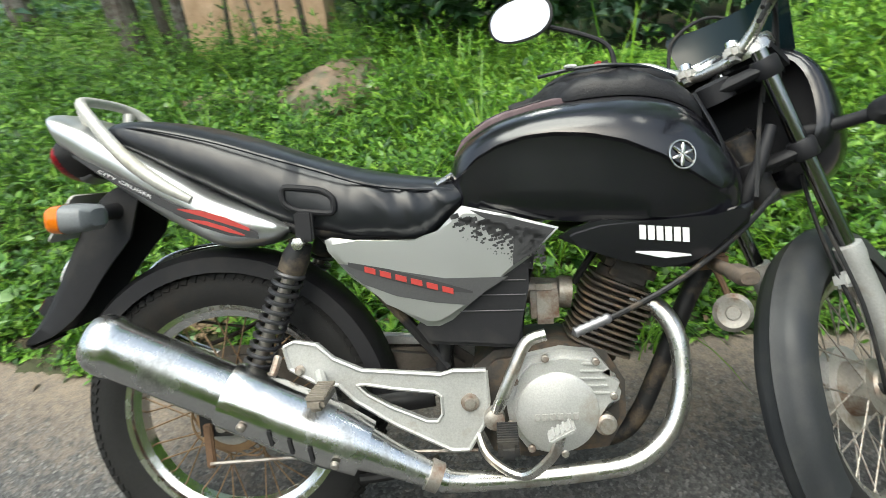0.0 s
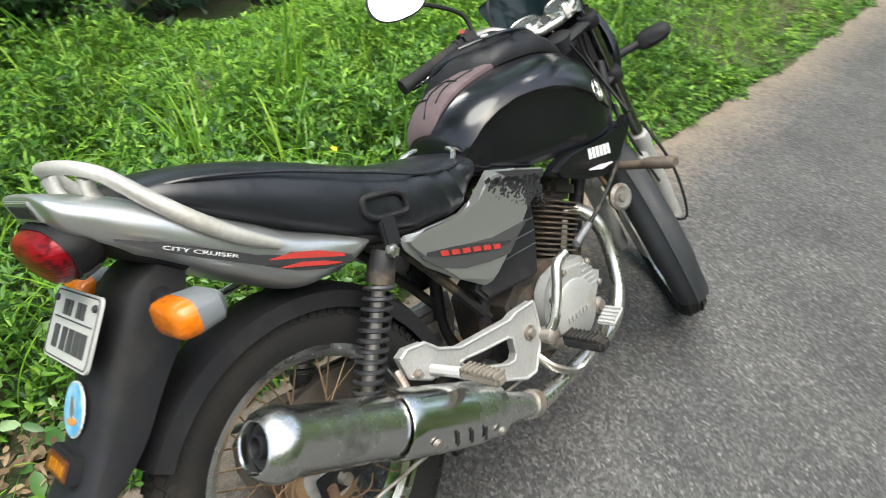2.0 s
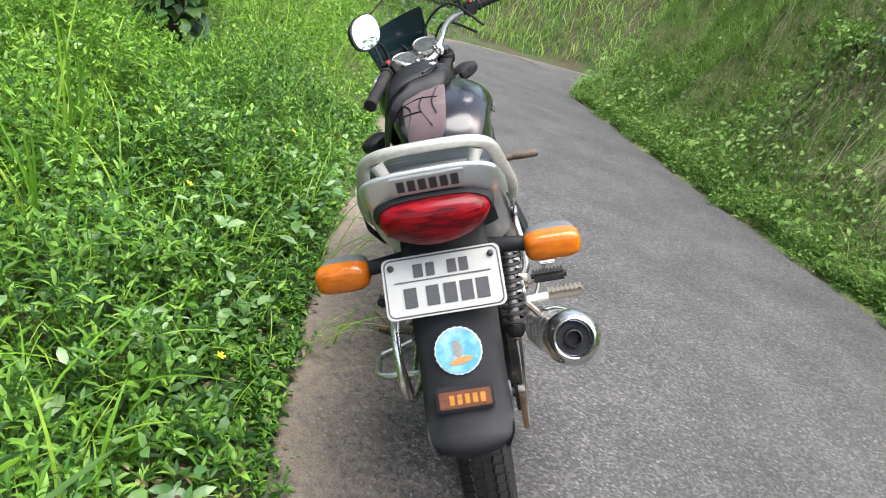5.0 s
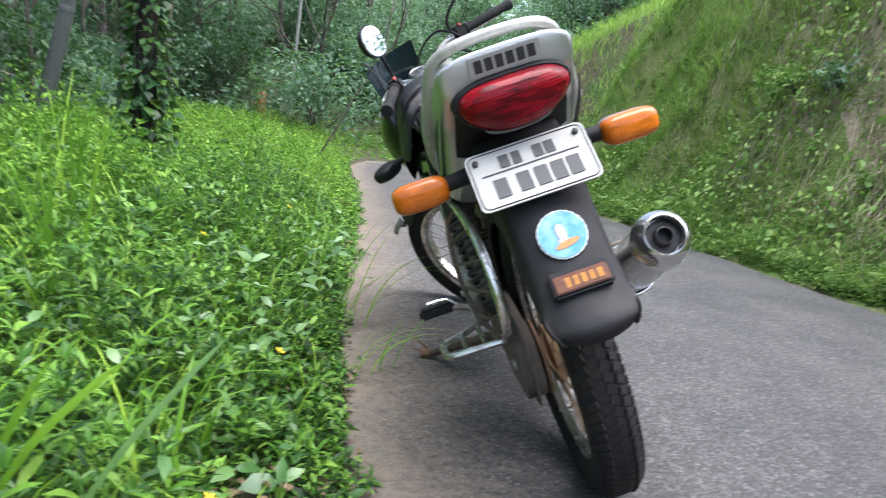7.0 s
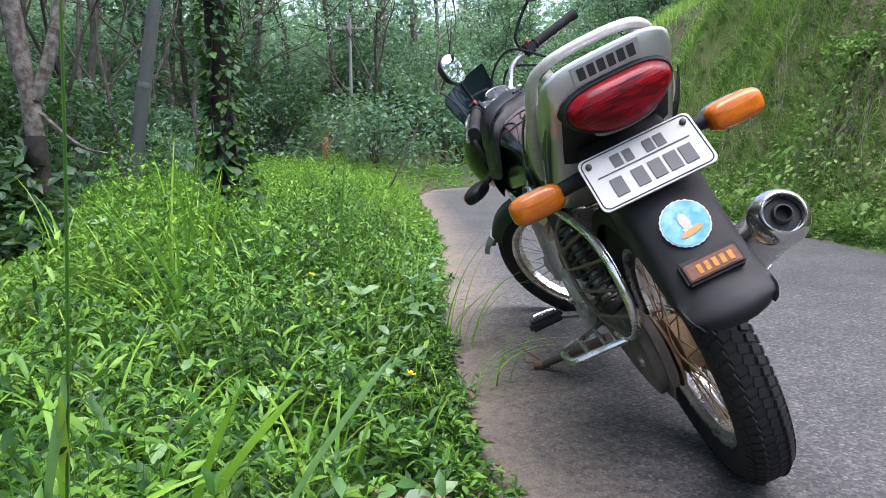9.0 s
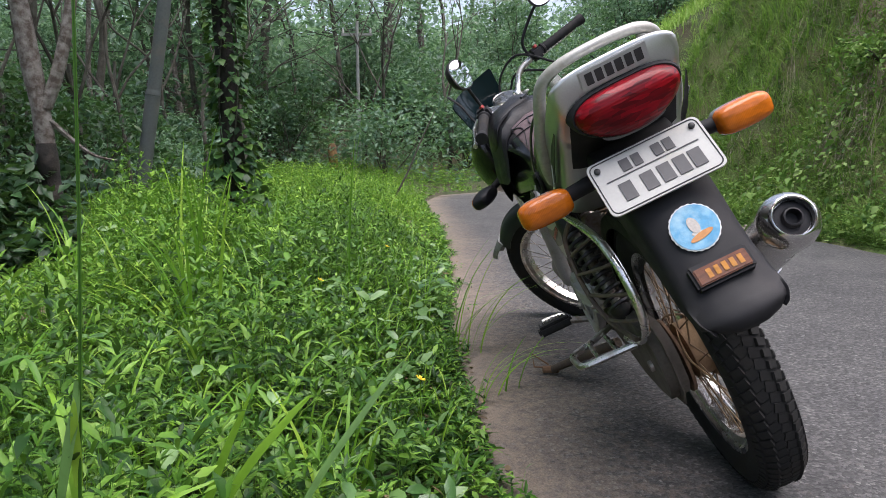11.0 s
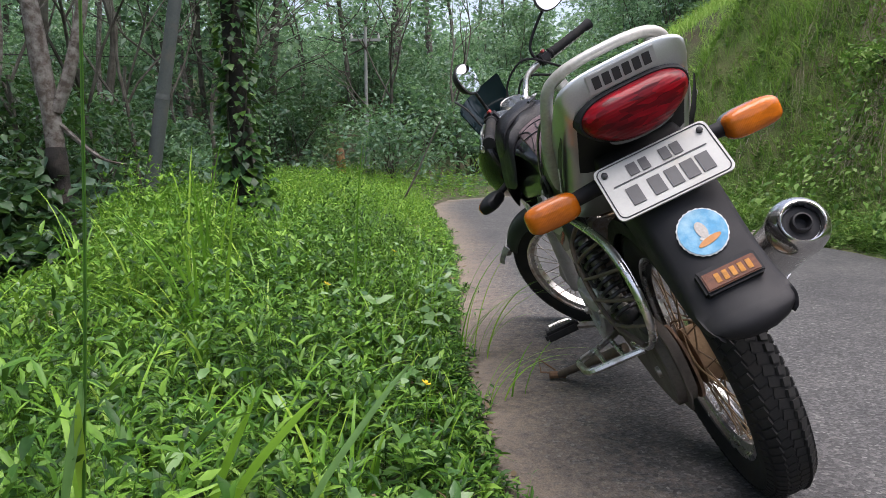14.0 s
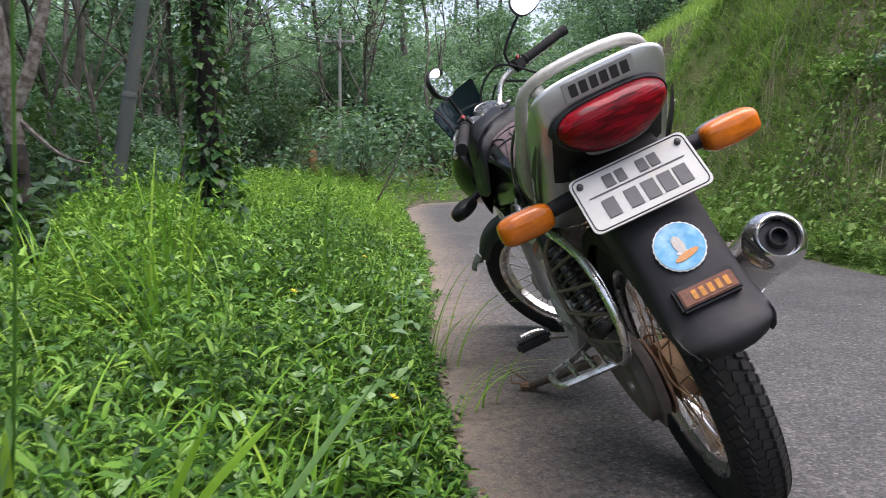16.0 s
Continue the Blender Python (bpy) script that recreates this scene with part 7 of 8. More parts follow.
# the verge further on, in the same lighter leaf that paints it sunlit
p, d = scatter(8500, 3.2, 11.5, -0.5, 6.5, rng, "left", 0.0, 5.5)
stuff("verge_herbs", shoots(p, (0.06 + 0.16 * step(0.05, 0.6, d)) * rng.uniform(0.6, 1.3, len(p)) * (0.7 + 0.6 * patchy(p, 1.3, 1)), rng.uniform(0.04, 0.075, len(p)), 0.42, rng, 3, 0.25, "far"), "sunlit_herb", "low green herbs spreading beside the lane", "weeds")
def clear_of(p, spots):
    """True for places outside the given discs (x, y, radius)."""
    ok = np.ones(len(p), bool)
    for x, y, r in spots:
        ok &= np.hypot(p[:, 0] - x, p[:, 1] - y) > r
    return ok


BARE = ((-0.05, 2.22, 0.42), (-0.62, 2.25, 0.36), (-0.9, 2.32, 0.26), (-0.35, 2.2, 0.3))
p, d = scatter(7600, -4.0, 4.0, 1.2, 6.0, rng, "left", 1.2, 4.6)
p = p[clear_of(p, BARE)]
stuff("open_ground_herbs", shoots(p, rng.uniform(0.05, 0.17, len(p)) * (0.6 + 0.8 * patchy(p, 1.1, 2)), rng.uniform(0.04, 0.08, len(p)), 0.42, rng, 3, 0.25, "far"), "bank_leaf", "ankle-high green undergrowth", "weeds")
p, d = scatter(11000, -4.0, 4.0, 1.2, 4.2, rng, "left", 1.0, 3.4)
p = p[clear_of(p, BARE)]
stuff("lawn_grass", blades(p, rng.uniform(0, 6.28, len(p)), rng.uniform(0.08, 0.24, len(p)), rng.uniform(0.3, 1.2, len(p)), rng.uniform(0.004, 0.009, len(p)), rng, 3), "lawn", "light green grass on the open ground", "grass")
p, d = scatter(2600, -6, 12, 0.5, 6.5, rng, "left", 0.4, 5.5)
stuff("tall_grass", blades(p, rng.uniform(0, 6.28, len(p)), rng.uniform(0.25, 0.55, len(p)), rng.uniform(0.3, 1.0, len(p)), rng.uniform(0.006, 0.012, len(p)), rng, 6), "grass", "tufts of taller arching grass", "grass")
# fallen leaves and straw at the road's edge
p, d = scatter(1500, -2, 6, 0.3, 1.4, rng, "left", 0.0, 0.32)
p = np.concatenate([p, p[:260] * 1.0])
p[-260:, 1] -= rng.uniform(0.02, 0.16, 260)
p[:, 2] = np.where(sides(p[:, 0], p[:, 1])[2], -0.004, p[:, 2] + 0.012)
q_ = np.stack([rng.normal(-0.27, 0.08, 80), rng.normal(0.80, 0.08, 80), rng.uniform(0.03, 0.09, 80)], 1)
p = np.concatenate([p, q_])
n = len(p)
stuff("fallen_leaves", leaves(p, rng.uniform(0, 6.28, n), rng.normal(0, 0.25, n), rng.uniform(0.015, 0.042, n), rng.uniform(0.008, 0.02, n), rng.normal(0, 0.5, n), True), "dead_leaf", "dry brown fallen leaves", "leaves")

n = 30
p = np.stack([rng.normal(-0.26, 0.05, n), rng.normal(0.785, 0.045, n), rng.uniform(0.01, 0.06, n)], 1)
stuff("leaf_litter", leaves(p, rng.uniform(0, 6.28, n), rng.normal(0.1, 0.35, n), rng.uniform(0.03, 0.062, n), rng.uniform(0.014, 0.03, n), rng.normal(0, 0.8, n), True), "litter", "curled pale brown leaf litter at the verge", "leaves")

# the verge and the bank further back
p, d = scatter(4200, -9.0, -1.7, 0.5, 7.0, rng, "left", 0.0, 4.5)
stuff("verge_weeds", shoots(p, rng.uniform(0.08, 0.25, len(p)), rng.uniform(0.07, 0.13, len(p)), 0.42, rng, 3, 0.5, "far"), "herb", "low green weeds on the verge", "weeds")
p, d = scatter(9000, -11, 0.2, -6.5, -1.6, rng, "right", 0.0, 4.0)
stuff("bank_weeds", shoots(p, rng.uniform(0.08, 0.25, len(p)), rng.uniform(0.08, 0.14, len(p)), 0.42, rng, 3, 0.8, "far"), "bank_leaf", "green weeds on the earth bank", "weeds")

# the bank across the lane
p, d = scatter(15000, -1, 9.5, -4.6, -1.7, rng, "right", 0.0, 1.1)
stuff("bank_herbs", shoots(p, rng.uniform(0.05, 0.20, len(p)), rng.uniform(0.035, 0.07, len(p)), 0.48, rng, 3, 0.8, "far"), "bank_leaf", "green weeds covering the foot of the bank", "weeds")


def draped(n, x0, x1, near, far, size, lift, seed, k, low):
    """Leaves of runners that cover the slope in patches and hang outward."""
    g = np.random.default_rng(seed)
    p, d = scatter(n, x0, x1, -7, -1.7, g, "right", near, far)
    keep = patchy(p, 2.6, k) + 0.25 * wob(p[:, 0], p[:, 1], 6.3, k) + g.normal(0, 0.12, len(p)) > low + 0.9 * step(4.2, 5.6, p[:, 0]) * step(0.3, 0.8, d)
    p = p[keep]
    h = 0.05
    g_x, g_y = height(p[:, 0] + h, p[:, 1]) - height(p[:, 0] - h, p[:, 1]), height(p[:, 0], p[:, 1] + h) - height(p[:, 0], p[:, 1] - h)
    ln = np.sqrt(g_x ** 2 + g_y ** 2 + (2 * h) ** 2)
    out = np.stack([-g_x / ln, -g_y / ln, 2 * h / ln], 1)
    m = len(p)
    p = p + out * (lift * g.uniform(0.1, 1, m) ** 0.7)[:, None]
    le = size * g.uniform(0.5, 1.3, m)
    return leaves(p, np.arctan2(-g_y, -g_x) + g.normal(0, 0.9, m), g.normal(-0.45, 0.45, m), le, le * g.uniform(0.4, 0.8, m), g.normal(0, 0.5, m))


stuff("bank_creeper", draped(46000, 0.0, 9.0, 0.05, 2.4, 0.050, 0.17, 61, 3, 0.24), "bank_leaf", "green creeper leaves draped over the bank", "creeper")
stuff("broad_creeper", draped(15000, 0.0, 8.5, 0.2, 2.0, 0.072, 0.24, 62, 8, 0.50), "bank_leaf", "broad creeper leaves hanging on the bank", "creeper")
p, d = scatter(21000, 0.0, 5.6, -4.6, -2.2, rng, "right", 0.45, 2.0)
keep = (rng.uniform(0, 1, len(p)) < 0.1 + 0.75 * (patchy(p, 1.9, 5) > 0.45)) & (p[:, 0] < 4.6 + rng.normal(0, 0.8, len(p)))
p = p[keep]
stuff("dead_vines", strands(p, rng.uniform(0.2, 0.7, len(p)), rng.uniform(0.003, 0.009, len(p)), rng.uniform(0.02, 0.17, len(p)), rng), "dead_vine", "tangled grey-brown dead vines hanging down the bank", "vines")
p, d = scatter(42000, 0, 9.5, -6, -1.8, rng, "right", 0.05, 3.0)
keep = (p[:, 0] > 3.6) | (rng.uniform(0, 1, len(p)) < 0.6)
p, d = p[keep], d[keep]
dry = (d + rng.normal(0, 0.3, len(d)) > 0.75) & (p[:, 0] + rng.normal(0, 0.7, len(d)) < 4.0) & (rng.uniform(0, 1, len(d)) < 0.55)
out_yaw = np.where(p[:, 0] < 7, 1.57, 0.4) + rng.normal(0, 0.7, len(p))
k = dry.sum()
stuff("dry_bank_grass", blades(p[dry], out_yaw[dry], rng.uniform(0.15, 0.5, k), rng.uniform(0.8, 1.8, k), rng.uniform(0.004, 0.010, k), rng, 3), "dry_grass", "dry straw-coloured grass hanging down the bank", "grass")
k = len(p) - k
stuff("bank_grass", blades(p[~dry], out_yaw[~dry], rng.uniform(0.10, 0.34, k), rng.uniform(0.5, 1.4, k), rng.uniform(0.005, 0.011, k), rng, 3), "crest", "green grass on the bank", "grass")
p, d = scatter(9000, 4.0, 8.6, -5.0, -2.0, rng, "right", 0.5, 2.6)
stuff("slope_grass", blades(p, rng.uniform(0, 6.28, len(p)), rng.uniform(0.15, 0.4, len(p)), rng.uniform(0.4, 1.2, len(p)), rng.uniform(0.006, 0.013, len(p)), rng, 4), "crest", "light green grass on the end of the bank", "grass")
p, d = scatter(15000, 10.4, 14.5, -9.0, -0.6, rng, "left", 0.1, 9.0)
stuff("outer_bank_grass", blades(p, rng.uniform(0, 6.28, len(p)), rng.uniform(0.15, 0.45, len(p)), rng.uniform(0.4, 1.2, len(p)), rng.uniform(0.01, 0.02, len(p)), rng, 3), "crest", "light green grass on the bank across the bend", "grass")
p, d = scatter(13000, -2, 12, -9, -3.0, rng, "right", 1.0, 6)
stuff("crest_grass", blades(p, rng.uniform(0, 6.28, len(p)), rng.uniform(0.2, 0.5, len(p)), rng.uniform(0.3, 1.0, len(p)), rng.uniform(0.008, 0.016, len(p)), rng), "crest", "light green grass on the crest of the bank", "grass")

# ---- trees ----


def limb_path(a, b, rnd, sag=0.1, n=4):
    a, b = Vector(a), Vector(b)
    L_ = (b - a).length
    return [a.lerp(b, i / n) + (V(rnd.uniform(-1, 1), rnd.uniform(-1, 1), rnd.uniform(-0.5, 0.5)) * L_ * sag * math.sin(math.pi * i / n) if 0 < i < n else V(0, 0, 0)) for i in range(n + 1)]


def clump(c, r, n, size, rng, flat=0.7):
    """A ragged cloud of leaves round c, thin toward its rim."""
    v = rng.normal(0, 1, (n, 3))
    v /= np.linalg.norm(v, axis=1)[:, None]
    p = np.array(c) + v * (r * rng.uniform(0.25, 1.0, n) ** 0.6)[:, None] * np.array([1, 1, flat])
    ln = size * rng.uniform(0.6, 1.3, n)
    return leaves(p, rng.uniform(0, 6.28, n), rng.normal(-0.25, 0.5, n), ln, ln * 0.5, rng.normal(0, 0.5, n), "far")


def tree(x, y, tall, r, seed, mat="bark", crown=(0.5, 1.0), clumps=16, leaf=0.12, per=90, spread=1.4, lean=(0, 0), label="slender forest tree with a ragged crown", leafmat="forest_leaf"):
    rnd, g = random.Random(seed), np.random.default_rng(seed)
    z0 = float(height(np.array([x]), np.array([y]))[0]) - 0.05
    t = tagged(new("tree"), label, "tree", "woodland trees")
    t.matrix_world = Matrix.Translation((x, y, z0))
    top = V(lean[0], lean[1], tall)
    path = limb_path((0, 0, 0), top, rnd, 0.03, 5)
    bm = B()
    tube(bm, path, [r * q for q in (1.35, 1.0, 0.85, 0.7, 0.5, 0.25)], 8, 3)
    parts = []
    for k in range(clumps):
        u = crown[0] + (crown[1] - crown[0]) * (k + rnd.random()) / clumps
        a = Vector(path[min(5, int(u * 5))]).lerp(Vector(path[min(5, int(u * 5) + 1)]), u * 5 - int(u * 5)) if u < 1 else Vector(path[5])
        q = k * 2.4 + rnd.uniform(-0.4, 0.4)
        le = spread * rnd.uniform(0.45, 1.0) * (1.15 - 0.6 * abs(u - (crown[0] + crown[1]) / 2) / (crown[1] - crown[0]))
        b = a + V(math.cos(q) * le, math.sin(q) * le, le * rnd.uniform(-0.05, 0.55))
        tube(bm, limb_path(a, b, rnd, 0.12, 3), [r * 0.32, r * 0.22, r * 0.14, r * 0.06], 5, 2)
        parts.append(clump(b, le * rnd.uniform(0.45, 0.75) + 0.15, per, leaf, g))
        parts.append(clump(a.lerp(b, 0.6), le * 0.4 + 0.1, per // 3, leaf, g))
    part("trunk", bm, mat, t)
    vf = merge(*parts)
    o = new("crown", grid_mesh("crown", vf[0], vf[1], leafmat))
    o.parent = t
    return t


def bush(x, y, w, tall, seed, n=900, leaf=0.09, mat="forest_leaf", label="dense green bush in the undergrowth"):
    g, rnd = np.random.default_rng(seed), random.Random(seed)
    z0 = float(height(np.array([x]), np.array([y]))[0]) - 0.05
    b = tagged(new("bush"), label, "bush", "undergrowth bushes")
    b.matrix_world = Matrix.Translation((x, y, z0))
    bm, cl = B(), []
    for k in range(7):
        q = k * 2.4 + rnd.random()
        e = V(math.cos(q) * w * rnd.uniform(0.3, 0.9), math.sin(q) * w * rnd.uniform(0.3, 0.9), tall * rnd.uniform(0.35, 0.95))
        tube(bm, limb_path((0, 0, 0), e, rnd, 0.15, 3), [0.018, 0.012, 0.008, 0.003], 5, 2)
        cl.append(clump(e, w * rnd.uniform(0.4, 0.6), n // 8, leaf, g, 0.85))
    cl.append(clump((0, 0, tall * 0.4), w * 0.7, n // 8, leaf, g, 0.7))
    part("stem", bm, "bark", b)
    vf = merge(*cl)
    o = new("foliage", grid_mesh("foliage", vf[0], vf[1], mat))
    o.parent = b
    return b


# forked tree with a burnt foot
rnd = random.Random(8)
z0 = 0.255
burnt = tagged(new("forked_tree"), "forked lichen-spotted tree with a charred, splintered foot", "tree")
burnt.matrix_world = Matrix.Translation((3.14, 2.99, z0 - 0.05))
part("charred_foot", tube(B(), [(0.0, 0.0, -0.45), (0.0, 0.0, -0.1), (0.012, -0.005, 0.06), (-0.008, 0.0, 0.2), (0.01, 0.008, 0.34), (-0.004, 0.012, 0.45), (0, 0.015, 0.56)], [0.09, 0.07, 0.058, 0.064, 0.054, 0.064, 0.056], 12), "bark_burnt", burnt, "charred black foot of the trunk")
part("splintered_wood", tube(B(), [(-0.05, -0.03, -0.16), (-0.062, -0.04, -0.04), (-0.05, -0.03, 0.06), (-0.045, -0.02, 0.14)], [0.025, 0.045, 0.03, 0.008], 9), "bark_raw", burnt, "raw orange splintered wood")
bm = B()
tube(bm, [(0, 0.015, 0.52), (0.006, 0.022, 0.66), (0.0, 0.03, 0.8), (0, 0.06, 1.05), (-0.02, 0.12, 1.6), (-0.1, 0.35, 2.6), (-0.1, 0.5, 4.2), (0.1, 0.7, 6.0)], [0.052, 0.056, 0.052, 0.058, 0.048, 0.042, 0.034, 0.02], 12)
tube(bm, [(0, 0.0, 0.78), (0.03, -0.10, 1.05), (0.1, -0.2, 1.6), (0.15, -0.3, 2.6), (0.2, -0.6, 4.5)], [0.042, 0.038, 0.034, 0.03, 0.015], 10)
tube(bm, [(0.0, -0.02, 0.7), (0.1, -0.2, 0.5), (0.15, -0.35, 0.45)], [0.02, 0.012, 0.006], 6)
part("trunk", bm, "bark_lichen", burnt, "pale lichen-spotted fork")
g = np.random.default_rng(5)
# leaf mass thickened overhead, out of view, to shade the ground below
cl = [clump((rnd.uniform(-1.3, 1.5), rnd.uniform(-0.7, 2.0), rnd.uniform(2.3, 6.2)), 0.7, 130, 0.11, g) for k in range(26)]
vf = merge(*cl)
o = new("crown", grid_mesh("crown", vf[0], vf[1], "forest_leaf"))
o.parent = burnt

# leaning utility pole
z0 = float(height(np.array([4.77]), np.array([3.12]))[0])
pole = tagged(new("utility_pole"), "grey tubular steel utility pole leaning slightly", "pole")
pole.matrix_world = Matrix.Translation((4.77, 3.12, z0 - 0.1))
pd = V(0.05, -0.176, 1.0).normalized()
part("pole_lower", tube(B(), [V(0, 0, 0), pd * 1.28], 0.060, 20, smooth=False), "pole_paint", pole)
part("pole_collar", lathe(B(), [(1.26, 0.05), (1.27, 0.0625), (1.295, 0.0625), (1.33, 0.05)], (0, 0, 0), pd, 20), "pole_paint", pole)
part("pole_upper", tube(B(), [pd * 1.3, pd * 6.5], [0.055, 0.047], 20, smooth=False), "pole_paint", pole)

# trunk wrapped in a climber
z0 = float(height(np.array([3.7]), np.array([1.99]))[0])
vine = tagged(new("vine_covered_tree"), "dark straight trunk wrapped in a leafy climber", "tree")
vine.matrix_world = Matrix.Translation((3.7, 1.99, z0 - 0.05))
part("trunk", tube(B(), [(0, 0, 0), (0, 0.005, 0.6), (0, 0.03, 1.3), (0, 0.05, 2.6), (0.02, 0.1, 6)], [0.085, 0.07, 0.066, 0.06, 0.04], 12), "bark_burnt", vine, "dark bark")
g = np.random.default_rng(21)
n = 1700
zz_ = g.uniform(0.02, 3.2, n) ** 1.0
qq = g.uniform(0, 6.28, n)
rr6 = 0.075 + g.uniform(0, 0.07, n) + 0.16 * np.exp(-zz_ / 0.3) * g.uniform(0, 1.5, n)
pv = np.stack([np.cos(qq) * rr6, np.sin(qq) * rr6 + 0.015 * zz_, zz_], 1)
ln = g.uniform(0.045, 0.085, n)
ln[zz_ < 0.7] *= 1.45
vf = leaves(pv, qq + g.normal(0, 0.5, n), g.normal(-0.5, 0.4, n), ln, ln * 0.75, g.normal(0, 0.3, n))
o = new("climber", grid_mesh("climber", vf[0], vf[1], "vine_leaf"))
o.parent = vine
tagged(o, "heart-shaped green climber leaves", kind="stuff")
for k in range(3):
    part("vine_stem", tube(B(), [(0.075 * math.cos(k * 2 + h * 2.2), 0.075 * math.sin(k * 2 + h * 2.2) + 0.015 * h, h) for h in np.linspace(0, 3.0, 22)], 0.006, 5), "bark", vine)



def sapling(x, y, tall, r, seed, label="thin bare sapling with forking branches"):
    """A dark slim stem that forks twice, with a few leaves at the twig ends."""
    rnd_, g_ = random.Random(seed), np.random.default_rng(seed)
    t = tagged(new("sapling"), label, "sapling", "thin stems")
    t.matrix_world = Matrix.Translation((x, y, float(height(np.array([x]), np.array([y]))[0]) - 0.05))
    tips, limbs = [], []

    def grow(a, d, ln, rad, depth):
        b = a + d * ln
        path = limb_path(a, b, rnd_, 0.05, 3)
        limbs.append(tube(B(), path, [rad, rad * 0.85, rad * 0.75, rad * 0.6], 6, 2))
        if depth == 0:
            tips.append(b)
            return
        for k in range(2 if depth < 3 else 3):
            q = rnd_.uniform(0, 6.28)
            e = (d + V(math.cos(q), math.sin(q), rnd_.uniform(-0.3, 0.5)) * rnd_.uniform(0.35, 0.9)).normalized()
            grow(path[2].lerp(b, rnd_.random()), e, ln * rnd_.uniform(0.55, 0.85), rad * 0.55, depth - 1)

    grow(V(0, 0, 0), V(rnd_.uniform(-0.12, 0.12), rnd_.uniform(-0.12, 0.12), 1).normalized(), tall * 0.42, r, 3)
    for k, bm in enumerate(limbs):
        part("branch" if k else "trunk", bm, "bark", t)
    # twig leaves wear the lighter colour in place of sunlight
    vf = merge(*[clump(c, 0.22, 16, 0.085, g_) for c in tips])
    o = new("foliage", grid_mesh("foliage", vf[0], vf[1], "haze_lit_leaf"))
    o.parent = t
    return t


for k, (x, y, tall, r) in enumerate(((5.4, 3.68, 3.6, 0.035), (6.8, 3.99, 3.8, 0.03), (4.6, 3.95, 3.2, 0.03), (7.2, 3.2, 3.6, 0.03), (9.0, 3.1, 4.0, 0.035), (12.0, 3.8, 4.6, 0.04), (12.5, 1.05, 4.6, 0.04), (11.8, 1.45, 3.4, 0.03), (14.0, 2.9, 5.2, 0.045), (13.0, -0.2, 4.4, 0.04), (11.0, 3.9, 4.2, 0.03), (10.4, 4.6, 4.4, 0.04))):
    sapling(x, y, tall, r, 1500 + k)

# bare stem by the bend and a reddish stump
for (x, y, tall, r, lx, ly) in ((6.9, 0.95, 1.1, 0.012, 0.1, -0.55), (5.6, 3.4, 2.6, 0.02, 0.2, 0.3)):
    z0 = float(height(np.array([x]), np.array([y]))[0])
    o = part("thin_stem", tube(B(), limb_path((0, 0, 0), (lx, ly, tall), rnd, 0.02, 5), [r * 1.2, r, r, r * 0.8, r * 0.7, r * 0.4], 8), "bark", None)
    o.matrix_world = Matrix.Translation((x, y, z0 - 0.05))
    tagged(o, "thin bare grey stem beside the lane", "sapling", "thin stems")
z0 = float(height(np.array([11.58]), np.array([2.02]))[0])
stump = part("stump", tube(B(), [(0, 0, -0.05), (0, 0, 0.3), (0.02, 0.02, 0.62), (0.03, 0.05, 0.7)], [0.11, 0.085, 0.08, 0.03], 10), "bark_raw")
stump.matrix_world = Matrix.Translation((11.58, 2.02, z0 - 0.12))
tagged(stump, "reddish broken tree stump", "stump")

# woodland beyond the bend and along the open side
rnd = random.Random(42)
for k in range(54):
    x, y = rnd.uniform(11.5, 34), rnd.uniform(-14, 16)
    if (x < 14 and -3 < y < 1) or (x < 15 and y < -1):
        continue
    tall = rnd.uniform(4.5, 9.5)
    tree(x, y, tall, rnd.uniform(0.05, 0.11), 100 + k, rnd.choice(["bark", "bark", "bark_lichen"]), (rnd.uniform(0.1, 0.34), 1.0), 15, 0.16, 100, rnd.uniform(1.1, 2.1), (rnd.uniform(-0.4, 0.4), rnd.uniform(-0.4, 0.4)), leafmat=rnd.choice(["forest_leaf", "haze_lit_leaf", "haze_lit_leaf"]))
# lighter leaf colour stands in for sunlit crowns on this side
for k in range(24):
    x, y = rnd.uniform(4.5, 13), rnd.uniform(3.6, 14)
    tree(x, y, rnd.uniform(5, 8), rnd.uniform(0.03, 0.08), 300 + k, rnd.choice(["bark", "bark_lichen"]), (rnd.uniform(0.5, 0.7), 1.0), 9, 0.13, 80, rnd.uniform(0.8, 1.4), (rnd.uniform(-0.4, 0.4), rnd.uniform(-0.4, 0.4)), leafmat="haze_lit_leaf")
for k, (x, y, r) in enumerate(((-1.14, 3.9, 0.075), (-1.5, 3.75, 0.05), (-1.75, 4.3, 0.07), (-0.4, 4.2, 0.06), (-2.6, 4.6, 0.08), (0.6, 5.0, 0.07), (1.8, 4.6, 0.06), (-3.8, 4.2, 0.07))):
    tree(x, y, rnd.uniform(4.5, 6), r, 500 + k, "bark_lichen", (0.7, 1.0), 10, 0.12, 60, 1.0)
for k in range(60):
    x, y = rnd.uniform(10.6, 17), rnd.uniform(-8, 12)
    if x < 11.2 and y < 1:
        x += 0.8
    if y < -0.6:
        x += 3.6
    # haze paint on the farther bushes, understory shade painted dark on the nearer
    bush(x, y, rnd.uniform(0.6, 1.2), rnd.uniform(0.8, 2.4), 700 + k, 1250, 0.105, rnd.choice(["forest_leaf", "forest_leaf", "haze_lit_leaf"] if x > 12.8 else ["forest_leaf", "dark_shade_leaf"]))
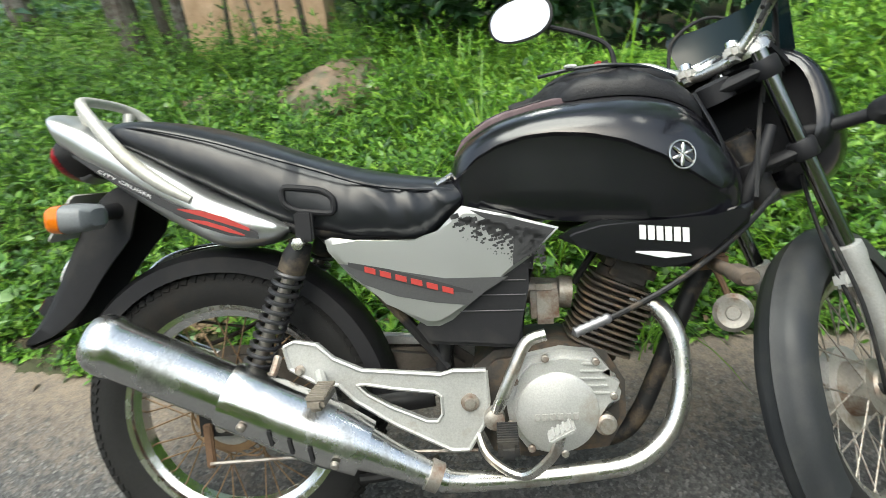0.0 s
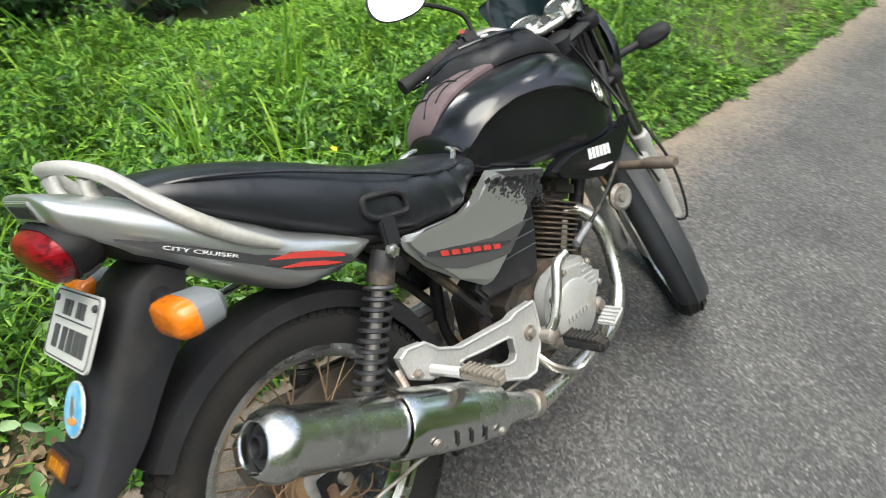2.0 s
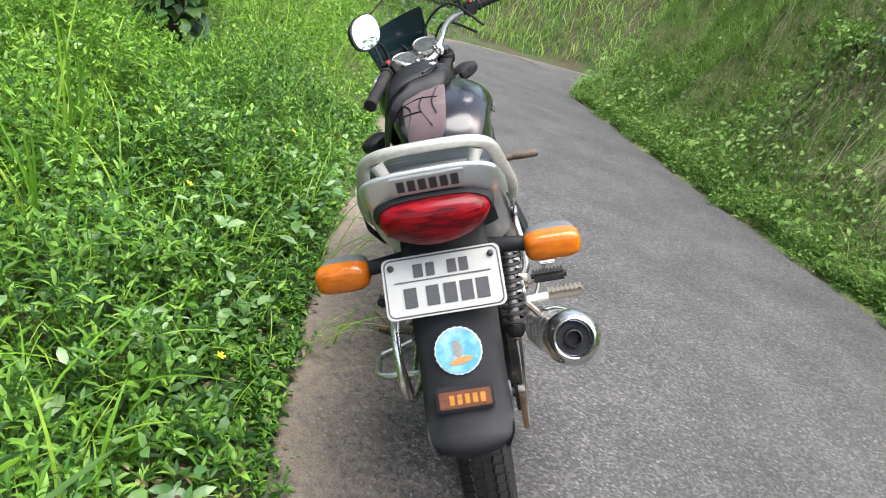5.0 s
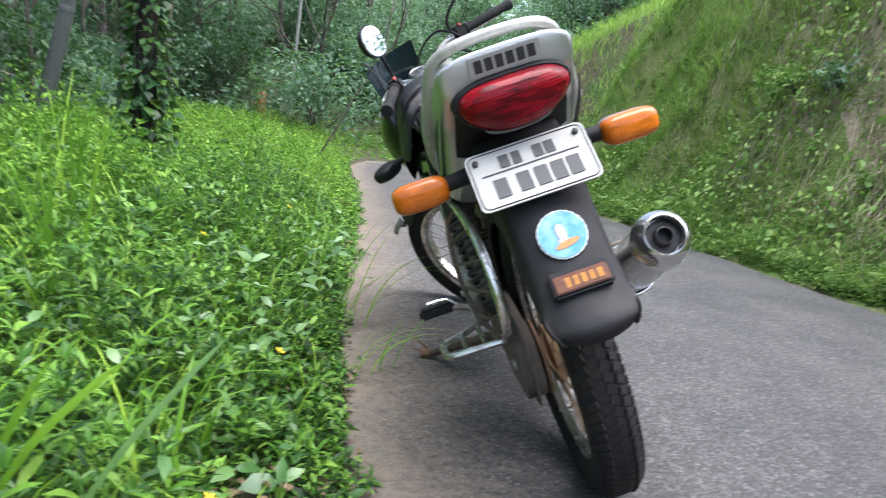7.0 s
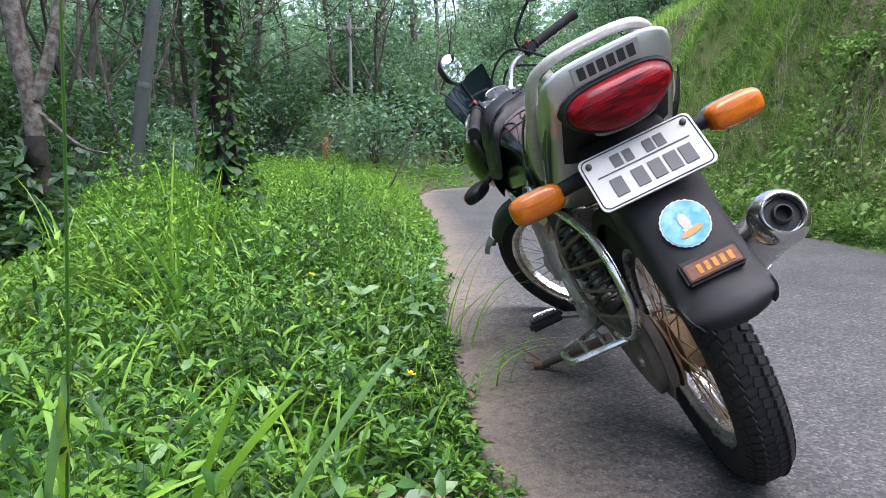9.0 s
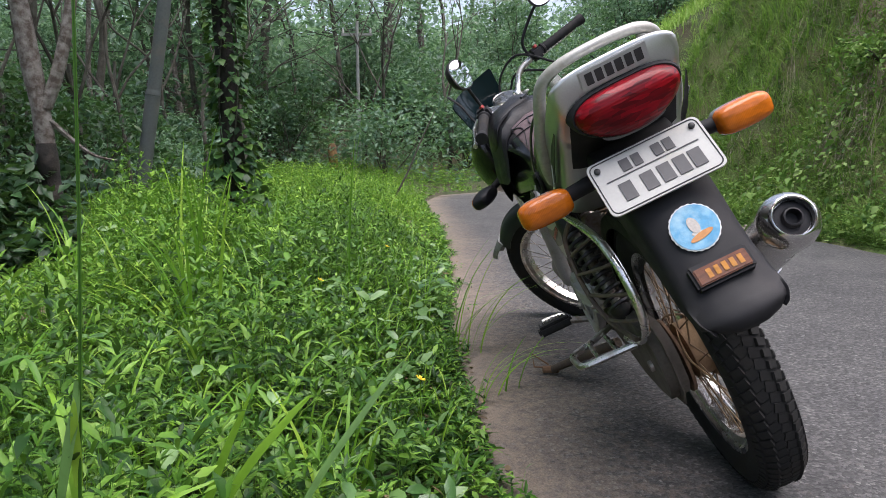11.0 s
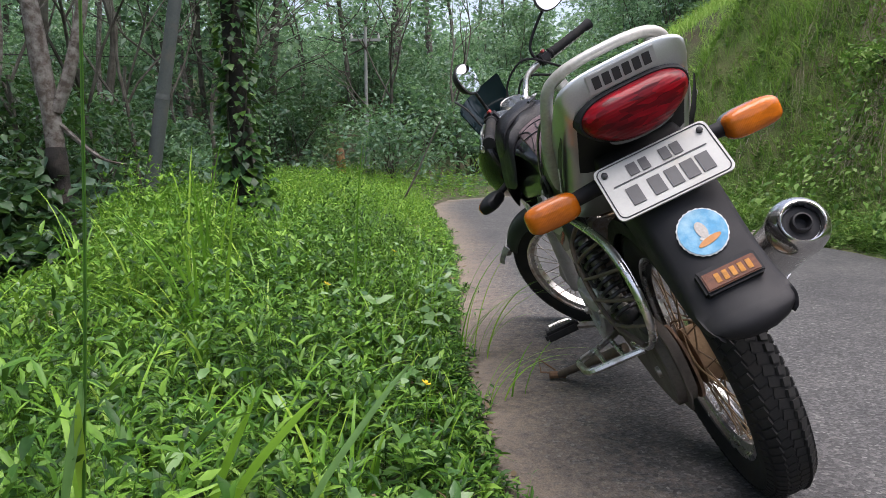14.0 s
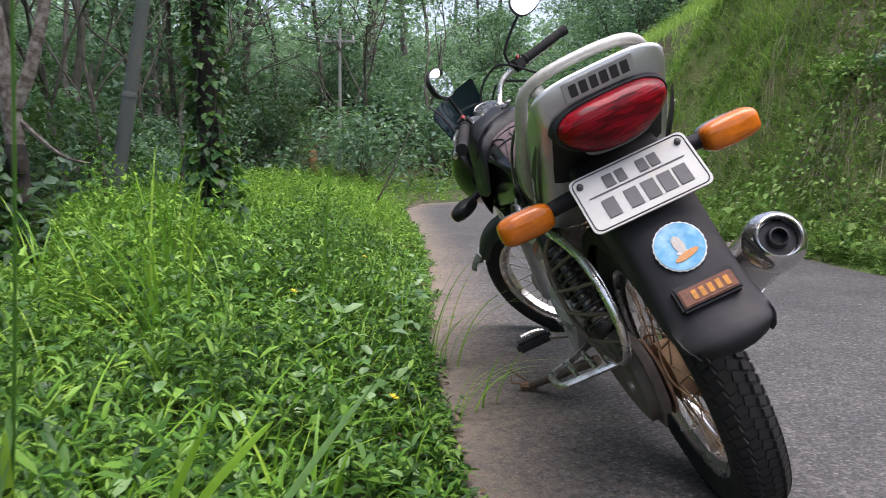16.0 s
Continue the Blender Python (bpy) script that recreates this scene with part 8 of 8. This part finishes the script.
# understory shade goes into the foliage colour: some of these get the dark leaf
for k in range(34):
    x, y = rnd.uniform(3.6, 11), rnd.uniform(3.4, 8)
    bush(x, y, rnd.uniform(0.4, 0.9), rnd.uniform(0.6, 1.6), 800 + k, 1000, 0.085, rnd.choice(["dark_shade_leaf", "forest_leaf", "forest_leaf", "haze_lit_leaf"]), "shaded green bush under the trees")
# the last three stand in for the dark shade beside the forked tree
for k, (x, y, w, h) in enumerate(((0.55, 3.0, 0.36, 0.75), (0.25, 3.15, 0.3, 0.7), (0.95, 3.1, 0.4, 0.9), (0.75, 3.6, 0.5, 0.9), (1.7, 3.4, 0.5, 0.7), (2.4, 3.5, 0.5, 0.8), (2.55, 2.95, 0.32, 0.42), (2.75, 3.2, 0.36, 0.6), (3.0, 3.45, 0.4, 0.8))):
    bush(x, y, w, h, 900 + k, 1100, 0.10, "dark_shade_leaf" if k < 3 or k > 5 else "forest_leaf", label="dark broad-leaved bush beside the trees")
for k in range(44):
    x, y = rnd.uniform(0.5, 5.0), rnd.uniform(-4.6, -2.6)
    bush(x, y, rnd.uniform(0.14, 0.32), rnd.uniform(0.12, 0.3), 950 + k, 420, 0.055, rnd.choice(["bank_leaf", "bank_leaf", "forest_leaf"]), "small leafy bush growing on the bank")
for k in range(16):
    x, y = rnd.uniform(5, 18), rnd.uniform(-18, -10)
    tree(x, y, rnd.uniform(4, 7), rnd.uniform(0.05, 0.09), 1000 + k, "bark", (0.3, 1.0), 12, 0.15, 110, 1.4)

# leaf cover over the wooded slope
g = np.random.default_rng(77)
for name, n, x0, x1, y0, y1, up in (("slope_undergrowth", 88000, 10.5, 30, -16, 18, 1.5), ("side_undergrowth", 40000, -8, 11, 3.2, 14, 0.8), ("crest_undergrowth", 18000, 0, 24, -20, -5.6, 0.9)):
    x, y = g.uniform(x0, x1, n), g.uniform(y0, y1, n)
    dl, dr, on, left = sides(x, y)
    ok = ~on & (np.minimum(dl, dr) > 0.7) & ((np.minimum(dl, dr) > 2.4) | (name == "slope_undergrowth")) & ~((x > 10) & (x < 13.6) & (y < -0.8))
    if name == "side_undergrowth":
        ok &= ~((x > -4.2) & (x < 0.15) & (y < 4.4)) & ~((x > 0.1) & (x < 3.2) & (y < 3.6))
    x, y = x[ok], y[ok]
    n = len(x)
    hump = np.clip(0.55 + 0.45 * wob(x, y, 1.1, 3), 0.22, 1.4)
    z = height(x, y) + up * hump * g.uniform(0, 1, n) ** 0.6 * step(0.5, 2.5, np.minimum(dl, dr)[ok])
    ln = g.uniform(0.08, 0.18, n)
    stuff(name, leaves(np.stack([x, y, z], 1), g.uniform(0, 6.28, n), g.normal(-0.1, 0.5, n), ln, ln * g.uniform(0.3, 0.6, n), g.normal(0, 0.5, n), "far"), "haze_lit_leaf" if name == "crest_undergrowth" else "forest_leaf", "tangled leafy undergrowth on the slope", "undergrowth")

# woods over the brow of the slope, their haze painted into the leaf colour
n = 13000
x, y = g.uniform(29, 62, n), g.uniform(-34, 40, n)
z = height(x, y) + 3.2 * np.clip(0.45 + 0.55 * wob(x, y, 0.45, 1), 0.08, 1.3) * g.uniform(0, 1, n) ** 0.7
ln = g.uniform(0.3, 0.65, n)
stuff("far_woods", leaves(np.stack([x, y, z], 1), g.uniform(0, 6.28, n), g.normal(-0.1, 0.5, n), ln, ln * g.uniform(0.4, 0.7, n), g.normal(0, 0.5, n), "far"), "haze_lit_leaf", "hazy green woods over the brow", "woods")

# rocks and an earth wall seen past the motorcycle


def rock(x, y, sx, sy, sz, seed, label):
    bm = B()
    bmesh.ops.create_icosphere(bm, subdivisions=3, radius=1)
    for v in bm.verts:
        n_ = noise.noise(v.co * 1.3 + V(seed, 0, 0)) * 0.35 + noise.noise(v.co * 3.5 + V(seed, 4, 0)) * 0.12
        v.co = V(v.co.x * sx, v.co.y * sy, v.co.z * sz) * (1 + n_)
    o = part("rock", bm, "rock", None, "", 35)
    o.matrix_world = Matrix.Translation((x, y, float(height(np.array([x]), np.array([y]))[0]) + sz * 0.7)) @ Matrix.Rotation(seed, 4, "Z")
    tagged(o, label, "rock", "rocks")


rock(-0.02, 2.42, 0.33, 0.2, 0.13, 1.0, "brown weathered rock among the weeds")
rock(-0.62, 2.46, 0.27, 0.13, 0.085, 3.1, "flat grey-brown rock among the weeds")
rock(1.0, 2.02, 0.10, 0.08, 0.075, 1.7, "brown clod of earth in the verge")
rock(-0.93, 2.50, 0.15, 0.10, 0.06, 0.4, "small grey-brown rock among the weeds")
bm = B()
nxw, nzw = 40, 14
gv = [[bm.verts.new((-1.12 + 0.92 * i / nxw, 3.75 + 0.04 * noise.noise(V(i * 0.35, j * 0.5, 2)) + 0.12 * (1 - j / nzw) ** 2 * -1, 0.0 + 1.6 * j / nzw)) for j in range(nzw + 1)] for i in range(nxw + 1)]
for i in range(nxw):
    for j in range(nzw):
        bm.faces.new((gv[i][j], gv[i + 1][j], gv[i + 1][j + 1], gv[i][j + 1]))
ret = bmesh.ops.extrude_face_region(bm, geom=bm.faces[:])
bmesh.ops.translate(bm, verts=[v for v in ret["geom"] if isinstance(v, bmesh.types.BMVert)], vec=(0, 0.5, 0))
o = part("earth_wall", bm, "mud_wall")
tagged(o, "orange-brown cut earth wall behind the trees", "wall", kind="structure")

for k, (x, y, r) in enumerate(((-0.80, 3.52, 0.013), (-0.60, 3.5, 0.011), (-0.30, 3.5, 0.016), (-1.0, 3.3, 0.032), (-1.30, 3.45, 0.04), (-0.48, 3.55, 0.009), (-1.16, 3.55, 0.03))):
    tree(x, y, 3.2 + 0.2 * k, r, 1200 + k, "bark_lichen" if k % 2 else "bark", (0.6, 1.0), 8, 0.11, 50, 0.9, label="thin grey trunk in front of the earth wall")
# slim pole with a cross arm and wires at the foot of the wooded slope
z0 = float(height(np.array([12.6]), np.array([1.6]))[0])
lp = tagged(new("wire_pole"), "slim pale pole with a cross arm and wires", "pole")
lp.matrix_world = Matrix.Translation((12.6, 1.6, z0 - 0.1))
part("shaft", tube(B(), [(0, 0, 0), (0, -0.01, 1.5), (0, -0.03, 3.0)], [0.04, 0.034, 0.03], 10), "pole_pale", lp)
part("cross_arm", box(B(), (0, -0.02, 2.75), (0.05, 0.6, 0.05), bevel=0.008), "pole_pale", lp)
for yy in (-0.28, -0.02, 0.24):
    part("insulator", lathe(B(), [(0, 0.0), (0, 0.02), (0.05, 0.025), (0.08, 0.012), (0.1, 0)], (0, yy, 2.775), (0, 0, 1), 10), "white_plate", lp)
    part("wire", tube(B(), [(0.0, yy, 2.86), (1.0, 4.5 + yy, 2.62), (2.0, 9 + yy, 2.86)], 0.006, 5), "frame_black", lp)
